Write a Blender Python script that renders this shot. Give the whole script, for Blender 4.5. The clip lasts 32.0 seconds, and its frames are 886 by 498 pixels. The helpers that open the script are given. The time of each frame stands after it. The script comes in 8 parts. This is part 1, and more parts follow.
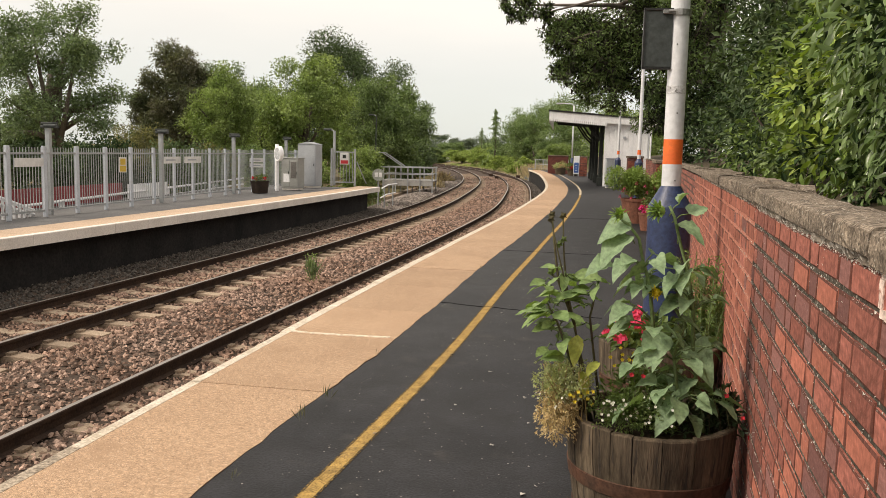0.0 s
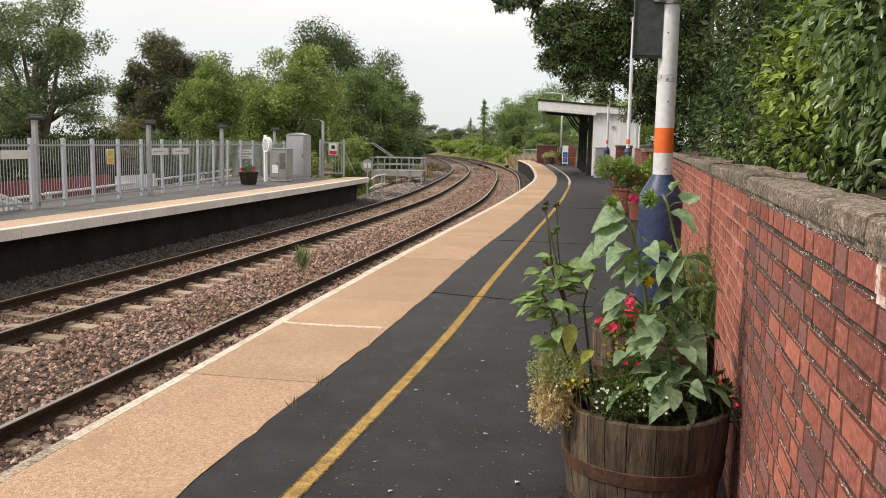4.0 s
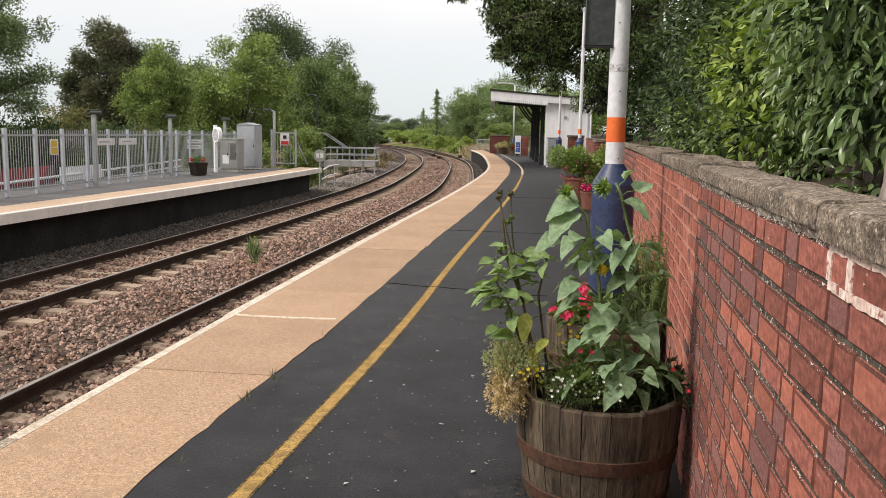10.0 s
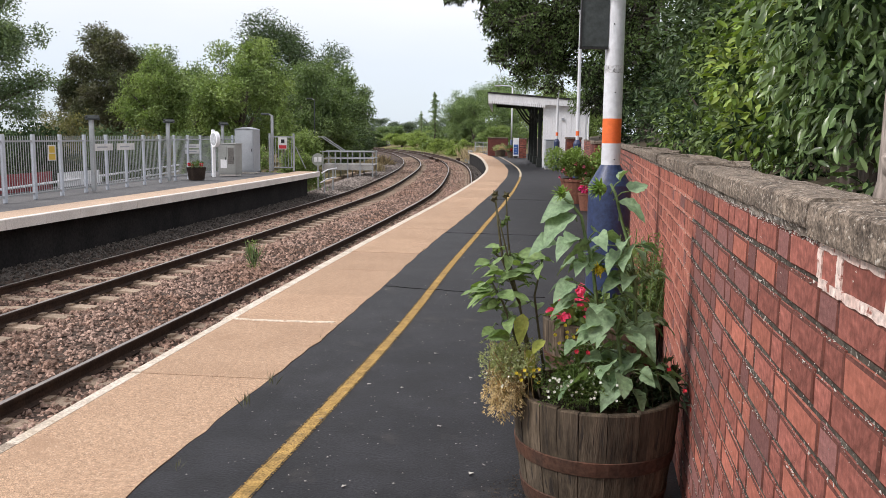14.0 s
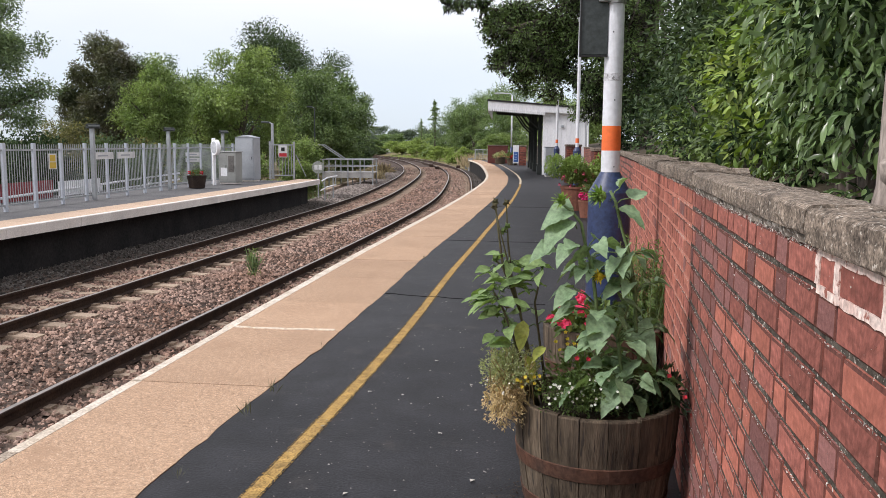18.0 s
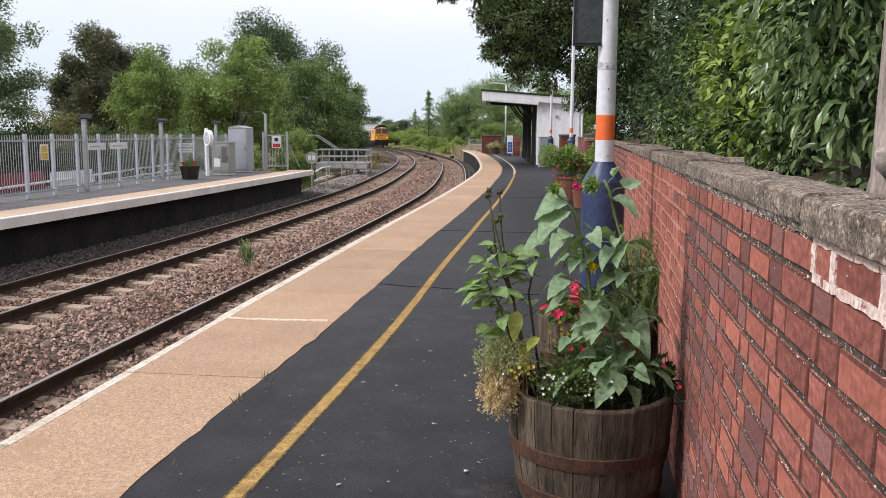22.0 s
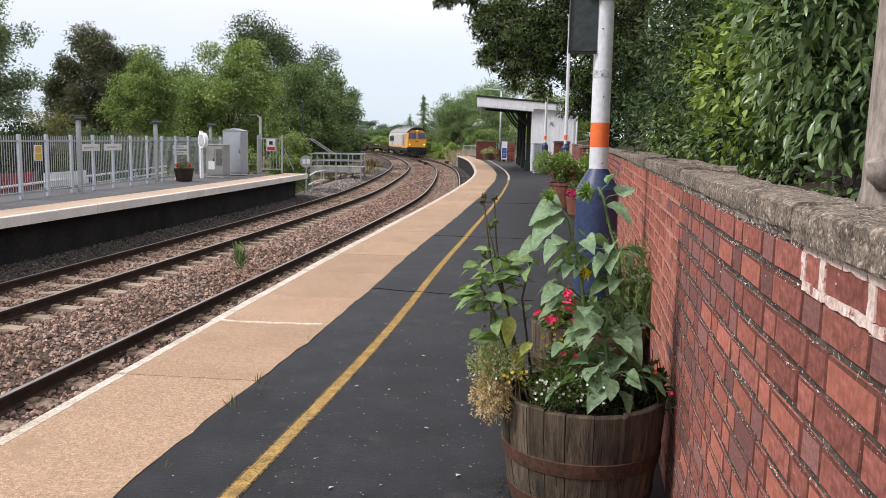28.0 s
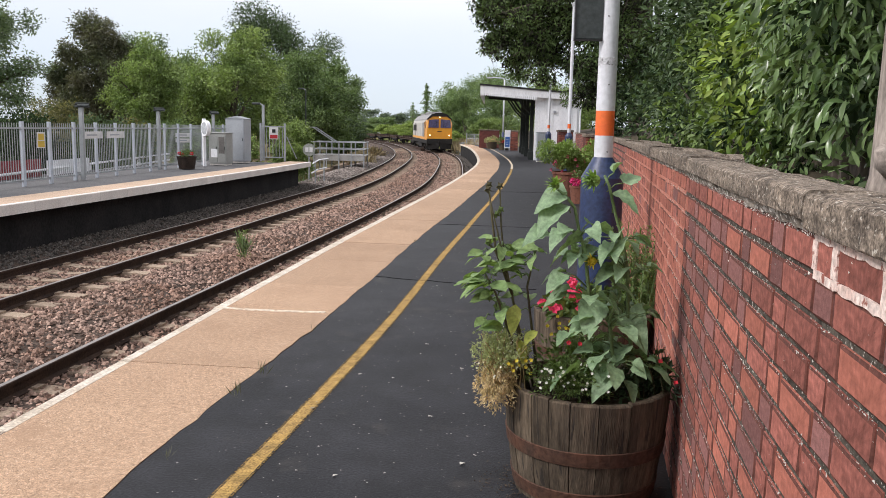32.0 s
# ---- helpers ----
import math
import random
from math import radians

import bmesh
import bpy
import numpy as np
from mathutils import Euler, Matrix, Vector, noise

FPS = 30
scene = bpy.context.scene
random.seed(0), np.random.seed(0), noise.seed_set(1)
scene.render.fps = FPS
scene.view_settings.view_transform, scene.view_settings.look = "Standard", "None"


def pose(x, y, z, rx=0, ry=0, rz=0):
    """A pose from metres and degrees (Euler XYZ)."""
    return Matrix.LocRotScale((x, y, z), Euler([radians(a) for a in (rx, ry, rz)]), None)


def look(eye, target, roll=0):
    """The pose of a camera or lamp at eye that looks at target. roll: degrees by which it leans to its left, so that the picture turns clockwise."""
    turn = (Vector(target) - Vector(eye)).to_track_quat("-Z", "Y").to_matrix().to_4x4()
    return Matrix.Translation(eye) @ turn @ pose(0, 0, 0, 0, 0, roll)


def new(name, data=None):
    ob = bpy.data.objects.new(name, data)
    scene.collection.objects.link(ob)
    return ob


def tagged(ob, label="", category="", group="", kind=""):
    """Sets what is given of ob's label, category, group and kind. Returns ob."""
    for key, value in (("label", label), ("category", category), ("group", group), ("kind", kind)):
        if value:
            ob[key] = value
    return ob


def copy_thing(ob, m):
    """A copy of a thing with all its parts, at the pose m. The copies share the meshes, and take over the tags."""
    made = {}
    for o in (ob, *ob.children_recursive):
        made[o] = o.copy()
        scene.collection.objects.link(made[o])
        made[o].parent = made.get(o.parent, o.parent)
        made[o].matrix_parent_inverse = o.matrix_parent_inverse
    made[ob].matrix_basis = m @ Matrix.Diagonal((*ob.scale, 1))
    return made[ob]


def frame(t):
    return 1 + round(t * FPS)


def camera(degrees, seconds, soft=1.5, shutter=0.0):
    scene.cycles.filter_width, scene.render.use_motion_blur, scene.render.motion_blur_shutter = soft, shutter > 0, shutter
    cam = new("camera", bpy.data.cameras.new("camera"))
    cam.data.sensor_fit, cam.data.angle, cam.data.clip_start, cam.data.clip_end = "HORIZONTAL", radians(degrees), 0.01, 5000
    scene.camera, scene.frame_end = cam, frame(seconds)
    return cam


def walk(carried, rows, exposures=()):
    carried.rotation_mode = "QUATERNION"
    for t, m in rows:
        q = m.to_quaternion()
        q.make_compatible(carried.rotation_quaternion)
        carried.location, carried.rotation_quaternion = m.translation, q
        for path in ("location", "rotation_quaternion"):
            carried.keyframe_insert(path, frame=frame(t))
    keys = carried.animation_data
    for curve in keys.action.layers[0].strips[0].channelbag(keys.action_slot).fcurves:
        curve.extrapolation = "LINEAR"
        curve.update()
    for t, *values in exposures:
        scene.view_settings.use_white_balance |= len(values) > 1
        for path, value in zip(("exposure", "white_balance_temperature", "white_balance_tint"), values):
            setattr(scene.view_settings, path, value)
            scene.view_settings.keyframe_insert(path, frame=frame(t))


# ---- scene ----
cam = camera(55.5, 32.0, soft=0.8)


def eye_pose(x, y, z, heading, down, lean):
    """Camera pose from compass heading (clockwise from +y), tilt below level and lean, in degrees."""
    h, d, l = radians(heading), radians(down), radians(lean)
    fw = Vector((math.sin(h) * math.cos(d), math.cos(h) * math.cos(d), -math.sin(d)))
    r0 = Vector((math.cos(h), -math.sin(h), 0))
    u0 = r0.cross(fw)
    r = r0 * math.cos(l) + u0 * math.sin(l)
    u = u0 * math.cos(l) - r0 * math.sin(l)
    m = Matrix((r, u, -fw)).transposed().to_4x4()
    m.translation = (x, y, z)
    return m


PATH = [
    (0, 0.010, -0.010, 1.509, -4.389, 6.612, 1.350),
    (0.5, 0.010, -0.009, 1.509, -4.057, 6.740, 1.203),
    (1, 0.007, -0.005, 1.508, -3.944, 6.902, 1.116),
    (1.5, -0.003, -0.004, 1.506, -4.037, 7.018, 1.174),
    (2, -0.003, 0.008, 1.505, -4.096, 7.105, 1.140),
    (2.5, -0.009, -0.001, 1.505, -4.019, 7.186, 1.218),
    (3, -0.016, -0.014, 1.506, -3.943, 7.256, 1.292),
    (3.5, -0.011, -0.011, 1.505, -3.794, 7.237, 1.205),
    (5.5, -0.007, -0.020, 1.507, -3.310, 7.357, 0.977),
    (6, -0.012, -0.019, 1.506, -3.055, 7.286, 1.111),
    (6.5, -0.013, -0.013, 1.506, -2.577, 7.223, 1.123),
    (7, -0.013, -0.015, 1.505, -2.058, 7.407, 1.181),
    (7.5, -0.008, -0.002, 1.502, -1.701, 7.694, 0.953),
    (8, -0.004, 0.007, 1.504, -1.371, 7.919, 0.933),
    (8.5, -0.006, 0.004, 1.502, -1.148, 7.947, 1.005),
    (9, -0.007, 0.008, 1.501, -1.007, 7.959, 1.070),
    (9.5, -0.012, 0.005, 1.502, -0.714, 7.857, 1.114),
    (10, -0.012, 0.011, 1.501, -0.458, 7.853, 1.067),
    (10.5, -0.012, 0.012, 1.499, -0.269, 8.015, 1.086),
    (11, -0.013, 0.020, 1.496, -0.081, 8.396, 1.227),
    (11.5, -0.017, 0.013, 1.495, 0.194, 8.645, 1.390),
    (12, -0.009, 0.013, 1.495, 0.208, 8.578, 1.179),
    (12.5, -0.009, -0.000, 1.499, 0.050, 8.435, 1.018),
    (13, 0.000, 0.000, 1.500, 0.000, 8.361, 0.859),
    (13.5, -0.005, -0.006, 1.498, -0.184, 8.179, 0.919),
    (14, 0.001, 0.005, 1.498, -0.394, 7.656, 0.631),
    (14.5, 0.007, 0.004, 1.501, -0.521, 7.345, -0.016),
    (16.5, 0.008, -0.003, 1.503, -0.239, 6.759, 0.323),
    (17, 0.004, -0.010, 1.503, -0.196, 6.754, 0.435),
    (17.5, 0.002, -0.008, 1.501, -0.321, 6.909, 0.558),
    (18, 0.000, -0.007, 1.499, -0.416, 7.149, 0.475),
    (18.5, 0.002, 0.001, 1.499, -0.378, 7.348, 0.351),
    (19, 0.000, -0.004, 1.498, -0.178, 7.532, 0.523),
    (19.5, -0.001, 0.002, 1.497, -0.023, 7.601, 0.689),
    (20, 0.000, 0.004, 1.498, -0.070, 7.548, 0.561),
    (20.5, -0.002, -0.002, 1.498, -0.122, 7.641, 0.555),
    (21, 0.002, 0.007, 1.496, -0.139, 7.693, 0.479),
    (21.5, -0.001, 0.004, 1.496, -0.045, 7.704, 0.577),
    (22, 0.004, 0.013, 1.495, -0.017, 7.797, 0.380),
    (22.5, -0.001, 0.002, 1.498, 0.146, 7.748, 0.446),
    (23, -0.000, 0.002, 1.497, 0.273, 7.587, 0.593),
    (23.5, -0.000, 0.003, 1.498, 0.369, 7.542, 0.569),
    (24, 0.001, 0.007, 1.496, 0.387, 7.531, 0.657),
    (24.5, 0.001, -0.003, 1.499, 0.479, 7.508, 0.707),
    (25, 0.001, -0.002, 1.498, 0.636, 7.446, 0.801),
    (25.5, 0.000, 0.004, 1.496, 0.671, 7.434, 0.885),
    (27.5, 0.004, -0.006, 1.498, 0.258, 7.502, 1.015),
    (28, -0.001, -0.007, 1.496, 0.432, 7.439, 1.065),
    (28.5, -0.007, -0.009, 1.496, 0.428, 7.426, 1.113),
    (29, -0.007, -0.012, 1.494, 0.286, 7.544, 1.119),
    (29.5, -0.007, -0.012, 1.496, 0.227, 7.719, 1.105),
    (30, -0.004, -0.002, 1.494, 0.170, 7.766, 0.953),
    (30.5, -0.008, 0.005, 1.492, 0.245, 7.895, 1.002),
    (31, -0.014, 0.006, 1.491, 0.461, 7.977, 1.205),
    (31.5, -0.013, 0.002, 1.492, 0.412, 8.108, 1.273),
    (32, -0.010, 0.007, 1.491, 0.274, 8.202, 1.228),
]
walk(cam, [(r[0], eye_pose(*r[1:])) for r in PATH],
     exposures=[(0, -0.02, 7650, 13), (1.5, 0.02, 7450, 13), (2.5, 0.02, 7200, 13), (6, 0.00, 7100, 13), (10, 0.00, 6950, 14), (12, 0.03, 6500, 15), (24, 0.03, 6300, 16), (32, 0.02, 6350, 15)])

# ---- daylight: bright thin overcast, soft sun from the track side ----
SUN_ELEV, SUN_AZ = 42.0, 251.0
world = bpy.data.worlds.new("overcast_sky")
scene.world = world
world.use_nodes = True
wn, wl = world.node_tree.nodes, world.node_tree.links
wn.clear()
w_out, w_bg = wn.new("ShaderNodeOutputWorld"), wn.new("ShaderNodeBackground")
sky = wn.new("ShaderNodeTexSky")
sky.sky_type, sky.sun_disc = "NISHITA", False
sky.sun_elevation, sky.sun_rotation = radians(SUN_ELEV), radians(SUN_AZ)
sky.air_density, sky.dust_density = 1.0, 0.6
w_co, w_noise, w_ramp = wn.new("ShaderNodeTexCoord"), wn.new("ShaderNodeTexNoise"), wn.new("ShaderNodeValToRGB")
w_map = wn.new("ShaderNodeMapping")
w_map.inputs["Scale"].default_value = (1.0, 1.0, 3.0)
w_noise.inputs["Scale"].default_value, w_noise.inputs["Detail"].default_value = 1.6, 5.0
w_ramp.color_ramp.elements[0].position, w_ramp.color_ramp.elements[1].position = 0.25, 0.72
w_ramp.color_ramp.elements[0].color, w_ramp.color_ramp.elements[1].color = (0.72, 0.72, 0.72, 1), (1, 1, 1, 1)
w_mix = wn.new("ShaderNodeMix")
w_mix.data_type = "RGBA"
w_veil = wn.new("ShaderNodeMix")
w_veil.data_type = "RGBA"
w_veil.inputs["A"].default_value, w_veil.inputs["B"].default_value = (8.3, 9.6, 10.6, 1), (11.0, 11.1, 11.2, 1)
wl.new(w_co.outputs["Generated"], w_map.inputs["Vector"])
wl.new(w_map.outputs["Vector"], w_noise.inputs["Vector"])
wl.new(w_noise.outputs["Fac"], w_ramp.inputs["Fac"])
# the cloud sheet thins towards the horizon
w_sep, w_thin, w_mul = wn.new("ShaderNodeSeparateXYZ"), wn.new("ShaderNodeMapRange"), wn.new("ShaderNodeMath")
w_thin.inputs["From Min"].default_value, w_thin.inputs["From Max"].default_value = 0.0, 0.22
w_thin.inputs["To Min"].default_value, w_thin.inputs["To Max"].default_value = 0.80, 1.0
w_mul.operation = "MULTIPLY"
wl.new(w_co.outputs["Generated"], w_sep.inputs["Vector"])
wl.new(w_sep.outputs["Z"], w_thin.inputs["Value"])
wl.new(w_ramp.outputs["Color"], w_mul.inputs[0])
wl.new(w_thin.outputs["Result"], w_mul.inputs[1])
wl.new(w_mul.outputs["Value"], w_mix.inputs["Factor"])
w_high = wn.new("ShaderNodeMapRange")
w_high.inputs["From Min"].default_value, w_high.inputs["From Max"].default_value = 0.02, 0.20
wl.new(w_sep.outputs["Z"], w_high.inputs["Value"])
wl.new(w_high.outputs["Result"], w_veil.inputs["Factor"])
wl.new(w_veil.outputs["Result"], w_mix.inputs["B"])
wl.new(sky.outputs["Color"], w_mix.inputs["A"])
wl.new(w_mix.outputs["Result"], w_bg.inputs["Color"])
w_bg.inputs["Strength"].default_value = 0.1
wl.new(w_bg.outputs["Background"], w_out.inputs["Surface"])

sun = new("sun", bpy.data.lights.new("sun", "SUN"))
sun.data.energy, sun.data.angle, sun.data.color = 3.1, radians(16), (1.0, 0.965, 0.92)
sun_dir = Vector((math.sin(radians(SUN_AZ)) * math.cos(radians(SUN_ELEV)), math.cos(radians(SUN_AZ)) * math.cos(radians(SUN_ELEV)), math.sin(radians(SUN_ELEV))))
sun.matrix_world = look(sun_dir * 60, (0, 0, 0))

# ---- materials ----
MATS = {}


def mat(name, c1, c2=None, rough=0.8, scale=4.0, fine=40.0, bump=0.2, metal=0.0, vary=0.0, island=0.0, spots=None, spot_scale=9.0, spot_at=0.62, fine_mix=0.35,
        stretch=(1, 1, 1), gloss=None, alpha_glow=None, translucent=0.0, mid=None, stain=None):
    """A surface with two scales of variation, optional spots, and tint by object or by island."""
    if name in MATS:
        return MATS[name]
    m = bpy.data.materials.new(name)
    MATS[name] = m
    m.use_nodes = True
    nt = m.node_tree
    b = nt.nodes["Principled BSDF"]
    b.inputs["Roughness"].default_value, b.inputs["Metallic"].default_value = rough, metal
    b.inputs["Specular IOR Level"].default_value = gloss if gloss is not None else 0.2 if rough >= 0.75 else 0.5
    c2 = c2 or tuple(v * 0.72 for v in c1)
    co, mp = nt.nodes.new("ShaderNodeTexCoord"), nt.nodes.new("ShaderNodeMapping")
    mp.inputs["Scale"].default_value = stretch
    nt.links.new(co.outputs["Object"], mp.inputs["Vector"])

    def noise_tex(s, detail=4.0):
        n = nt.nodes.new("ShaderNodeTexNoise")
        n.inputs["Scale"].default_value, n.inputs["Detail"].default_value, n.inputs["Roughness"].default_value = s, detail, 0.6
        nt.links.new(mp.outputs["Vector"], n.inputs["Vector"])
        return n

    def mix(fac, a, bb, kind="MIX"):
        n = nt.nodes.new("ShaderNodeMix")
        n.data_type, n.blend_type = "RGBA", kind
        for key, v in (("Factor", fac), ("A", a), ("B", bb)):
            if isinstance(v, (tuple, float, int)):
                n.inputs[key].default_value = (*v, 1) if isinstance(v, tuple) else v
            else:
                nt.links.new(v, n.inputs[key])
        return n.outputs["Result"]

    def ramp(sock, lo, hi, a=0.0, bb=1.0):
        n = nt.nodes.new("ShaderNodeMapRange")
        n.inputs["From Min"].default_value, n.inputs["From Max"].default_value = lo, hi
        n.inputs["To Min"].default_value, n.inputs["To Max"].default_value = a, bb
        nt.links.new(sock, n.inputs["Value"])
        return n.outputs["Result"]

    n1, n2 = noise_tex(scale), noise_tex(fine, 3.0)
    col = mix(ramp(n1.outputs["Fac"], 0.32, 0.68), c1, c2)
    g = ramp(n2.outputs["Fac"], 0.3, 0.7, 1.0 - fine_mix, 1.0 + fine_mix)
    col = mix(1.0, col, g, "MULTIPLY")
    if mid:
        n4 = noise_tex(mid[0], 5.0)
        col = mix(1.0, col, ramp(n4.outputs["Fac"], 0.36, 0.64, 1 - mid[1], 1 + mid[1]), "MULTIPLY")
    if stain:
        n5 = noise_tex(stain[1], 7.0)
        col = mix(ramp(n5.outputs["Fac"], stain[2], stain[2] + 0.09, 0.0, stain[3]), col, stain[0])
    if spots:
        n3 = noise_tex(spot_scale, 6.0)
        col = mix(ramp(n3.outputs["Fac"], spot_at, spot_at + 0.05), col, spots)
    if vary:
        o = nt.nodes.new("ShaderNodeObjectInfo")
        col = mix(1.0, col, ramp(o.outputs["Random"], 0, 1, 1 - vary, 1 + vary), "MULTIPLY")
    if island:
        o = nt.nodes.new("ShaderNodeNewGeometry")
        col = mix(1.0, col, ramp(o.outputs["Random Per Island"], 0, 1, 1 - island, 1 + island), "MULTIPLY")
    nt.links.new(col, b.inputs["Base Color"])
    if bump:
        bp = nt.nodes.new("ShaderNodeBump")
        bp.inputs["Strength"].default_value, bp.inputs["Distance"].default_value = bump, 0.4 / fine
        nt.links.new(n2.outputs["Fac"], bp.inputs["Height"])
        nt.links.new(bp.outputs["Normal"], b.inputs["Normal"])
    if alpha_glow:
        b.inputs["Emission Color"].default_value = (*alpha_glow[0], 1)
        b.inputs["Emission Strength"].default_value = alpha_glow[1]
    if translucent:
        t = nt.nodes.new("ShaderNodeBsdfTranslucent")
        a = nt.nodes.new("ShaderNodeMixShader")
        a.inputs["Fac"].default_value = translucent
        nt.links.new(mix(1.0, col, (1.25, 1.35, 0.55), "MULTIPLY"), t.inputs["Color"])
        nt.links.new(b.outputs["BSDF"], a.inputs[1])
        nt.links.new(t.outputs["BSDF"], a.inputs[2])
        nt.links.new(a.outputs["Shader"], nt.nodes["Material Output"].inputs["Surface"])
    return m


def leaf_mat(name, c1, c2, island=0.5, rough=0.55, translucent=0.25, scale=0.6, gloss=0.35):
    return mat(name, c1, c2, rough=rough, scale=scale, fine=9.0, bump=0.0, island=island, fine_mix=0.15, translucent=translucent, gloss=gloss)


# ---- mesh helpers ----
def mesh_ob(name, bm, material, parent=None, label="", smooth=False):
    me = bpy.data.meshes.new(name)
    bm.normal_update()
    bm.to_mesh(me)
    bm.free()
    if smooth:
        me.polygons.foreach_set("use_smooth", [True] * len(me.polygons))
    return link(name, me, material, parent, label)


def link(name, me, material, parent=None, label="", m=None):
    if material and not me.materials:
        me.materials.append(material)
    ob = new(name, me)
    if parent:
        ob.parent = parent
    if label:
        ob["label"] = label
    if m is not None:
        ob.matrix_basis = m
    return ob


def part(name, bm, material, parent, label="", smooth=False):
    return mesh_ob(name, bm, material, parent, label, smooth)


def thing(name, label, category, m=None, group="", kind=""):
    ob = new(name)
    ob.empty_display_size = 0.1
    if m is not None:
        ob.matrix_basis = m
    return tagged(ob, label, category, group, kind)


def BM():
    return bmesh.new()


def box(bm, x0, y0, z0, x1, y1, z1, bev=0.0, m=None):
    v = [bm.verts.new((x, y, z)) for z in (z0, z1) for y in (y0, y1) for x in (x0, x1)]
    fs = [bm.faces.new([v[i] for i in q]) for q in ((0, 2, 3, 1), (4, 5, 7, 6), (0, 1, 5, 4), (2, 6, 7, 3), (0, 4, 6, 2), (1, 3, 7, 5))]
    if bev:
        es = list({e for f in fs for e in f.edges})
        r = bmesh.ops.bevel(bm, geom=es, offset=bev, segments=1, affect="EDGES", profile=0.5)
        v = list({w for f in r["faces"] for w in f.verts} | {w for w in v if w.is_valid})
    if m is not None:
        bmesh.ops.transform(bm, matrix=m, verts=[w for w in v if w.is_valid])
    return bm


def ring(bm, c, ax, r, n):
    ax = Vector(ax).normalized()
    a = ax.orthogonal().normalized() if abs(ax.z) < 0.99 else Vector((1, 0, 0))
    b = ax.cross(a)
    return [bm.verts.new(Vector(c) + (a * math.cos(i * 2 * math.pi / n) + b * math.sin(i * 2 * math.pi / n)) * r) for i in range(n)]


def tube(bm, pts, radii, n=10, cap=True):
    pts = [Vector(p) for p in pts]
    if isinstance(radii, (int, float)):
        radii = [radii] * len(pts)
    rings = []
    ref = None
    for i, p in enumerate(pts):
        ax = (pts[min(i + 1, len(pts) - 1)] - pts[max(i - 1, 0)]).normalized()
        if ref is None:
            ref = Vector((1, 0, 0)) if abs(ax.x) < 0.9 else Vector((0, 1, 0))
        a = (ref - ax * ref.dot(ax)).normalized()
        ref = a
        b = ax.cross(a)
        rings.append([bm.verts.new(p + (a * math.cos(k * 2 * math.pi / n) + b * math.sin(k * 2 * math.pi / n)) * radii[i]) for k in range(n)])
    for r0, r1 in zip(rings, rings[1:]):
        for k in range(n):
            bm.faces.new((r0[k], r0[(k + 1) % n], r1[(k + 1) % n], r1[k]))
    if cap:
        bm.faces.new(rings[0][::-1])
        bm.faces.new(rings[-1])
    return bm


def lathe(bm, profile, n=24, c=(0, 0, 0)):
    """Rings of (radius, height) about the vertical axis, closed where the radius is zero."""
    rings = []
    for r, z in profile:
        rings.append([bm.verts.new((c[0], c[1], c[2] + z))] if r < 1e-6 else
                     [bm.verts.new((c[0] + r * math.cos(k * 2 * math.pi / n), c[1] + r * math.sin(k * 2 * math.pi / n), c[2] + z)) for k in range(n)])
    for r0, r1 in zip(rings, rings[1:]):
        for k in range(n):
            q = [r0[k % len(r0)], r0[(k + 1) % len(r0)], r1[(k + 1) % len(r1)], r1[k % len(r1)]]
            q = [v for i, v in enumerate(q) if v not in q[:i]]
            if len(q) > 2:
                bm.faces.new(q)
    return bm


def extrude(bm, outline, axis_pts):
    """Sweep a closed 2D outline (side, up) along 3D points with level side vectors."""
    rows = []
    for i, p in enumerate(axis_pts):
        p = Vector(p)
        d = (Vector(axis_pts[min(i + 1, len(axis_pts) - 1)]) - Vector(axis_pts[max(i - 1, 0)])).normalized()
        side = Vector((d.y, -d.x, 0)).normalized()
        rows.append([bm.verts.new(p + side * a + Vector((0, 0, b))) for a, b in outline])
    n = len(outline)
    for r0, r1 in zip(rows, rows[1:]):
        for k in range(n):
            bm.faces.new((r0[k], r0[(k + 1) % n], r1[(k + 1) % n], r1[k]))
    bm.faces.new(rows[0][::-1])
    bm.faces.new(rows[-1])
    return bm


def raw_mesh(name, verts, faces, smooth=False):
    """A mesh from numpy vertices (N,3) and faces (M,k), all with k corners."""
    me = bpy.data.meshes.new(name)
    n, (mm, k) = len(verts), faces.shape
    me.vertices.add(n)
    me.vertices.foreach_set("co", np.asarray(verts, dtype=np.float32).ravel())
    me.loops.add(mm * k)
    me.polygons.add(mm)
    me.loops.foreach_set("vertex_index", faces.astype(np.int32).ravel())
    me.polygons.foreach_set("loop_start", np.arange(0, mm * k, k, dtype=np.int32))
    me.polygons.foreach_set("use_smooth", np.full(mm, smooth, dtype=bool))
    me.update(calc_edges=True)
    return me


def unit(v):
    return v / np.maximum(np.linalg.norm(v, axis=-1, keepdims=True), 1e-9)


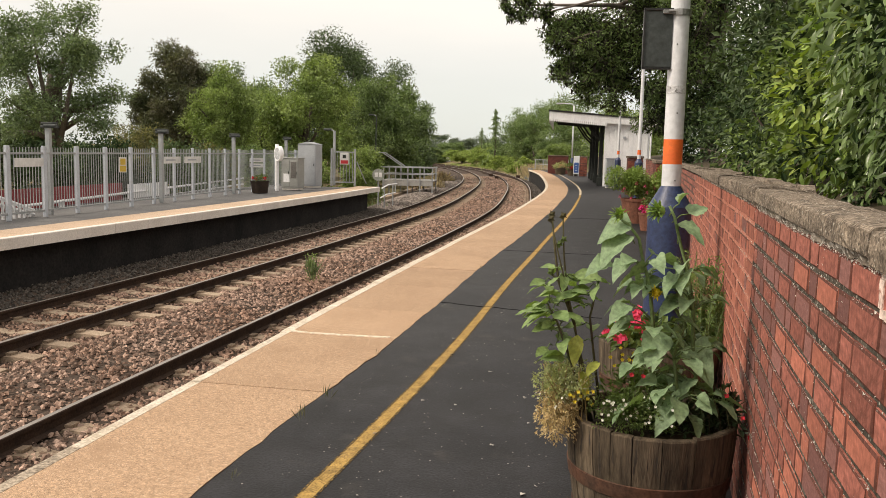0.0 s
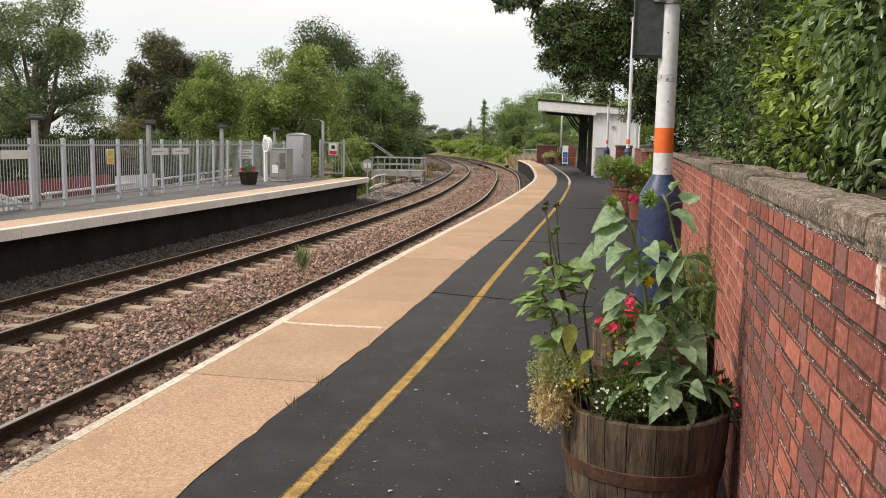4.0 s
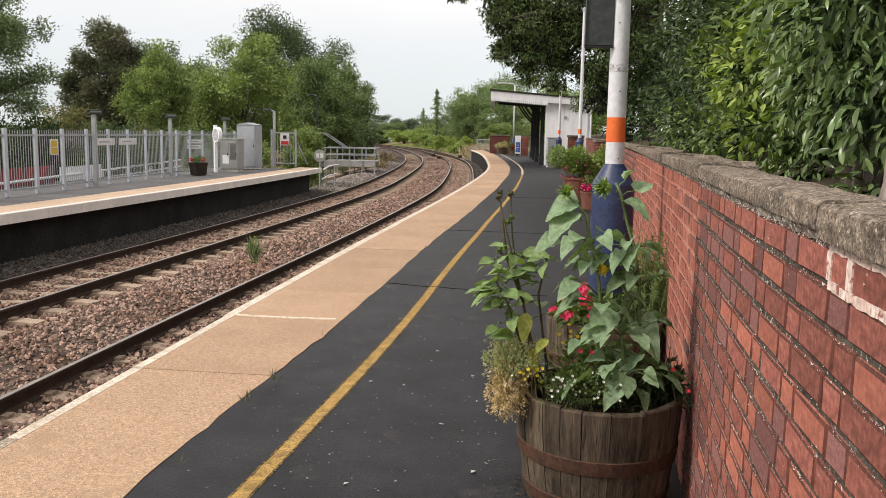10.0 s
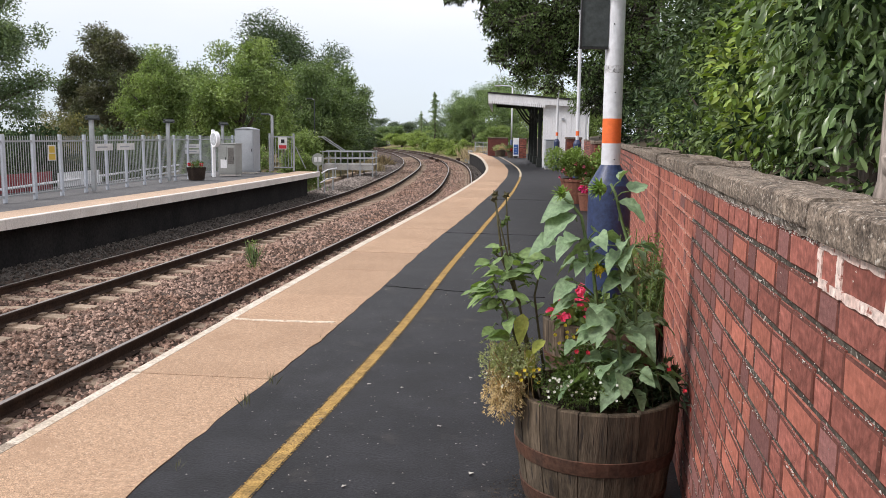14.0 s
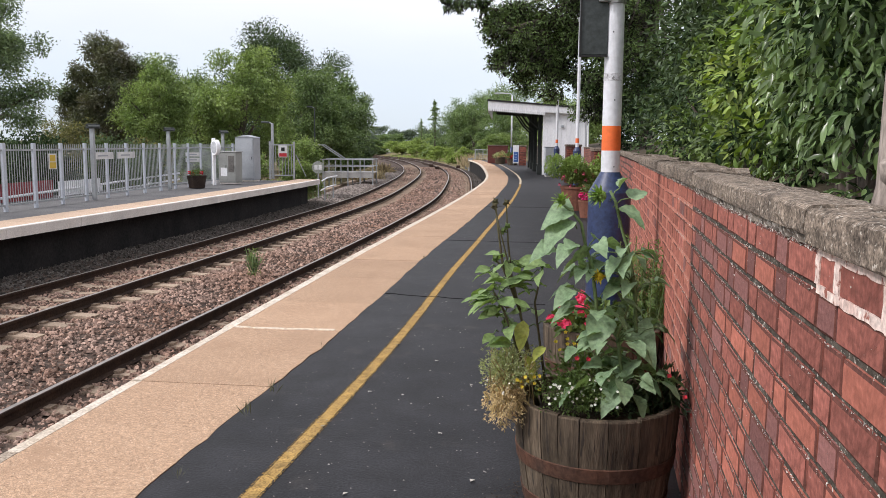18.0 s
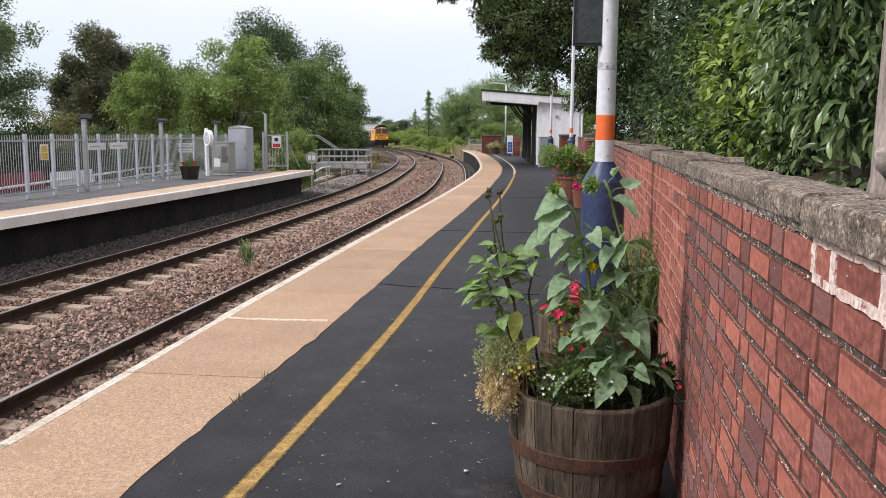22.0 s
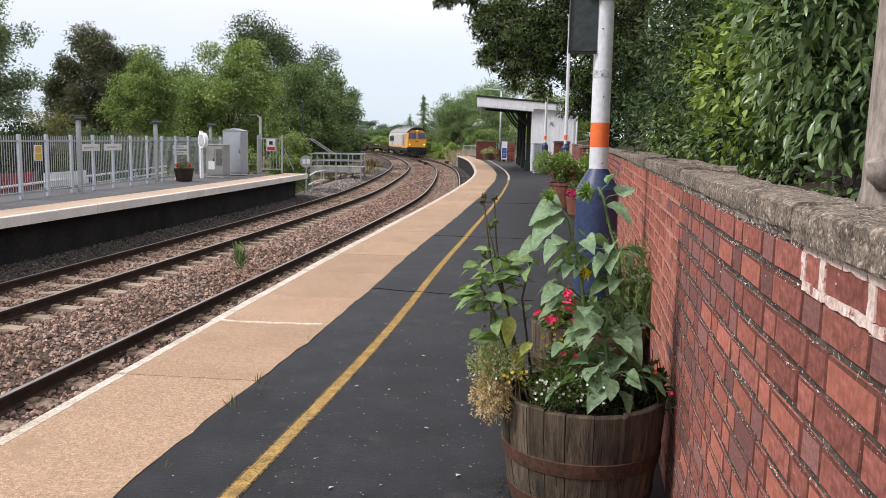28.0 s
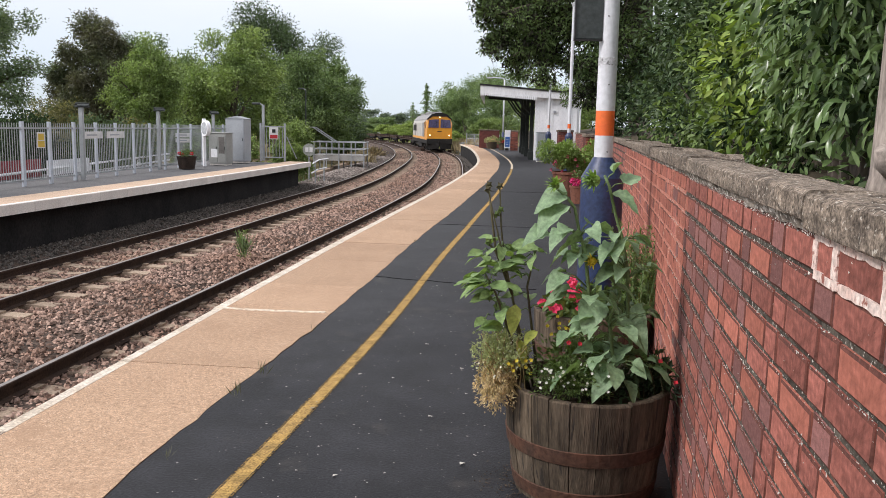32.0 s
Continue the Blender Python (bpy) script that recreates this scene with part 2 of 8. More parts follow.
def leaves(name, pos, out, size, rng, droop=0.2, aspect=0.5, fold=0.18, jitter=0.8, far=False):
    """Folded leaf blades (four corners and a midrib) at pos, pointing roughly along out; far ones have three corners."""
    n = len(pos)
    d = unit(unit(out) + rng.normal(0, jitter, (n, 3)) - np.array([0, 0, droop]))
    up = unit(rng.normal(0, 0.6, (n, 3)) + np.array([0, 0, 1.0]))
    s = unit(np.cross(d, up))
    nn = np.cross(s, d)
    L = (size * rng.uniform(0.65, 1.3, n))[:, None]
    w = L * aspect * 0.5
    p0, p2 = pos, pos + d * L
    mid = pos + d * L * 0.45 - nn * L * 0.04
    a, b = mid + s * w + nn * L * fold, mid - s * w + nn * L * fold
    if far:
        return raw_mesh(name, np.stack([p0 + s * w, p2, p0 - s * w * 0.9], 1).reshape(-1, 3), np.arange(n * 3).reshape(-1, 3))
    v = np.stack([p0, a, p2, b], 1).reshape(-1, 3)
    i = np.arange(n)[:, None] * 4
    f = np.concatenate([i + np.array([[0, 1, 2]]), i + np.array([[0, 2, 3]])], 0)
    return raw_mesh(name, v, f)


def blob_points(blobs, n, rng, shell=0.45, squash=0.0):
    """Points in the outer shells of ellipsoids (x, y, z, rx, ry, rz), and outward vectors."""
    bl = np.array(blobs, float)
    wgt = bl[:, 3] * bl[:, 4] + bl[:, 4] * bl[:, 5] + bl[:, 3] * bl[:, 5]
    k = rng.choice(len(bl), n, p=wgt / wgt.sum())
    d = unit(rng.normal(0, 1, (n, 3)))
    r = (1 - shell * rng.random(n) ** 1.3)[:, None]
    return bl[k, :3] + d * r * bl[k, 3:], d


def ragged_points(blobs, n, rng, tufts=16, spread=0.34):
    """Points gathered in small tufts round ellipsoids, so that the outline breaks up, and outward vectors."""
    bl = np.array(blobs, float)
    wgt = bl[:, 3] * bl[:, 4] + bl[:, 4] * bl[:, 5] + bl[:, 3] * bl[:, 5]
    k = rng.choice(len(bl), n, p=wgt / wgt.sum())
    sub = unit(rng.normal(0, 1, (len(bl), tufts, 3))) * rng.uniform(0.25, 1.05, (len(bl), tufts, 1))
    d = sub[k, rng.integers(0, tufts, n)] + np.clip(rng.normal(0, spread, (n, 3)), -1.6 * spread, 1.6 * spread) * np.array([1, 1, 0.7])
    return bl[k, :3] + d * bl[k, 3:], unit(d)


def clumps(c, R, n, rng, r=(0.22, 0.4), low=-0.7):
    """Foliage masses spread over a crown: ellipsoids near the surface of one large ellipsoid."""
    out = []
    while len(out) < n:
        d = unit(rng.normal(0, 1, 3))
        if d[2] < low:
            continue
        q = rng.uniform(0.45, 0.9)
        s = rng.uniform(*r)
        out.append((c[0] + d[0] * R[0] * q, c[1] + d[1] * R[1] * q, c[2] + d[2] * R[2] * q, R[0] * s, R[1] * s, R[2] * s * 0.8))
    return out


def tree(name, label, base, height, R, material, n_leaf, leaf, seed, trunk=0.25, crown_z=None, n_clump=26, r=(0.2, 0.38), bark=None, low=-0.7, shell=0.5, category="tree", limbs=7, aspect=0.55):
    """Trunk, limbs reaching into the foliage masses, and a crown of leaves with an uneven outline."""
    rng = np.random.default_rng(seed)
    base = Vector(base)
    cz = crown_z if crown_z is not None else height - R[2]
    t = thing(name, label, category, Matrix.Translation(base))
    cl = clumps((0, 0, cz), R, n_clump, rng, r, low)
    bm = BM()
    top = max(cz, height * 0.5)
    wob = [(rng.normal(0, 0.02) * top, rng.normal(0, 0.02) * top, top * k / 4) for k in range(5)]
    wob[0] = (0, 0, 0)
    tube(bm, wob, [trunk * (1.25 if k == 0 else 1 - k * 0.17) for k in range(5)], 9)
    part("trunk", bm, bark or BARK, t, smooth=True)
    for k in range(min(limbs, len(cl))):
        c = cl[k * len(cl) // limbs]
        s = Vector(wob[1 + k % 3]) * rng.uniform(0.9, 1.05)
        e = Vector(c[:3])
        mid = (s + e) / 2 + Vector((0, 0, rng.uniform(-0.04, 0.06) * height))
        bm = BM()
        tube(bm, [s, mid, e], [trunk * 0.42, trunk * 0.26, trunk * 0.09], 6)
        part("limb", bm, bark or BARK, t, smooth=True)
    p, o = ragged_points(cl, int(n_leaf * 1.55), rng)
    o = o + np.array([0, 0, -0.1])
    link("crown", leaves("crown", p, o, leaf * 0.72, rng, aspect=aspect * 1.2, far=True), material, t)
    return t


class Spline:
    """A natural cubic through knots (u, v)."""

    def __init__(self, knots):
        k = np.array(knots, float)
        self.x, self.y = k[:, 0], k[:, 1]
        n, h = len(k), np.diff(k[:, 0])
        A, b = np.eye(n), np.zeros(n)
        for i in range(1, n - 1):
            A[i, i - 1], A[i, i], A[i, i + 1] = h[i - 1], 2 * (h[i - 1] + h[i]), h[i]
            b[i] = 6 * ((self.y[i + 1] - self.y[i]) / h[i] - (self.y[i] - self.y[i - 1]) / h[i - 1])
        self.m = np.linalg.solve(A, b)

    def __call__(self, u):
        i = int(np.clip(np.searchsorted(self.x, u) - 1, 0, len(self.x) - 2))
        h = self.x[i + 1] - self.x[i]
        a, b = (self.x[i + 1] - u) / h, (u - self.x[i]) / h
        return float(a * self.y[i] + b * self.y[i + 1] + ((a ** 3 - a) * self.m[i] + (b ** 3 - b) * self.m[i + 1]) * h * h / 6)


# ---- plan: the line of the near track's centre, and offsets from it (positive towards the near platform) ----
centre = Spline([(-40, -8.3), (-15, -5.75), (0, -4.1), (10, -2.95), (15, -2.30), (20, -1.65), (27.5, -0.78), (35.5, -0.03), (48.6, 0.5), (64, 0.66), (90, -0.58),
                 (105, -2.1), (120, -4.1), (138.7, -7.95), (160, -14.0), (200, -31.0), (260, -62.0), (330, -105.0), (480, -200.0)])


def off(y, d, z=0.0):
    x, s = centre(y), centre(y + 0.2) - centre(y - 0.2)
    h = math.atan(s / 0.4)
    return Vector((x + d * math.cos(h), y - d * math.sin(h), z))


def heading(y):
    return math.atan((centre(y + 0.2) - centre(y - 0.2)) / 0.4)


def line(y0, y1, d, z=0.0, step=1.0):
    n = max(2, int(abs(y1 - y0) / step) + 1)
    return [off(y0 + (y1 - y0) * k / (n - 1), d, z) for k in range(n)]


EDGE, TAR, YEL, FAR_C, FAR_E = 1.48, 2.48, 2.99, -3.72, -5.15
RAIL_Z = -0.915
wall_x = Spline([(-6, -0.34), (0, 0.468), (1.65, 0.690), (3.4, 0.995), (5, 1.28), (10, 2.15), (20, 3.8), (30, 5.3), (41, 6.5), (55, 7.0), (75, 6.6), (90, 5.6)])

# ---- surfaces ----
BARK = mat("bark", (0.09, 0.07, 0.055), (0.16, 0.14, 0.12), 0.95, 3, 30, 0.6, stretch=(1, 1, 0.3))
GRASS = mat("rough_grass_ground", (0.13, 0.12, 0.055), (0.23, 0.18, 0.10), 0.95, 0.25, 6, 0.5, fine_mix=0.5)
# bed colour kept darker than the stones, standing for shade in their gaps
BALLAST = mat("ballast_bed", (0.05, 0.036, 0.028), (0.12, 0.088, 0.07), 0.95, 1.2, 30, 1.0, fine_mix=0.7)
STONE = mat("ballast_stone", (0.255, 0.160, 0.117), (0.35, 0.248, 0.20), 0.9, 0.8, 60, 0.4, island=0.72)
DARK_STONE = mat("dark_grey_ballast_stone", (0.125, 0.112, 0.100), (0.075, 0.066, 0.058), 0.9, 0.8, 60, 0.4, island=0.65)
STEEL = mat("polished_rail_steel", (0.43, 0.38, 0.34), None, 0.33, 3, 60, 0.1, metal=0.8, fine_mix=0.12)
RUST = mat("rail_rust", (0.034, 0.022, 0.017), (0.06, 0.036, 0.025), 0.85, 6, 50, 0.4)
SLEEPER = mat("concrete_sleeper", (0.38, 0.30, 0.225), (0.27, 0.20, 0.145), 0.9, 4, 60, 0.5, vary=0.2, spots=(0.16, 0.10, 0.07), spot_scale=5, spot_at=0.6)
SLAB = mat("buff_painted_slab", (0.450, 0.305, 0.200), (0.395, 0.262, 0.170), 0.85, 1.3, 170, 1.0, vary=0.07, spots=(0.70, 0.54, 0.40), spot_scale=120, spot_at=0.60, fine_mix=0.55, mid=(40, 0.16), stain=((0.36, 0.235, 0.15), 2.2, 0.58, 0.6))
WHITE_EDGE = mat("worn_white_edge_paint", (0.70, 0.64, 0.55), (0.52, 0.44, 0.34), 0.8, 5, 70, 0.4, spots=(0.36, 0.28, 0.20), spot_scale=16, spot_at=0.64)
ASPHALT = mat("platform_tarmac", (0.0056, 0.0060, 0.0079), (0.0165, 0.0167, 0.0190), 0.58, 1.0, 85, 0.5, fine_mix=1.0, spots=(0.062, 0.060, 0.058), spot_scale=62, spot_at=0.64, gloss=0.33, mid=(3.5, 0.45), stain=((0.040, 0.036, 0.033), 2.3, 0.60, 0.75))
YELLOW = mat("worn_yellow_line", (0.42, 0.268, 0.082), (0.31, 0.203, 0.075), 0.85, 6, 110, 0.6, spots=(0.06, 0.048, 0.032), spot_scale=95, spot_at=0.60, mid=(14, 0.25), fine_mix=0.5)
CONC = mat("pale_concrete", (0.82, 0.78, 0.73), (0.70, 0.66, 0.61), 0.85, 1.5, 40, 0.3, vary=0.07, fine_mix=0.14)
# near-black base colour carries the shade below the platform overhang
DARKWALL = mat("shaded_platform_wall", (0.016, 0.0155, 0.016), (0.032, 0.030, 0.029), 0.95, 1.2, 20, 0.6, gloss=0.2)
MORTAR = mat("weathered_mortar", (0.040, 0.036, 0.029), (0.088, 0.078, 0.062), 0.95, 5, 70, 0.9, spots=(0.50, 0.47, 0.41), spot_scale=85, spot_at=0.60, mid=(25, 0.4))
BRICKS = [mat("red_brick", (0.315, 0.111, 0.084), (0.205, 0.076, 0.059), 0.8, 5, 60, 0.35, vary=0.26, island=0.26, spots=(0.10, 0.052, 0.042), spot_scale=11, spot_at=0.60, fine_mix=0.3, mid=(16, 0.28)),
          mat("orange_brick", (0.420, 0.148, 0.102), (0.320, 0.112, 0.080), 0.8, 5, 60, 0.35, vary=0.2, island=0.2, fine_mix=0.2, spots=(0.20, 0.075, 0.055), spot_scale=9, spot_at=0.66, mid=(16, 0.2)),
          mat("plum_brick", (0.185, 0.085, 0.076), (0.235, 0.108, 0.094), 0.85, 6, 70, 0.5, vary=0.35, island=0.35, spots=(0.22, 0.17, 0.15), spot_scale=8, spot_at=0.6, fine_mix=0.25)]
COPING = mat("lichen_coping_stone", (0.225, 0.182, 0.140), (0.122, 0.099, 0.078), 0.95, 7, 150, 0.6, vary=0.1, spots=(0.44, 0.40, 0.34), spot_scale=95, spot_at=0.60, fine_mix=0.7, mid=(48, 0.45), stain=((0.07, 0.058, 0.047), 16, 0.55, 0.6))
GALV = mat("galvanised_steel", (0.42, 0.44, 0.45), (0.33, 0.35, 0.36), 0.5, 4, 40, 0.1, metal=0.4, fine_mix=0.12)

# ---- ground: one sheet to the horizon, dipping to the track bed ----
def ground_height(x, y):
    c = centre(min(max(y, -40), 330))
    d = x - c
    u = max(0.0, -d - 6.2) if d < 0 else max(0.0, d - 3.0)
    h = -1.32 + min(u * 0.10, 0.55)
    if d < -9:
        h += 0.10 * math.sin(x * 0.21 + y * 0.13)
    if d > 3.0 and y < 90:
        h = min(h, -0.6) + min(max(0.0, d - 9) * 0.08, 0.7)
    if y > 90 and d > 2:
        h += min((d - 2) * 0.06, 0.5)
    return h


def make_ground():
    xs = [-3000, -900, -400, -200, -120, -80] + list(np.arange(-60, 61, 2.0)) + [80, 120, 200, 400, 900, 3000]
    ys = [-3000, -500, -120, -60] + list(np.arange(-40, 200, 3.0)) + [210, 230, 260, 300, 400, 700, 3000]
    v = np.array([(x, y, ground_height(x, y)) for y in ys for x in xs])
    w = len(xs)
    f = np.array([(j * w + i, j * w + i + 1, (j + 1) * w + i + 1, (j + 1) * w + i) for j in range(len(ys) - 1) for i in range(w - 1)])
    ob = link("ground", raw_mesh("ground", v, f), GRASS)
    return tagged(ob, "dry rough grass beside the railway, reaching to the horizon", "ground", kind="structure")


make_ground()


def strip(name, y0, y1, profile, material, step=1.0):
    """An open sheet: profile points (offset, height) carried along the line of the track."""
    n = int((y1 - y0) / step) + 1
    v = np.array([tuple(off(y0 + k * step, d, z)) for k in range(n) for d, z in profile])
    w = len(profile)
    f = np.array([(j * w + i, j * w + i + 1, (j + 1) * w + i + 1, (j + 1) * w + i) for j in range(n - 1) for i in range(w - 1)])
    return link(name, raw_mesh(name, v, f), material)


bed = strip("ballast_bed", -30, 250, [(-7.4, -1.45), (-6.6, -1.08), (-5.7, -0.90), (-5.1, -0.96), (-4.75, -1.02), (-4.58, -1.07), (-4.4, -1.125), (-3.0, -1.125), (-2.5, -1.085), (-1.9, -1.02), (-1.2, -1.085), (-0.75, -1.12), (0.75, -1.12), (0.95, -1.06), (1.5, -1.05), (1.9, -1.25), (3.2, -1.5)], BALLAST)
tagged(bed, "brown-grey stone ballast bed under both tracks", "ballast", kind="structure")


def ballast_top(d):
    return np.interp(d, [-7.4, -6.6, -5.7, -5.1, -4.75, -4.58, -4.4, -3.0, -2.5, -1.9, -1.2, -0.75, 0.75, 0.95, 1.5, 1.9], [-1.45, -1.08, -0.90, -0.96, -1.02, -1.07, -1.125, -1.125, -1.085, -1.02, -1.085, -1.12, -1.12, -1.06, -1.05, -1.25])


def stones(name, y0, y1, n, size, seed, d0=-4.55, d1=0.80, power=1.0, label="", material=None):
    rng = np.random.default_rng(seed)
    y = y0 + (y1 - y0) * rng.random(n) ** power
    d = rng.uniform(d0, d1, n)
    on = ((y - 3.2 + 0.33) % 0.66 - 0.33)
    clear = (np.abs(on) < 0.14) & (np.abs(d - FAR_C) < 1.2) & (rng.random(n) < 0.72)
    y, d = y[~clear], d[~clear]
    n = len(y)
    yy = np.linspace(y0, y1, 200)
    cx, hh = np.interp(y, yy, [centre(q) for q in yy]), np.interp(y, yy, [heading(q) for q in yy])
    s = size * rng.uniform(0.5, 1.25, n)
    p = np.stack([cx + d * np.cos(hh), y - d * np.sin(hh), ballast_top(d) + rng.uniform(-0.012, 0.03, n)], 1)
    o = np.array([[1, 0.1, -0.4], [0.1, 1, -0.4], [-1, 0.1, -0.4], [0, -1, -0.4], [0.55, -0.1, 0.45], [-0.3, 0.5, 0.55], [-0.35, -0.5, 0.4]])
    v = o[None] * rng.uniform(0.65, 1.25, (n, 7, 3)) + rng.normal(0, 0.16, (n, 7, 3))
    a = rng.uniform(0, 6.28, n)
    ca, sa = np.cos(a)[:, None], np.sin(a)[:, None]
    v = np.stack([v[..., 0] * ca - v[..., 1] * sa, v[..., 0] * sa + v[..., 1] * ca, v[..., 2]], -1)
    v = v * s[:, None, None] * 0.5 + p[:, None]
    f = np.array([[4, 5, 6], [0, 1, 4], [1, 5, 4], [1, 2, 5], [2, 6, 5], [2, 3, 6], [3, 0, 4], [3, 4, 6]])
    F = (np.arange(n)[:, None, None] * 7 + f[None]).reshape(-1, 3)
    return tagged(link(name, raw_mesh(name, v.reshape(-1, 3), F), material or STONE), label or "loose brown and grey ballast stones between the rails", "ballast", kind="stuff")


stones("ballast_stones", 4.0, 16, 26000, 0.062, 1)
stones("ballast_stones", 15, 42, 23000, 0.085, 2, power=1.3)
stones("ballast_stones", 40, 90, 8000, 0.13, 3, power=1.2)
for y0, y1, n, size, sd in ((4.0, 18, 7500, 0.058, 4), (18, 34.5, 6500, 0.07, 5)):
    stones("ballast_stones", y0, y1, n, size, sd, -5.55, -4.55, 1.15, "dark grey ballast heaped against the opposite platform wall", DARK_STONE)
for y0, y1, n, size, sd in ((4.0, 18, 4500, 0.058, 6), (18, 46, 5000, 0.08, 7), (46, 80, 4000, 0.12, 9)):
    stones("ballast_stones", y0, y1, n, size, sd, 0.80, 1.50, 1.15, "dark ballast between the rail and the platform", DARK_STONE)
stones("ballast_stones", 34.5, 75, 9000, 0.10, 8, -7.0, -4.55, 1.15, "grey gravel cess beside the far track", mat("grey_gravel", (0.34, 0.295, 0.265), (0.22, 0.19, 0.17), 0.9, 0.8, 60, 0.4, island=0.5))

# ---- tracks ----
RAIL_OUT = [(-0.070, -0.159), (0.070, -0.159), (0.070, -0.148), (0.012, -0.128), (0.010, -0.045), (0.036, -0.034), (0.036, -0.004), (0.028, 0.0), (-0.028, 0.0), (-0.036, -0.004), (-0.036, -0.034), (-0.010, -0.045), (-0.012, -0.128), (-0.070, -0.148)]


def sleeper_mesh():
    bm = BM()
    prof = [(-1.25, -0.02), (-1.25, 0.0), (-0.95, 0.02), (-0.55, 0.02), (-0.35, -0.015), (0.35, -0.015), (0.55, 0.02), (0.95, 0.02), (1.25, 0.0), (1.25, -0.02)]
    lo, hi = [], []
    for sgn, w in ((-1, 0.14), (1, 0.14)):
        lo.append([bm.verts.new((x, sgn * w, -0.2)) for x, z in prof])
        hi.append([bm.verts.new((x, sgn * (w - 0.025), z)) for x, z in prof])
    n = len(prof)
    for i in range(n - 1):
        bm.faces.new((hi[0][i], hi[0][i + 1], hi[1][i + 1], hi[1][i]))
        bm.faces.new((lo[0][i], lo[0][i + 1], hi[0][i + 1], hi[0][i]))
        bm.faces.new((hi[1][i], hi[1][i + 1], lo[1][i + 1], lo[1][i]))
    for i in (0, n - 1):
        bm.faces.new((lo[0][i], hi[0][i], hi[1][i], lo[1][i]))
    for sx in (-1, 1):
        for q in (-1, 1):
            box(bm, sx * 0.7525 + q * 0.10 - 0.04, -0.06, 0.015, sx * 0.7525 + q * 0.10 + 0.04, 0.06, 0.05)
    me = bpy.data.meshes.new("sleeper")
    bm.normal_update()
    bm.to_mesh(me)
    bm.free()
    return me


SLEEPER_ME = sleeper_mesh()


def track(name, label, dc, y0, y1, n_sleepers, cant=0.025):
    t = thing(name, label, "railway track", kind="structure")
    for sgn in (-1, 1):
        bm = BM()
        extrude(bm, RAIL_OUT, line(y0, y1, dc + sgn * 0.7525, RAIL_Z + sgn * cant, 1.5))
        r = part("rail", bm, RUST, t)
        bm = BM()
        extrude(bm, [(-0.026, 0.0005), (0.026, 0.0005), (0.022, 0.003), (-0.022, 0.003)], line(y0, y1, dc + sgn * 0.7525, RAIL_Z + sgn * cant, 1.5))
        part("running_surface", bm, STEEL, r, "bright worn rail top")
    for k in range(n_sleepers):
        y = 3.2 + k * 0.66
        p = off(y, dc, RAIL_Z - 0.177)
        link("sleeper", SLEEPER_ME, SLEEPER, t, m=Matrix.Translation(p) @ Matrix.Rotation(-heading(y), 4, "Z") @ Matrix.Rotation(-math.asin(cant / 0.7525), 4, "Y"))
    return t


track("near_track", "rusty curved railway line on concrete sleepers beside the platform", 0.0, -30, 250, 150)
track("far_track", "rusty curved railway line on concrete sleepers, farther from the wall", FAR_C, -30, 250, 150)

# ---- near platform ----
NEAR_END = 78.0
bm = BM()
ys = np.arange(-8, NEAR_END + 0.1, 1.0)
rows = []
for y in ys:
    a, b = off(y, EDGE + 0.06), off(y, TAR - 0.12)
    w = Vector((wall_x(y) + 0.03, y, 0))
    rows.append([bm.verts.new((q.x, q.y, z)) for q, z in ((off(y, EDGE + 0.16), -1.5), (off(y, EDGE + 0.16), -0.07), (a, -0.07), (a, -0.02), (b, -0.02), (b, 0.0), (w, 0.0), (w, -1.5))])
for r0, r1 in zip(rows, rows[1:]):
    for k in range(7):
        bm.faces.new((r0[k], r0[k + 1], r1[k + 1], r1[k]))
bm.faces.new(rows[0])
bm.faces.new(rows[-1][::-1])
bmesh.ops.recalc_face_normals(bm, faces=bm.faces[:])
platform = tagged(mesh_ob("platform", bm, ASPHALT), "curved station platform with a dark tarmac surface", "platform", kind="structure")
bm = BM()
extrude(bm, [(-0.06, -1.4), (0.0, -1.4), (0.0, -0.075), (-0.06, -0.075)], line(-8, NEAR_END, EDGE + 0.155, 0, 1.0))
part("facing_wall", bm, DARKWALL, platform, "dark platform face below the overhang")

ROUGH_EDGE = mat("rough_worn_concrete_edge", (0.44, 0.37, 0.29), (0.28, 0.23, 0.18), 0.95, 6, 60, 1.0, spots=(0.50, 0.43, 0.34), spot_scale=22, spot_at=0.58, fine_mix=0.6)
# slabs with their recessed joints; the inner edge wavers where the tarmac meets it
SLAB_JOINTS = [-4.2, -2.85, -1.5, -0.2, 1.4, 2.75, 4.06, 5.30, 6.88, 8.04, 9.55]
while SLAB_JOINTS[-1] < NEAR_END - 1.5:
    SLAB_JOINTS.append(SLAB_JOINTS[-1] + 1.42)
rng = random.Random(5)


def tar_wave(y):
    return -0.08 * max(0.0, min(1.0, (6.6 - y) / 2.6)) + 0.004 * math.sin(y * 2.3) + 0.010 * math.sin(y * 0.83 + 1) + 0.006 * math.sin(y * 6.1 + 0.4) + 0.004 * math.sin(y * 17 + 2)


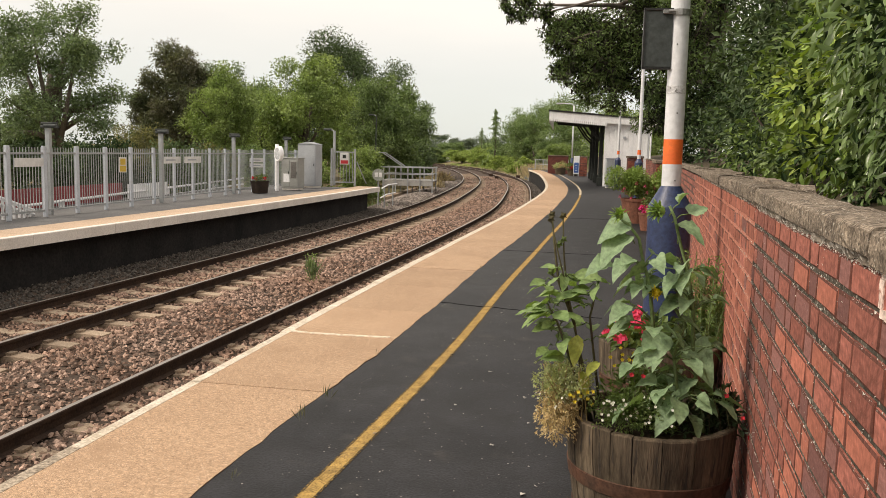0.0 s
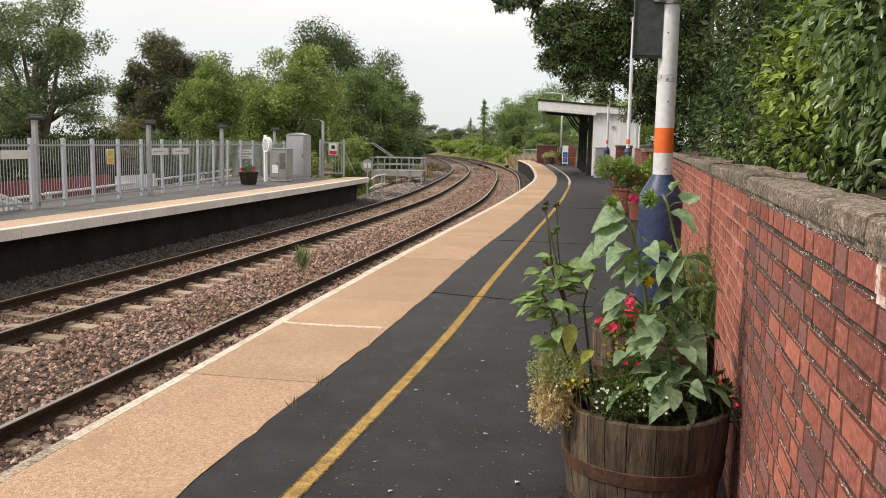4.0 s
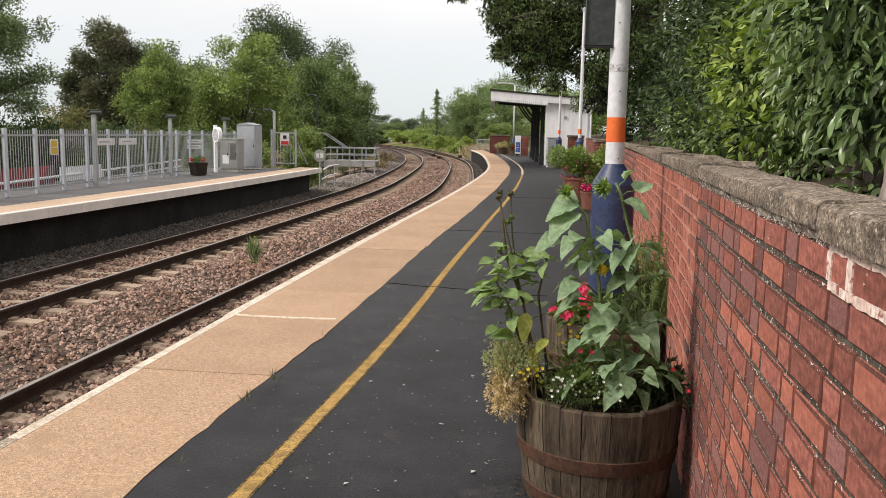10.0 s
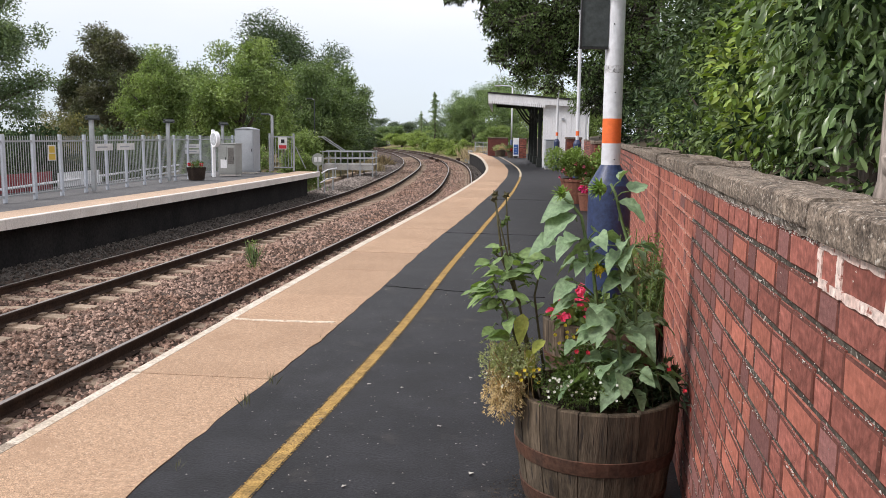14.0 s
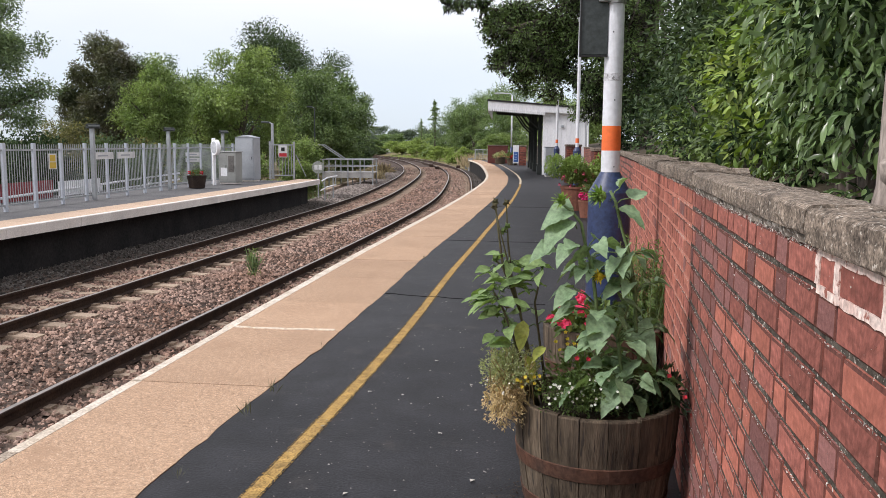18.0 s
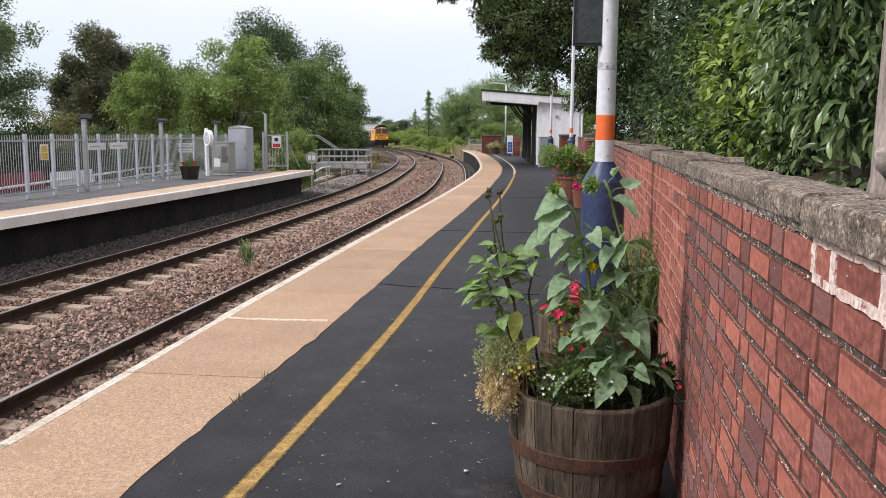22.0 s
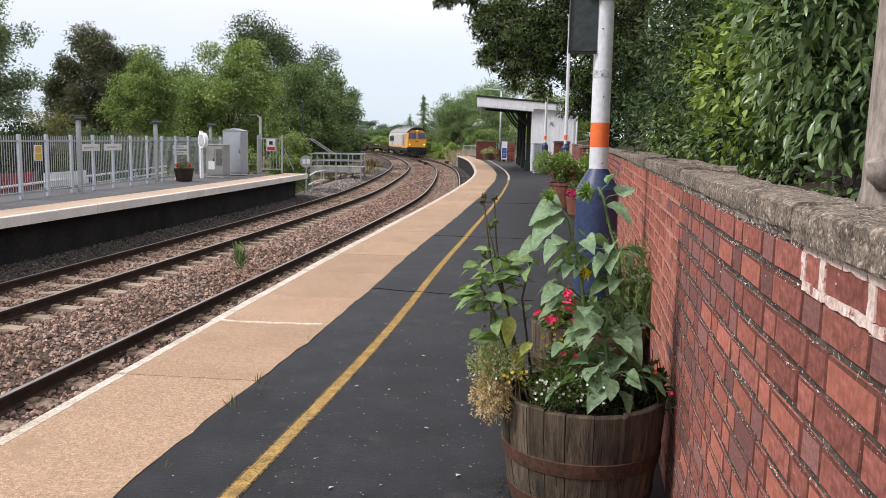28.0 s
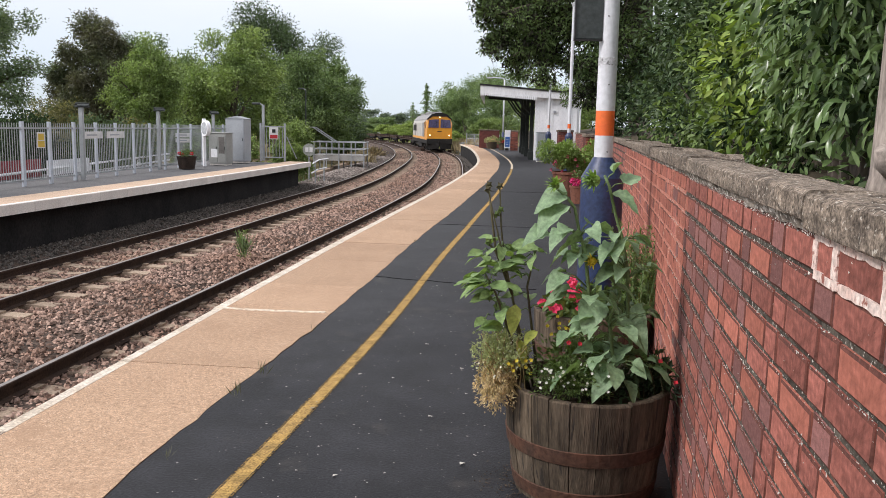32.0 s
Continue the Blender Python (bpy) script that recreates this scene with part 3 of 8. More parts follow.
for ya, yb in zip(SLAB_JOINTS, SLAB_JOINTS[1:]):
    bm = BM()
    g, lift = 0.0025, rng.uniform(-0.0015, 0.002)
    n = 9
    top, low = [], []
    for k in range(n):
        y = ya + g + (yb - ya - 2 * g) * k / (n - 1)
        ds = [EDGE + 0.115, EDGE + 0.5, TAR + tar_wave(y) + rng.uniform(-0.005, 0.005)]
        top.append([bm.verts.new(off(y, d, 0.004 + lift)) for d in ds])
        low.append([bm.verts.new(off(y, d, -0.05)) for d in ds])
    for k in range(n - 1):
        for i in range(2):
            bm.faces.new((top[k][i], top[k][i + 1], top[k + 1][i + 1], top[k + 1][i]))
        bm.faces.new((low[k][0], top[k][0], top[k + 1][0], low[k + 1][0]))
        bm.faces.new((top[k][2], low[k][2], low[k + 1][2], top[k + 1][2]))
    for k in (0, n - 1):
        for i in range(2):
            bm.faces.new((low[k][i], low[k][i + 1], top[k][i + 1], top[k][i]))
    bmesh.ops.recalc_face_normals(bm, faces=bm.faces[:])
    s = part("slab", bm, SLAB, platform)
    # white-painted nosing stone at the edge
    bm = BM()
    w0 = rng.uniform(-0.006, 0.006) + 0.028 * max(0.0, min(1.0, (9.0 - ya) / 4))
    extrude(bm, [(w0, -0.085), (w0 + 0.0, -0.012), (w0 + 0.02, 0.006 + lift), (0.113, 0.005 + lift), (0.113, -0.085)], line(ya + 0.004, yb - 0.004, EDGE, 0, 0.34))
    bmesh.ops.recalc_face_normals(bm, faces=bm.faces[:])
    part("nosing_stone", bm, WHITE_EDGE if ya > 3.9 else ROUGH_EDGE, platform)


def painted_line(name, d, half, y0, y1, z, material, label, parent, seed=3, step=0.06):
    r = random.Random(seed)
    bm = BM()
    prev = None
    for k in range(int((y1 - y0) / step)):
        y = y0 + k * step
        e = 0.004 * math.sin(y * 1.1) - 0.0066 * max(0.0, min(6.0, 8.0 - y)) ** 2
        a = off(y, d - half + e + r.uniform(-0.001, 0.001), z)
        b = off(y, d + half + e + r.uniform(-0.001, 0.001), z)
        cur = (bm.verts.new(a), bm.verts.new(b))
        if prev:
            bm.faces.new((prev[0], prev[1], cur[1], cur[0]))
        prev = cur
    return part(name, bm, material, parent, label)


FADED = mat("faded_line_edge", (0.30, 0.19, 0.055), (0.20, 0.13, 0.045), 0.85, 6, 110, 0.6, spots=(0.02, 0.02, 0.021), spot_scale=95, spot_at=0.47, mid=(14, 0.3), fine_mix=0.6)
for s in (-1, 1):
    painted_line("yellow_line_edge", YEL + s * 0.039, 0.006, -4, 32, 0.0022, FADED, "paint worn away along the line", platform)
painted_line("yellow_line", YEL, 0.0325, -4, 32, 0.0025, YELLOW, "worn yellow safety line", platform)
painted_line("bleached_line", YEL, 0.04, 32, NEAR_END - 2, 0.004, mat("bleached_line_paint", (0.62, 0.54, 0.41), (0.50, 0.41, 0.27), 0.85, 2, 60, 0.4, spots=(0.10, 0.09, 0.08), spot_scale=14, spot_at=0.62), "pale bleached safety line", platform)

# ---- far platform ----
FAR_END = 34.2
bm = BM()
rows = []
for y in np.arange(-14, FAR_END - 1.15, 1.0):
    rows.append([bm.verts.new(off(y, d, z)) for d, z in ((FAR_E - 0.35, -1.5), (FAR_E - 0.35, -0.2), (FAR_E - 0.10, -0.2), (FAR_E - 0.10, -0.03), (FAR_E - 4.5, -0.02), (FAR_E - 4.5, -1.5))])
for r0, r1 in zip(rows, rows[1:]):
    for k in range(5):
        bm.faces.new((r0[k + 1], r0[k], r1[k], r1[k + 1]))
bm.faces.new(rows[0][::-1])
bm.faces.new(rows[-1])
bmesh.ops.recalc_face_normals(bm, faces=bm.faces[:])
GREYTAR = mat("grey_tarmac", (0.12, 0.12, 0.122), (0.17, 0.168, 0.165), 0.9, 0.8, 60, 0.5)
far_platform = tagged(mesh_ob("platform", bm, GREYTAR), "opposite station platform with pale edge and grey tarmac", "platform", kind="structure")
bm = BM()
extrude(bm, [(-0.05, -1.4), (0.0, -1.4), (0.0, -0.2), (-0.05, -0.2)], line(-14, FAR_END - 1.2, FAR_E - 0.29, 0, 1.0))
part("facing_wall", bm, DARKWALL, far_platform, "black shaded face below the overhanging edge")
FAR_SLAB = mat("pale_buff_slab", (0.56, 0.42, 0.31), (0.49, 0.36, 0.26), 0.85, 1.0, 90, 0.5, vary=0.06, fine_mix=0.3)
y = -13.5
while y < FAR_END - 0.3:
    y2 = min(y + 1.13, FAR_END)
    bm = BM()
    extrude(bm, [(-0.12, -0.19), (0.0, -0.19), (0.0, -0.01), (-0.015, 0.0), (-0.12, 0.0)], line(y + 0.006, y2 - 0.006, FAR_E, 0, 0.4))
    bmesh.ops.recalc_face_normals(bm, faces=bm.faces[:])
    part("edge_block", bm, CONC, far_platform)
    bm = BM()
    extrude(bm, [(-0.95, -0.06), (-0.122, -0.06), (-0.122, -0.004), (-0.95, -0.004)], line(y + 0.006, y2 - 0.006, FAR_E, 0, 0.4))
    bmesh.ops.recalc_face_normals(bm, faces=bm.faces[:])
    part("slab", bm, FAR_SLAB, far_platform)
    y = y2

# ---- boundary wall ----
WALL_TOP = 17 * 0.0776


def wall_frame(y):
    s = (wall_x(y + 0.1) - wall_x(y - 0.1)) / 0.2
    h = math.atan(s)
    return Matrix.Translation((wall_x(y), y, 0)) @ Matrix.Rotation(math.pi / 2 - h, 4, "Z"), h


bm = BM()
rows = []
for y in np.arange(-6, 74, 1.0):
    m, h = wall_frame(y)
    rows.append([bm.verts.new(m @ Vector((0, d, z))) for d, z in ((-0.0012, -0.05), (-0.0012, WALL_TOP), (-0.32, WALL_TOP), (-0.32, -0.9))])
for r0, r1 in zip(rows, rows[1:]):
    for k in range(3):
        bm.faces.new((r0[k], r0[k + 1], r1[k + 1], r1[k]))
bm.faces.new(rows[0])
bm.faces.new(rows[-1])
bmesh.ops.recalc_face_normals(bm, faces=bm.faces[:])
wall = tagged(mesh_ob("wall_east", bm, MORTAR), "weathered red brick boundary wall with dark mortar and stone coping", "brick wall", kind="structure")

# pale filler in one slab joint, old cracks in the tarmac, scattered flakes
bm = BM()
extrude(bm, [(-0.022, -0.01), (0.022, -0.01), (0.018, 0.012), (-0.018, 0.012)], [off(6.89, EDGE + 0.06, 0), off(6.86, EDGE + 0.35, 0), off(6.87, EDGE + 0.7, 0), off(6.89, TAR - 0.05, 0)])
part("joint_filler", bm, mat("pale_joint_mortar", (0.74, 0.66, 0.55), (0.60, 0.50, 0.38), 0.9, 6, 60, 0.4, spots=(0.46, 0.31, 0.20), spot_scale=18, spot_at=0.60), platform, "whitish mortar in a slab joint")
CRACK = mat("crack_dirt", (0.008, 0.008, 0.008), None, 1.0, 9, 60, 0.2)
rng = random.Random(44)
for y0, d0, d1, dy in ((8.62, TAR + 0.02, 4.1, -0.35), (13.4, TAR, 4.4, -0.1), (20.5, TAR, 4.2, 0.1)):
    pts = [off(y0 + dy * k / 29 + rng.uniform(-0.02, 0.02), d0 + (d1 - d0) * k / 29, 0.0) for k in range(30)]
    bm = BM()
    extrude(bm, [(-0.007, -0.002), (0.007, -0.002), (0.004, 0.004), (-0.004, 0.004)], pts)
    part("crack", bm, CRACK, platform)
nr = np.random.default_rng(9)
n = 1100
fy = 2.5 + 16 * nr.random(n) ** 1.4
fd = nr.uniform(TAR + 0.05, 3.9, n)
fp = np.array([tuple(off(a, b, 0.004)) for a, b in zip(fy, fd)])
fs = (nr.uniform(0.0025, 0.0075, n) * np.where(nr.random(n) < 0.05, 2.6, 1.0))[:, None, None]
fo = np.array([[1, 0, 0], [-0.4, 0.7, 0.2], [-0.5, -0.8, 0.1], [0.8, -0.7, 0.3]])[None] * nr.uniform(0.4, 1.5, (n, 4, 3)) * fs
FF = (np.arange(n)[:, None, None] * 4 + np.array([[0, 1, 3], [1, 2, 3], [2, 0, 3]])[None]).reshape(-1, 3)
tagged(link("litter_flakes", raw_mesh("litter_flakes", (fp[:, None] + fo).reshape(-1, 3), FF), mat("pale_flakes", (0.42, 0.40, 0.36), None, 0.9, 30, 90, 0, island=0.5)), "pale chips and dry leaf bits scattered on the tarmac", "litter", kind="stuff")

# ---- planted half barrels beside the wall ----
OAK = mat("weathered_oak_stave", (0.120, 0.092, 0.063), (0.058, 0.045, 0.033), 0.9, 5, 45, 0.6, vary=0.22, stretch=(4, 4, 0.5), spots=(0.04, 0.033, 0.027), spot_scale=9, spot_at=0.60, fine_mix=0.25, mid=(11, 0.35))
HOOP = mat("rusty_hoop_iron", (0.118, 0.058, 0.038), (0.07, 0.043, 0.032), 0.75, 8, 50, 0.4, metal=0.3)
SOIL = mat("dark_potting_soil", (0.035, 0.026, 0.018), (0.06, 0.045, 0.03), 1.0, 10, 60, 1.0)
STEM_G = mat("green_stem", (0.13, 0.20, 0.07), (0.10, 0.15, 0.055), 0.7, 12, 60, 0.2)
STEM_D = mat("dark_stem", (0.065, 0.05, 0.035), (0.09, 0.09, 0.04), 0.8, 12, 60, 0.2)


def blade_mat(name, c1, c2, rough=0.6, tr=0.25):
    return mat(name, c1, c2, rough, 14, 60, 0.6, island=0.28, fine_mix=0.3, translucent=tr, gloss=0.5)


SUNLEAF = blade_mat("sunflower_leaf", (0.275, 0.390, 0.225), (0.185, 0.292, 0.150))
DAHLIALEAF = blade_mat("dahlia_leaf", (0.265, 0.375, 0.140), (0.170, 0.27, 0.095))
YELLEAF = blade_mat("yellowing_leaf", (0.42, 0.42, 0.08), (0.30, 0.36, 0.07))
NEEDLE = blade_mat("needle_leaf", (0.20, 0.29, 0.09), (0.13, 0.21, 0.07))
TINYLEAF = blade_mat("small_green_leaf", (0.13, 0.19, 0.05), (0.08, 0.13, 0.035))
DARKLEAF = blade_mat("dark_small_leaf", (0.03, 0.055, 0.022), (0.045, 0.075, 0.03))
DRYLEAF = blade_mat("dried_straw_leaf", (0.68, 0.52, 0.30), (0.54, 0.43, 0.23), 0.85, 0.15)
PALELEAF = blade_mat("pale_green_leaf", (0.42, 0.45, 0.24), (0.30, 0.35, 0.155), 0.8)
PINK = blade_mat("coral_pink_petal", (0.85, 0.085, 0.19), (0.75, 0.05, 0.14))
MAGENTA = blade_mat("magenta_petal", (0.75, 0.05, 0.26), (0.6, 0.03, 0.2))
REDP = blade_mat("red_petal", (0.70, 0.02, 0.03), (0.5, 0.02, 0.05))
WHITEP = blade_mat("white_petal", (0.80, 0.80, 0.76), (0.68, 0.68, 0.64))
YELP = blade_mat("yellow_petal", (0.76, 0.60, 0.05), (0.66, 0.50, 0.04))


def half_barrel(name, label, m, top=0.342, base=0.286, h=0.46, staves=22, soil=True):
    t = thing(name, label, "planter", m, group="half-barrel planters")
    r = random.Random(7)
    a = 0.0
    widths = [r.uniform(0.75, 1.3) for _ in range(staves)]
    tot = sum(widths)
    prof = lambda z: base + (top - base) * (1 - (1 - z / h) ** 1.7)
    for wdt in widths:
        da = wdt / tot * 2 * math.pi
        bm = BM()
        g = 0.0022 / top * 0.5
        hh = h + r.uniform(-0.006, 0.004)
        d = r.uniform(-0.002, 0.002)
        lay = []
        for z in (0.0, h * 0.25, h * 0.5, h * 0.75, hh - 0.006, hh):
            ro = prof(min(z, h)) + d - (0.005 if z == hh else 0)
            ri = prof(min(z, h)) - 0.028
            lay.append([bm.verts.new((math.cos(q) * rr, math.sin(q) * rr, z)) for rr, q in ((ro - 0.003, a + g), (ro, a + g * 2), (ro, a + da / 2), (ro, a + da - g * 2), (ro - 0.003, a + da - g), (ri, a + da - g), (ri, a + g))])
        for l0, l1 in zip(lay, lay[1:]):
            for k in range(7):
                bm.faces.new((l0[k], l0[(k + 1) % 7], l1[(k + 1) % 7], l1[k]))
        bm.faces.new(lay[0][::-1])
        bm.faces.new(lay[-1])
        part("stave", bm, OAK, t)
        a += da
    for z0, z1 in ((0.02, 0.085), (0.200, 0.262)):
        bm = BM()
        n = 48
        prs = [(prof(z0) + 0.0015, z0), (prof(z0) + 0.0055, z0 + 0.003), (prof(z1) + 0.0055, z1 - 0.003), (prof(z1) + 0.0015, z1)]
        lathe(bm, prs, n)
        part("hoop", bm, HOOP, t, "rust-brown iron hoop", smooth=False)
    if soil:
        bm = BM()
        lathe(bm, [(top - 0.03, h - 0.06), (top * 0.6, h - 0.03), (0, h - 0.02)], 20)
        part("soil", bm, SOIL, t)
    return t


B1, B2 = Vector((0.62, 3.42, 0)), Vector((0.90, 4.85, 0))
half_barrel("half_barrel_planter", "weathered oak half-barrel planter with rusty hoops beside the brick wall", Matrix.Translation(B1))
half_barrel("half_barrel_planter", "weathered oak half-barrel planter standing behind another barrel", pose(*B2, 0, 0, 40))


def blade(bm, base, d, length, width, droop=0.25, fold=0.12, n=6, heart=0.75, twist=0.0, up=Vector((0, 0, 1))):
    """One leaf blade: curved midrib, two folded halves, rounded base and pointed tip."""
    d = Vector(d).normalized()
    s = d.cross(up)
    if s.length < 0.05:
        s = d.cross(Vector((0.3, 1, 0)))
    s.normalize()
    s = (Matrix.Rotation(twist, 3, d) @ s).normalized()
    nn = s.cross(d)
    prev = None
    p = Vector(base)
    for k in range(n + 1):
        t = k / n
        w = width * 0.5 * (math.sin(math.pi * min(1, t ** heart)) ** 0.8 if 0 < t < 1 else 0.0)
        q = Vector(base) + d * (length * t) + Vector((0, 0, -droop * length * t * t))
        w *= 1 + (0.03 if k % 2 else -0.025) * (n > 8)
        rip = 0.032 * length * math.sin(k * 1.9 + length * 90)
        cur = (bm.verts.new(q + s * w + nn * (w * fold * 2 + rip)), bm.verts.new(q), bm.verts.new(q - s * w + nn * (w * fold * 2 - rip)))
        if prev:
            bm.faces.new((prev[0], prev[1], cur[1], cur[0]))
            bm.faces.new((prev[1], prev[2], cur[2], cur[1]))
        prev = cur
    return bm


def leaf_part(name, parent, material, base, d, length, width, petiole=None, label="", **kw):
    bm = BM()
    blade(bm, base, d, length, width, **kw)
    bmesh.ops.remove_doubles(bm, verts=bm.verts[:], dist=1e-5)
    lf = part(name, bm, material, parent, label, smooth=True)
    if petiole is not None:
        bm = BM()
        a, b = Vector(petiole), Vector(base)
        tube(bm, [a, (a + b) / 2 + Vector((0, 0, 0.012)), b], 0.0026, 5)
        part("petiole", bm, STEM_G, lf, smooth=True)
    return lf


def sunflower(stem, table, label, seed, r0=0.0088, extra=0):
    r = random.Random(seed)
    t = thing("sunflower", label, "sunflower", Matrix.Translation(B1), group="sunflowers in the barrel")
    pts = [Vector(p) for p in stem]
    bm = BM()
    tube(bm, [Vector((pts[0].x, pts[0].y, 0.41))] + pts, [r0] + [r0 * (1 - 0.06 * k) for k in range(len(pts))], 8)
    part("stem", bm, STEM_G, t, smooth=True)

    def near(b):
        low = [p for p in pts if p.z <= b.z + 0.01] or [pts[0]]
        hi = [p for p in pts if p.z > b.z + 0.01] or [pts[-1]]
        return (low[-1] * 0.6 + hi[0] * 0.4)

    for bx, by, bz, dx, dy, dz in table:
        b, d = Vector((bx, by, bz)), Vector((dx, dy, dz))
        L = max(0.08, d.length * 0.80)
        leaf_part("leaf", t, SUNLEAF, b, d + Vector((0, 0, 0.05)), L, L * r.uniform(0.80, 0.98), near(b) - Vector((0, 0, 0.04)), droop=r.uniform(0.3, 0.75), heart=0.58, fold=r.uniform(0.06, 0.30), twist=r.uniform(-0.7, 0.7), n=12)
    for k in range(extra):
        p = pts[r.randrange(1, len(pts) - 3)]
        a = r.uniform(0, 6.28)
        d = Vector((math.cos(a), math.sin(a), r.uniform(-0.2, 0.4)))
        b = p + d * r.uniform(0.05, 0.10)
        L = r.uniform(0.05, 0.105)
        leaf_part("leaf", t, SUNLEAF, b, d, L, L * 0.82, p - Vector((0, 0, 0.03)), droop=r.uniform(0.3, 0.9), heart=0.6, fold=r.uniform(0.05, 0.28), twist=r.uniform(-0.6, 0.6), n=9)
    return t, pts


def bud(t, c, d, r, material=TINYLEAF, n=26, size=0.05, seed=1, label="spiky green flower bud"):
    rr = random.Random(seed)
    d = Vector(d).normalized()
    bm = BM()
    if r < 0.01:
        bmesh.ops.create_icosphere(bm, subdivisions=2, radius=r, matrix=Matrix.Translation(c))
        for k, v in enumerate(bm.verts):
            v.co += (v.co - Vector(c)) * (1.1 if k % 3 == 0 else 0.0)
        part("bud", bm, material, t, label)
        return
    bmesh.ops.create_uvsphere(bm, u_segments=8, v_segments=6, radius=r, matrix=Matrix.Translation(c))
    for k in range(n):
        v = Vector((rr.gauss(0, 1), rr.gauss(0, 1), rr.gauss(0, 1))).normalized()
        if v.dot(d) < -0.4:
            v = -v
        v = (v + d * 0.5).normalized()
        blade(bm, Vector(c) + v * r * 0.7, v, size * rr.uniform(0.6, 1.2), size * 0.28, droop=0.1, n=3)
    part("bud", bm, material, t, label, smooth=True)


LEAVES_B = [(-0.13, -0.10, 1.25, -0.16, -0.03, -0.04), (-0.14, -0.10, 1.20, -0.12, -0.08, -0.10), (-0.20, -0.12, 1.09, -0.13, -0.04, -0.04), (-0.07, -0.12, 1.06, -0.13, -0.06, -0.06),
            (-0.05, -0.10, 1.03, 0.06, 0.03, 0.07), (-0.13, -0.15, 0.93, -0.08, -0.05, -0.09), (-0.12, -0.10, 0.93, -0.12, 0.00, -0.03)]
LEAVES_A = [(0.05, -0.10, 1.25, 0.10, -0.08, -0.07), (0.09, -0.10, 1.29, 0.11, 0.03, 0.03), (0.05, -0.10, 1.33, 0.04, 0.00, 0.03), (0.12, -0.05, 1.01, 0.09, 0.03, 0.10), (0.10, -0.10, 0.96, 0.06, -0.02, 0.10),
            (0.01, -0.10, 1.03, -0.10, -0.08, -0.08), (0.08, -0.12, 1.00, -0.12, -0.08, -0.02), (0.12, -0.10, 0.77, 0.08, -0.12, -0.10), (0.14, -0.10, 0.73, 0.09, 0.02, 0.07), (0.00, -0.15, 0.83, -0.06, -0.07, -0.13),
            (-0.03, -0.15, 0.73, -0.10, -0.05, -0.05), (0.13, -0.12, 0.64, -0.11, -0.10, -0.09), (-0.08, -0.22, 0.56, -0.14, -0.08, -0.02), (0.06, -0.22, 0.57, -0.10, -0.08, -0.08), (0.17, -0.15, 0.54, 0.05, -0.05, -0.02), (-0.10, -0.15, 0.69, -0.06, -0.05, -0.06)]
sb, sp = sunflower([(-0.01, -0.12, 0.45), (-0.02, -0.12, 0.66), (-0.03, -0.12, 0.85), (-0.05, -0.12, 1.01), (-0.08, -0.12, 1.10), (-0.10, -0.12, 1.19), (-0.14, -0.12, 1.24), (-0.17, -0.12, 1.26)],
                   LEAVES_B, "unopened green sunflower with a nodding bud in the barrel", 2, extra=30)
BUDLEAF = blade_mat("bud_leaf", (0.26, 0.38, 0.09), (0.17, 0.28, 0.065))
bud(sb, (-0.18, -0.13, 1.275), (-0.6, -0.3, 0.7), 0.015, BUDLEAF, 60, 0.036, 2)
sa, sp = sunflower([(0.19, -0.12, 0.43), (0.16, -0.12, 0.57), (0.13, -0.12, 0.76), (0.12, -0.12, 0.94), (0.09, -0.12, 1.08), (0.06, -0.12, 1.17), (0.03, -0.12, 1.28), (0.01, -0.12, 1.32)],
                   LEAVES_A, "tall sunflower with broad drooping leaves in the barrel", 3, extra=46)
bud(sa, (-0.03, -0.13, 1.30), (-0.7, -0.3, 0.1), 0.024, BUDLEAF, 90, 0.036, 5)
bud(sa, (-0.03, -0.16, 0.985), (-0.1, -1, 0.3), 0.018, YELP, 24, 0.03, 6, "small yellow sunflower opening")
sc, sp = sunflower([(0.06, -0.16, 0.44), (0.07, -0.16, 0.60), (0.05, -0.15, 0.75), (0.09, -0.14, 0.86), (0.03, -0.13, 0.95), (-0.02, -0.12, 1.00)], [(0.02, -0.2, 0.62, -0.07, -0.12, -0.03), (0.10, -0.2, 0.52, 0.03, -0.12, -0.06)],
                   "short side sunflower with overlapping leaves in the barrel", 9, 0.008, extra=26)


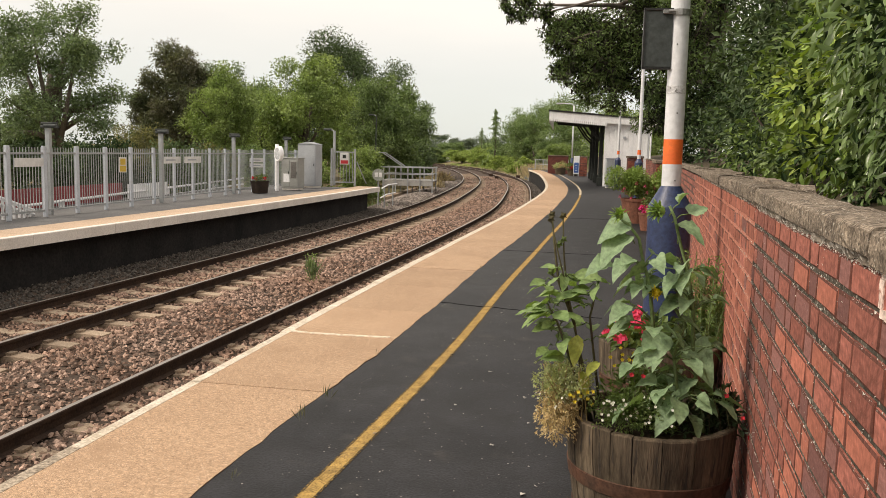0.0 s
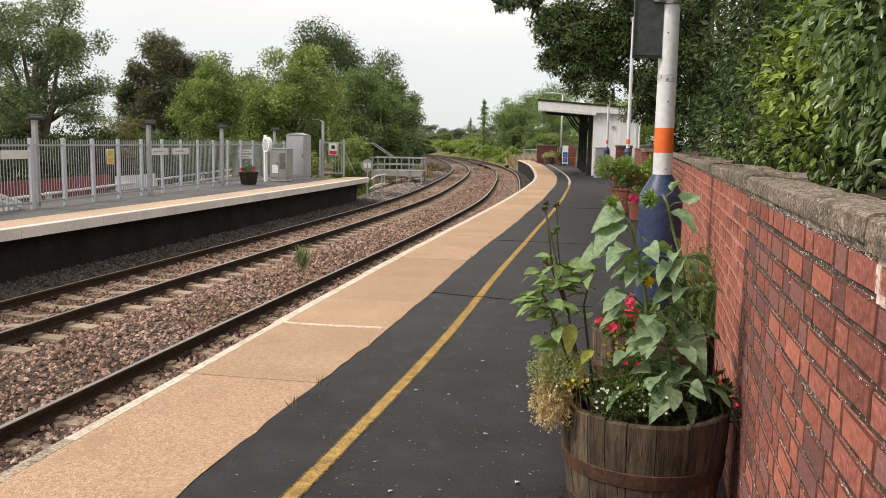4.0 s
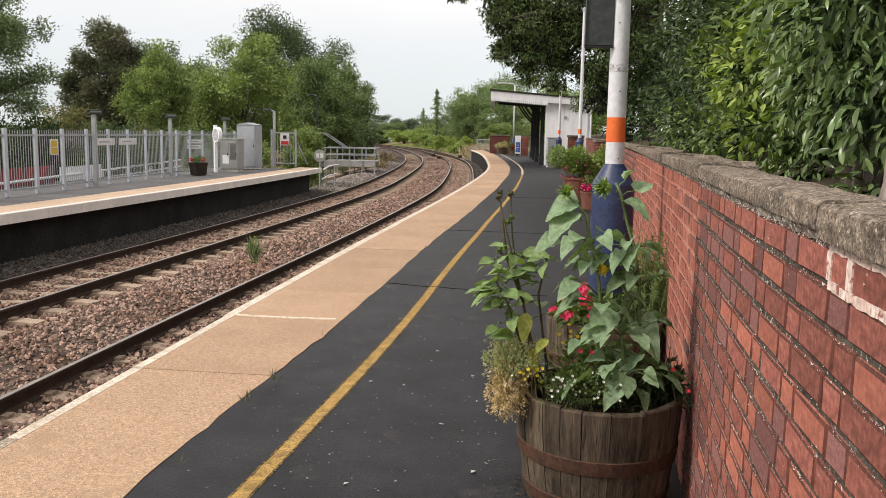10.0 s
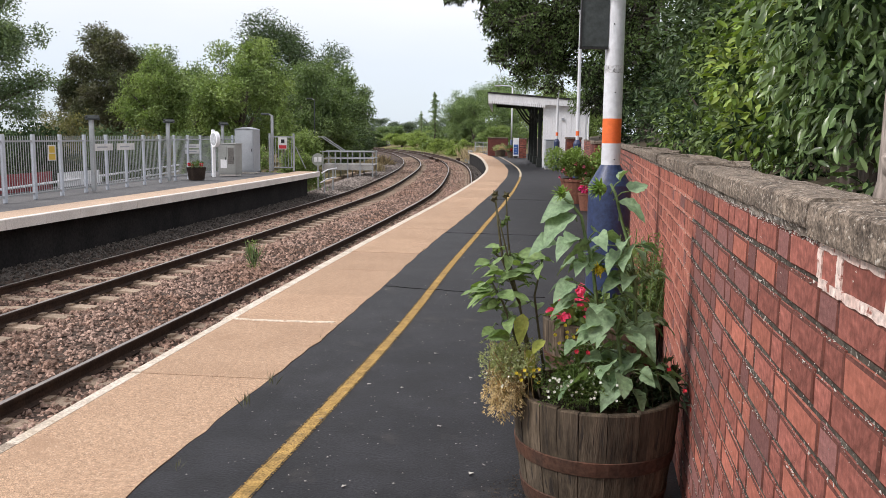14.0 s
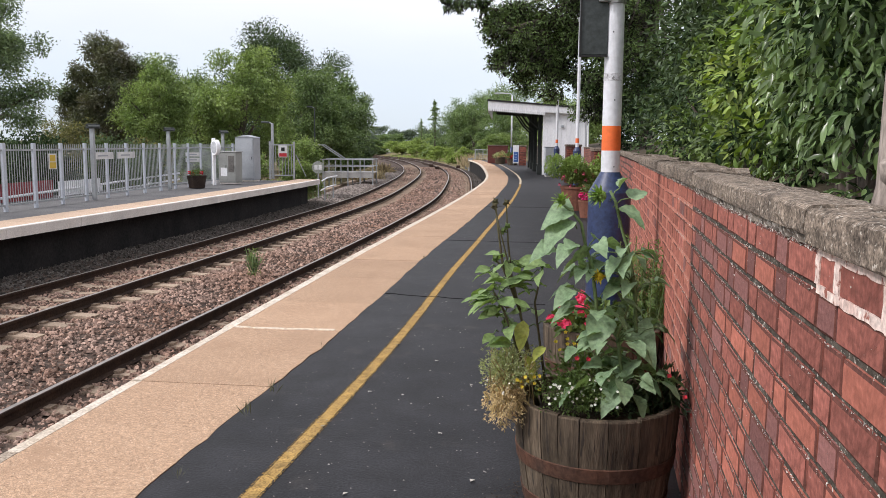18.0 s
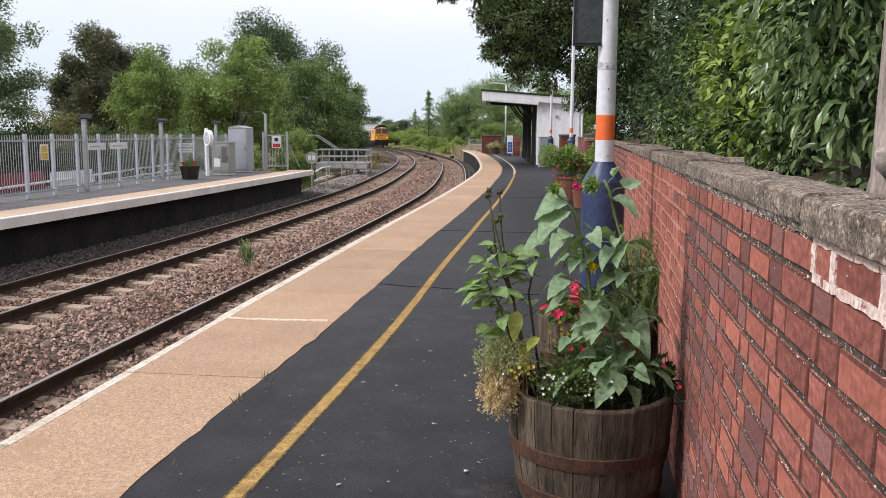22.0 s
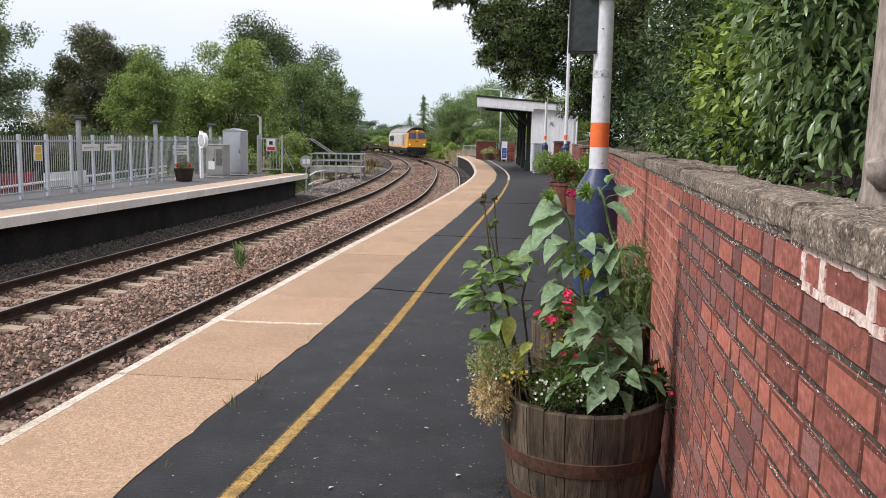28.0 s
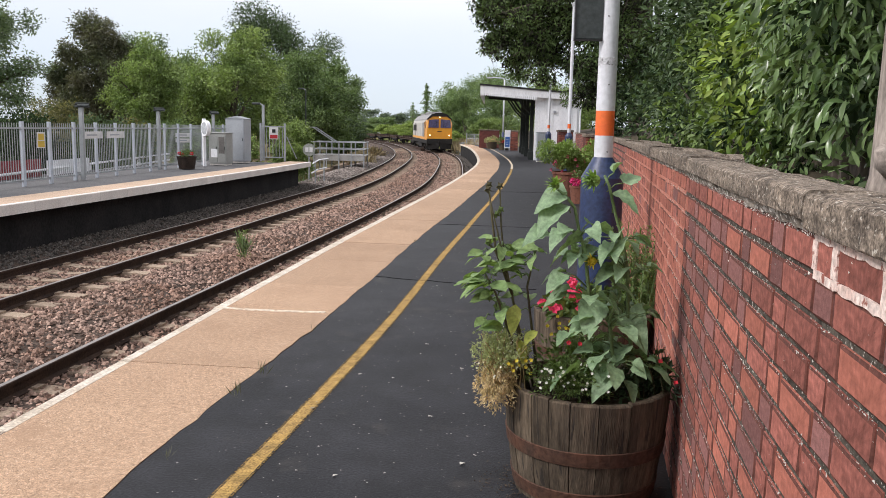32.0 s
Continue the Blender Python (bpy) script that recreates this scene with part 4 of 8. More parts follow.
def dahlia():
    r = random.Random(12)
    t = thing("dahlia", "leafy dahlia gone to seed with dark stalks in the barrel", "dahlia", Matrix.Translation(B1))
    stalks = [[(-0.24, -0.02, 0.42), (-0.29, -0.07, 0.6), (-0.33, -0.07, 0.83), (-0.37, -0.07, 0.98), (-0.41, -0.07, 1.13), (-0.44, -0.07, 1.25)],
              [(-0.22, 0.0, 0.42), (-0.27, -0.02, 0.59), (-0.36, -0.02, 0.94), (-0.38, -0.02, 1.1), (-0.39, -0.02, 1.26)],
              [(-0.2, -0.02, 0.42), (-0.24, -0.05, 0.66), (-0.27, -0.06, 0.86), (-0.24, -0.06, 1.02)],
              [(-0.25, -0.05, 0.42), (-0.34, -0.1, 0.68), (-0.40, -0.1, 0.84), (-0.45, -0.1, 0.93)],
              [(-0.33, -0.07, 0.83), (-0.40, -0.05, 1.0), (-0.42, -0.04, 1.14), (-0.435, -0.03, 1.26)], [(-0.36, -0.02, 0.94), (-0.40, -0.03, 1.0), (-0.43, -0.04, 1.03)]]
    for s in stalks:
        bm = BM()
        tube(bm, s, [0.006 - 0.0008 * k for k in range(len(s))], 6)
        part("stalk", bm, STEM_D, t, smooth=True)
    for c in ((-0.44, -0.07, 1.255), (-0.39, -0.02, 1.265), (-0.435, -0.03, 1.27), (-0.40, -0.02, 1.15), (-0.385, -0.03, 1.17), (-0.43, -0.04, 1.04)):
        bud(t, c, (0, -0.2, 1), 0.009, STEM_D if c[2] > 1.2 else TINYLEAF, 14, 0.016, int(c[2] * 100), "dark seed head")
    for k in range(64):
        s = stalks[r.choice((0, 0, 1, 2, 2, 3, 3))]
        u = r.uniform(0.55, 1.0)
        i = min(int(u * (len(s) - 1)), len(s) - 2)
        p = Vector(s[i]).lerp(Vector(s[i + 1]), r.random())
        if p.z > 1.06:
            p.z = r.uniform(0.72, 1.05)
        a = r.uniform(0, 6.28)
        d = Vector((math.cos(a) - 0.25, math.sin(a), r.uniform(-0.3, 0.5))).normalized()
        L = r.uniform(0.07, 0.13)
        leaf_part("leaf", t, DAHLIALEAF, p + d * 0.035, d, L, L * 0.5, p, droop=r.uniform(0.1, 0.5), heart=0.8, twist=r.uniform(-0.7, 0.7), n=6)
    for b, d, L in (((-0.32, -0.12, 0.80), (-0.02, -0.06, -0.13), 0.11), ((-0.24, -0.14, 0.70), (-0.05, -0.08, -0.03), 0.09), ((-0.30, -0.14, 0.66), (0.02, -0.04, -0.10), 0.09)):
        leaf_part("leaf", t, YELLEAF, b, d, L, L * 0.55, label="yellowed leaf", droop=0.2, n=6)
    return t


dahlia()


def clump(name, label, category, origin, zones, seed, stems=None, group=""):
    """A low bedding plant: zones of small blades (box in plant space, count, size, material, part name)."""
    rng = np.random.default_rng(seed)
    t = thing(name, label, category, Matrix.Translation(origin), group=group)
    for pname, mtl, n, size, lo, hi, asp, droop in zones:
        c, h = (np.array(lo) + hi) / 2, (np.array(hi) - lo) / 2
        q = unit(rng.normal(0, 1, (n, 3))) * rng.random((n, 1)) ** 0.45
        q *= (0.80 + 0.30 * np.sin(q[:, :1] * 9 + 2) * np.cos(q[:, 2:] * 8 + q[:, 1:2] * 6))
        tagged(link(pname, leaves(pname, c + q * h, q + np.array([0, -0.3, 0.3]), size, rng, droop=droop, aspect=asp, jitter=0.7), mtl, t), kind="stuff")
    if stems:
        bm = BM()
        lo, hi, n, mtl = stems
        for k in range(n):
            a = Vector((rng.uniform(lo[0], hi[0]), rng.uniform(lo[1], hi[1]), lo[2]))
            b = Vector((rng.uniform(lo[0], hi[0]), rng.uniform(lo[1], hi[1]), rng.uniform((lo[2] + hi[2]) / 2, hi[2])))
            tube(bm, [a, (a + b) / 2 + Vector((rng.normal(0, 0.01), 0, 0)), b], 0.0018, 4)
        tagged(part("stem", bm, mtl, t), kind="stuff")
    return t


def flowers(t, name, mtl, centres, petal, n=6, seed=1, label=""):
    rr = random.Random(seed)
    for c in centres:
        bm = BM()
        c = Vector(c)
        ax = Vector((rr.uniform(-0.5, 0.5), -1, rr.uniform(0.0, 0.8))).normalized()
        for k in range(n):
            v = ax.orthogonal().normalized()
            v = Matrix.Rotation(k * 2 * math.pi / n + rr.random() * 0.4, 3, ax) @ v
            blade(bm, c, v + ax * 0.25, petal, petal * 0.9, droop=0.05, n=3, up=ax)
        part(name, bm, mtl, t, label, smooth=True)


al = clump("alyssum", "half-dried trailing alyssum spilling over the barrel rim", "bedding plant", B1, [
    ("leaves", PALELEAF, 3800, 0.014, (-0.51, -0.24, 0.50), (-0.22, 0.04, 0.71), 0.4, 0.1), ("dry_leaves", DRYLEAF, 3000, 0.014, (-0.49, -0.23, 0.34), (-0.29, -0.02, 0.62), 0.4, 0.5),
    ("flower_head", WHITEP, 240, 0.008, (-0.51, -0.25, 0.45), (-0.25, 0.0, 0.70), 0.9, 0.0)], 21, ((-0.46, -0.2, 0.44), (-0.26, 0.0, 0.68), 60, mat("straw_stem", (0.36, 0.27, 0.12), None, 0.9, 20, 80, 0.1)))
lo = clump("lobelia", "low green bedding with white and yellow flowers in the barrel", "bedding plant", B1, [
    ("leaves", TINYLEAF, 2800, 0.017, (-0.30, -0.33, 0.42), (0.10, -0.02, 0.62), 0.4, 0.0), ("leaves_back", TINYLEAF, 900, 0.03, (-0.25, -0.1, 0.42), (0.25, 0.25, 0.66), 0.45, 0.0), ("leaves_dark", DARKLEAF, 500, 0.03, (-0.1, -0.3, 0.40), (0.26, 0.1, 0.56), 0.5, 0.0)], 22)
rr = random.Random(31)
flowers(lo, "white_flower", WHITEP, [(rr.uniform(-0.24, 0.03), rr.uniform(-0.31, -0.20), rr.uniform(0.50, 0.59)) for _ in range(46)], 0.0066, 5, 2)
flowers(lo, "yellow_flower", YELP, [(rr.uniform(-0.36, -0.22), rr.uniform(-0.26, -0.15), rr.uniform(0.53, 0.62)) for _ in range(9)] + [(rr.uniform(-0.18, -0.08), -0.05, rr.uniform(0.66, 0.76)) for _ in range(9)], 0.009, 5, 3)
flowers(lo, "red_flower", REDP, [(rr.uniform(-0.13, -0.06), -0.2, rr.uniform(0.62, 0.70)) for _ in range(2)], 0.011, 5, 4)
fu = clump("fuchsia", "dark-leaved fuchsia with hanging red flowers against the wall", "fuchsia", B1, [
    ("leaves", DARKLEAF, 380, 0.034, (0.18, -0.22, 0.36), (0.36, 0.12, 0.60), 0.5, 0.3)], 23, ((0.18, -0.2, 0.42), (0.34, 0.1, 0.68), 26, STEM_D))
flowers(fu, "hanging_flower", REDP, [(0.31, -0.22, 0.52), (0.335, -0.23, 0.45), (0.25, -0.2, 0.60)], 0.011, 4, 8, "hanging red flower")

ge = clump("geranium", "pink geranium flowering in the rear barrel", "geranium", B2, [("leaves", TINYLEAF, 420, 0.055, (-0.34, -0.36, 0.36), (0.12, 0.1, 0.62), 0.8, 0.1), ("leaves_dark", DARKLEAF, 300, 0.05, (-0.2, -0.2, 0.36), (0.3, 0.25, 0.6), 0.7, 0.1)], 24)
for k, c in enumerate(((-0.33, -0.27, 0.55), (-0.17, -0.26, 0.655), (-0.22, -0.25, 0.60), (-0.26, -0.27, 0.52), (-0.19, -0.27, 0.62), (-0.10, -0.28, 0.54), (-0.14, -0.24, 0.58))):
    q = random.Random(k)
    flowers(ge, "flower_head", PINK, [(c[0] + q.gauss(0, 0.014), c[1] + q.gauss(0, 0.012), c[2] + q.gauss(0, 0.012)) for _ in range(8)], 0.022, 5, k)


def rosemary():
    r = random.Random(41)
    t = thing("rosemary", "upright rosemary bush growing between the lamp post and wall", "shrub", Matrix.Translation(B2))
    rng = np.random.default_rng(5)
    for k in range(46):
        a = Vector((r.uniform(0.14, 0.34), r.uniform(-0.18, 0.18), 0.40))
        b = a + Vector((r.uniform(-0.03, 0.11), r.uniform(-0.08, 0.08), r.uniform(0.25, 0.58)))
        bm = BM()
        tube(bm, [a, b], [0.004, 0.002], 5)
        s = part("sprig", bm, STEM_G, t)
        n = 110
        u = rng.random((n, 1))
        p = np.array(a) + (np.array(b) - np.array(a)) * u
        link("needles", leaves("needles", p, unit(rng.normal(0, 1, (n, 3))) + np.array([0, 0, 0.9]), 0.034, rng, aspect=0.12, jitter=0.2, droop=0), NEEDLE, s)
    return t


rosemary()

# ---- lamp posts on the near platform ----
WHITE_PAINT = mat("white_post_paint", (0.72, 0.74, 0.77), (0.60, 0.615, 0.635), 0.45, 2.5, 30, 0.1, fine_mix=0.1, spots=(0.42, 0.40, 0.37), spot_scale=6, spot_at=0.7)
ORANGE = mat("orange_band", (0.85, 0.17, 0.03), (0.72, 0.13, 0.03), 0.5, 4, 40, 0.1, fine_mix=0.1)
NAVY = mat("navy_post_paint", (0.019, 0.034, 0.09), (0.027, 0.043, 0.10), 0.42, 4, 40, 0.2, spots=(0.10, 0.11, 0.13), spot_scale=9, spot_at=0.7)
DARKGREY = mat("dark_grey_board", (0.040, 0.050, 0.049), (0.055, 0.064, 0.063), 0.6, 3, 30, 0.1)
STEEL_CLAMP = mat("steel_clamp", (0.35, 0.35, 0.34), None, 0.4, 6, 40, 0.1, metal=0.8)
BLACK_DOT = mat("black_rivet", (0.02, 0.02, 0.02), None, 0.6, 6, 40, 0)
LENS = mat("lamp_diffuser", (0.55, 0.57, 0.58), None, 0.3, 4, 30, 0.0)


def lamp_post(m, height, label, arm=False):
    t = thing("lamp_post", label, "lamp post", m, group="lamp posts on the near platform")
    bm = BM()
    lathe(bm, [(0.136, -0.1), (0.136, 1.195), (0.062, 1.325), (0.0, 1.325)], 96)
    part("base_sleeve", bm, NAVY, t, "navy blue painted base sleeve", smooth=False)
    for z0, z1, mt, nm in ((1.32, 1.462, WHITE_PAINT, "shaft"), (1.462, 1.618, ORANGE, "orange_band"), (1.618, height, WHITE_PAINT, "shaft")):
        bm = BM()
        r1 = 0.06 if z1 < 2 else 0.05
        lathe(bm, [(0, z0), (0.06, z0), (r1, z1), (0, z1)], 40)
        part(nm, bm, mt, t, smooth=False)
    bm = BM()
    if arm:
        tube(bm, [(0, 0, height - 0.05), (-0.05, 0, height + 0.1), (-0.6, 0, height + 0.15)], 0.03, 8)
        part("arm", bm, WHITE_PAINT, t)
        bm = BM()
        box(bm, -1.15, -0.13, height + 0.08, -0.5, 0.13, height + 0.2, 0.04)
    else:
        lathe(bm, [(0, height), (0.07, height), (0.07, height + 0.12), (0, height + 0.16)], 12)
    part("lantern", bm, LENS, t)
    return t


lp = lamp_post(Matrix.Translation((1.034, 5.45, 0)), 5.4, "white lamp post with orange band and navy base beside the wall")
bm = BM()
lathe(bm, [(0.0595, 1.90), (0.0607, 1.902), (0.0607, 1.948), (0.0595, 1.95)], 40)
part("scuff_mark", bm, mat("scuffed_paint", (0.66, 0.67, 0.69), (0.42, 0.42, 0.43), 0.6, 14, 60, 0.2, spots=(0.20, 0.20, 0.20), spot_scale=30, spot_at=0.56), lp, "scuffed grey ring in the paint")
for z, a in ((1.78, 4.75), (2.2, 4.4), (1.36, 4.9)):
    bm = BM()
    tube(bm, [(math.cos(a) * 0.056, math.sin(a) * 0.056, z), (math.cos(a) * 0.0615, math.sin(a) * 0.0615, z)], 0.0045, 8)
    part("rivet", bm, BLACK_DOT, lp)
lamp_post(Matrix.Translation((4.34, 29, 0.09)), 5.5, "white lamp post with orange band and navy base by the planter")
lamp_post(Matrix.Translation((4.9, 39.0, 0.095)), 3.4, "short white post with orange band in front of the shelter")
tl = thing("lamp_post", "slim white lamp post with a curved arm beyond the shelter", "lamp post", Matrix.Translation((4.48, 62, 0)), group="lamp posts on the near platform")
for pn, pts, rr0, mt in (("base_sleeve", [(0, 0, -0.05), (0, 0, 1.25)], 0.10, NAVY), ("shaft", [(0, 0, 1.25), (0, 0, 5.0)], 0.055, WHITE_PAINT), ("arm", [(0, 0, 5.0), (-0.15, 0, 5.12), (-0.9, 0, 5.16)], 0.035, WHITE_PAINT)):
    bm = BM()
    tube(bm, pts, rr0, 12)
    part(pn, bm, mt, tl, smooth=True)
bm = BM()
box(bm, -1.3, -0.1, 5.08, -0.85, 0.1, 5.18, 0.03)
part("lantern", bm, LENS, tl)

sign = thing("sign_board", "dark grey sign seen from behind, clamped to a lamp post", "sign", Matrix.Translation((0.90, 5.42, 2.06)))
bm = BM()
box(bm, -0.085, -0.012, 0.0, 0.085, 0.012, 0.34, 0.003)
part("board", bm, DARKGREY, sign)
bm = BM()
box(bm, -0.092, -0.018, -0.006, -0.082, 0.018, 0.352)
box(bm, -0.092, -0.018, 0.346, 0.085, 0.018, 0.358)
box(bm, -0.092, -0.018, -0.012, 0.085, 0.018, -0.002)
part("frame", bm, mat("black_frame", (0.02, 0.02, 0.02), None, 0.5, 5, 40, 0.1), sign)
for z in (0.335,):
    bm = BM()
    box(bm, 0.02, -0.03, z - 0.012, 0.09, -0.012, z + 0.012, 0.002)
    tube(bm, [(0.05, -0.05, z), (0.09, -0.05, z)], 0.01, 8)
    part("bracket", bm, STEEL_CLAMP, sign)
    bm = BM()
    lathe(bm, [(0.061, z - 0.02), (0.068, z - 0.018), (0.068, z + 0.018), (0.061, z + 0.02)], 20, (0.134, 0.03, 0))
    part("clamp_band", bm, STEEL_CLAMP, sign)


# soil spilled at the foot of the barrel
nr = np.random.default_rng(71)
n = 700
an = nr.uniform(2.6, 6.2, n)
ra = 0.29 + np.abs(nr.normal(0, 0.09, n))
fp = np.stack([B1.x + np.cos(an) * ra, B1.y + np.sin(an) * ra, np.full(n, 0.003)], 1)
fo = np.array([[1, 0, 0], [-0.4, 0.7, 0.1], [-0.5, -0.8, 0.1], [0, 0, 0.7]])[None] * nr.uniform(0.5, 1.2, (n, 4, 3)) * nr.uniform(0.002, 0.008, n)[:, None, None]
FF = (np.arange(n)[:, None, None] * 4 + np.array([[0, 1, 3], [1, 2, 3], [2, 0, 3]])[None]).reshape(-1, 3)
tagged(link("spilled_soil", raw_mesh("spilled_soil", (fp[:, None] + fo).reshape(-1, 3), FF), mat("dry_soil_crumbs", (0.11, 0.088, 0.068), (0.06, 0.048, 0.038), 1.0, 20, 80, 0, island=0.5)), "dry soil crumbs spilled round the barrel on tarmac", "soil", kind="stuff")

# ---- shelter and furniture farther along the near platform ----
WHITE_BOARD = mat("white_painted_boarding", (0.88, 0.89, 0.90), (0.78, 0.79, 0.81), 0.6, 1.5, 25, 0.15, vary=0.06, stretch=(3, 3, 0.4), fine_mix=0.15)
BLACK_PAINT = mat("black_painted_timber", (0.022, 0.027, 0.025), (0.032, 0.037, 0.034), 0.65, 3, 30, 0.1, gloss=0.3)
FELT = mat("dark_roof_felt", (0.03, 0.03, 0.032), (0.05, 0.048, 0.046), 0.9, 2, 40, 0.4)
GREY_CAB = mat("grey_cabinet_paint", (0.38, 0.405, 0.43), (0.31, 0.33, 0.35), 0.55, 2, 30, 0.1, fine_mix=0.1)
TERRA = mat("terracotta_pot", (0.20, 0.085, 0.055), (0.14, 0.06, 0.042), 0.85, 5, 40, 0.3)
BAYBRICK = mat("bay_brick", (0.15, 0.052, 0.042), (0.11, 0.042, 0.036), 0.85, 5, 18, 0.4, vary=0.15, fine_mix=0.35)


def shelter():
    t = thing("waiting_shelter", "open-fronted white boarded platform shelter with black posts", "shelter", pose(4.42, 41.5, 0, 0, 0, -3.2))
    L = 13.6
    roof_z = lambda x: 3.56 - (x + 2.55) * 0.072
    bm = BM()
    for z0, z1, x0, x1 in ((0.0, 0.09, -2.62, 3.05),):
        v = [bm.verts.new((x + (0.1 if y > 1 and x < 0 else 0), y, roof_z(x) + z)) for y in (-0.25, L) for x, z in ((x0, 0.0), (x1, 0.0), (x1, 0.08), (x0, 0.08))]
        for q in ((0, 1, 2, 3), (7, 6, 5, 4), (0, 4, 5, 1), (1, 5, 6, 2), (2, 6, 7, 3), (3, 7, 4, 0)):
            bm.faces.new([v[i] for i in q])
    part("roof", bm, FELT, t, "dark sloping felt roof")
    # gable fascia with a pointed valance nailed below it
    bm = BM()
    pr = [(-2.58, roof_z(-2.58) - 0.36), (2.55, roof_z(2.55) - 0.30), (2.55, roof_z(2.55) - 0.004), (-2.58, roof_z(-2.58) - 0.004)]
    a, b = [bm.verts.new((x, -0.22, z)) for x, z in pr], [bm.verts.new((x, -0.18, z)) for x, z in pr]
    bm.faces.new(a)
    bm.faces.new(b[::-1])
    for i in range(4):
        bm.faces.new((a[i], b[i], b[(i + 1) % 4], a[(i + 1) % 4]))
    bmesh.ops.recalc_face_normals(bm, faces=bm.faces[:])
    part("gable_fascia", bm, WHITE_BOARD, t, "white painted gable fascia board")
    n = 28
    for k in range(n):
        x0 = -2.56 + 2.75 * k / n
        x1 = x0 + 2.75 / n - 0.010
        zt = roof_z((x0 + x1) / 2) - 0.33
        zb = zt - 0.11
        bm = BM()
        xm = (x0 + x1) / 2
        pr = [(x0, zb), (xm, zb - 0.05), (x1, zb), (x1, zt), (x0, zt)]
        a, b = [bm.verts.new((x, -0.24, z)) for x, z in pr], [bm.verts.new((x, -0.222, z)) for x, z in pr]
        bm.faces.new(a)
        bm.faces.new(b[::-1])
        for i in range(5):
            bm.faces.new((a[i], b[i], b[(i + 1) % 5], a[(i + 1) % 5]))
        part("valance_board", bm, WHITE_BOARD, t)
    bm = BM()
    for k in range(81):
        y0 = -0.2 + k * 0.166
        sx = 0.1 * y0 / L
        v = [bm.verts.new((-2.57 + sx, y, z)) for y, z in ((y0, 3.10), (y0 + 0.077, 3.03), (y0 + 0.154, 3.10), (y0 + 0.154, 3.54), (y0, 3.54))]
        bm.faces.new(v)
        w = [bm.verts.new(q.co + Vector((0.03, 0, 0))) for q in v]
        bm.faces.new(w[::-1])
        for i in range(5):
            bm.faces.new((v[i], w[i], w[(i + 1) % 5], v[(i + 1) % 5]))
    part("front_valance", bm, WHITE_BOARD, t)
    for k, y in enumerate((0.75, 5.7, 9.7, 13.2)):
        bm = BM()
        box(bm, -0.09, y - 0.09, 0.3, 0.09, y + 0.09, roof_z(0) - 0.02, 0.015)
        box(bm, -0.14, y - 0.14, 0, 0.14, y + 0.14, 0.42, 0.015)
        c = part("column", bm, BLACK_PAINT, t, "black timber post on a square plinth")
        for s, ln in ((-1, 1.0), (1, 0.7)):
            bm = BM()
            tube(bm, [(0, y, 2.2), (s * ln * 0.45, y, 2.62), (s * ln, y, roof_z(s * ln) - 0.05)], 0.05, 6)
            part("brace", bm, BLACK_PAINT, c)
        bm = BM()
        box(bm, -2.3 + 0.1 * y / L, y - 0.05, 0, 2.4, y + 0.05, 0.14, 0, Matrix.Translation((0, 0, roof_z(0) - 0.16)) @ Matrix.Rotation(math.atan(0.072), 4, "Y"))
        part("rafter", bm, BLACK_PAINT, t)
    n = 9
    for k in range(n):
        x0 = 0.1 + k * 2.05 / n
        bm = BM()
        box(bm, x0, -0.04, 0.02, x0 + 2.05 / n - 0.005, 0.0, 3.04, 0.003)
        part("wall_board", bm, WHITE_BOARD, t)
    bm = BM()
    box(bm, 0.1, 0.0, 0.0, 2.2, 0.08, roof_z(2.2) - 0.2)
    part("end_wall", bm, WHITE_BOARD, t)
    bm = BM()
    box(bm, 2.1, 0.08, 0.0, 2.25, L - 0.3, 2.95)
    part("back_wall", bm, WHITE_BOARD, t)
    bm = BM()
    tube(bm, [(2.28, -0.12, 2.95), (2.28, -0.12, 0.05)], 0.04, 8)
    part("downpipe", bm, WHITE_BOARD, t)
    bm = BM()
    box(bm, 0.98, -0.10, 2.30, 1.12, -0.05, 2.42, 0.01)
    part("light_fitting", bm, GREY_CAB, t)
    return t


shelter()


def brick_block(name, label, x0, y0, x1, y1, h, rz=0.0, cap=True):
    t = thing(name, label, "brick wall", pose((x0 + x1) / 2, (y0 + y1) / 2, 0, 0, 0, rz))
    w, d = abs(x1 - x0) / 2, abs(y1 - y0) / 2
    bm = BM()
    box(bm, -w, -d, -0.02, w, d, h - 0.08, 0.004)
    part("masonry", bm, BAYBRICK, t)
    z = 0.0
    r = random.Random(int(h * 1000 + x0 * 10))
    k = 0
    while z < h - 0.1 and w < 0.5:
        xx = -w - 0.006
        c = 0
        while xx < w:
            L = 0.214 if (k + c) % 2 else 0.1
            bm = BM()
            box(bm, xx, -d - 0.006, z, min(xx + L, w + 0.006), -d + 0.02, z + 0.064)
            part("brick", bm, BRICKS[r.choice((0, 1, 1, 2))], t)
            xx += L + 0.012
            c += 1
        k += 1
        z += 0.0776
    if cap:
        bm = BM()
        box(bm, -w - 0.03, -d - 0.03, h - 0.08, w + 0.03, d + 0.03, h, 0.01)
        part("capstone", bm, COPING, t)
    return t


brick_block("brick_pier", "red brick pier at the end of a wall stretch", 3.88, 22.8, 4.22, 23.3, 1.40)
brick_block("brick_pier", "red brick pier beside the grey cabinet", 4.55, 33.0, 5.1, 33.5, 1.5)
brick_block("brick_bay", "low dark red-brown brick bay wall at the platform end", 2.95, 66, 4.5, 66.3, 1.42)
brick_block("brick_pier", "red brick pier beside the poster", 4.85, 60, 5.4, 60.5, 1.4)


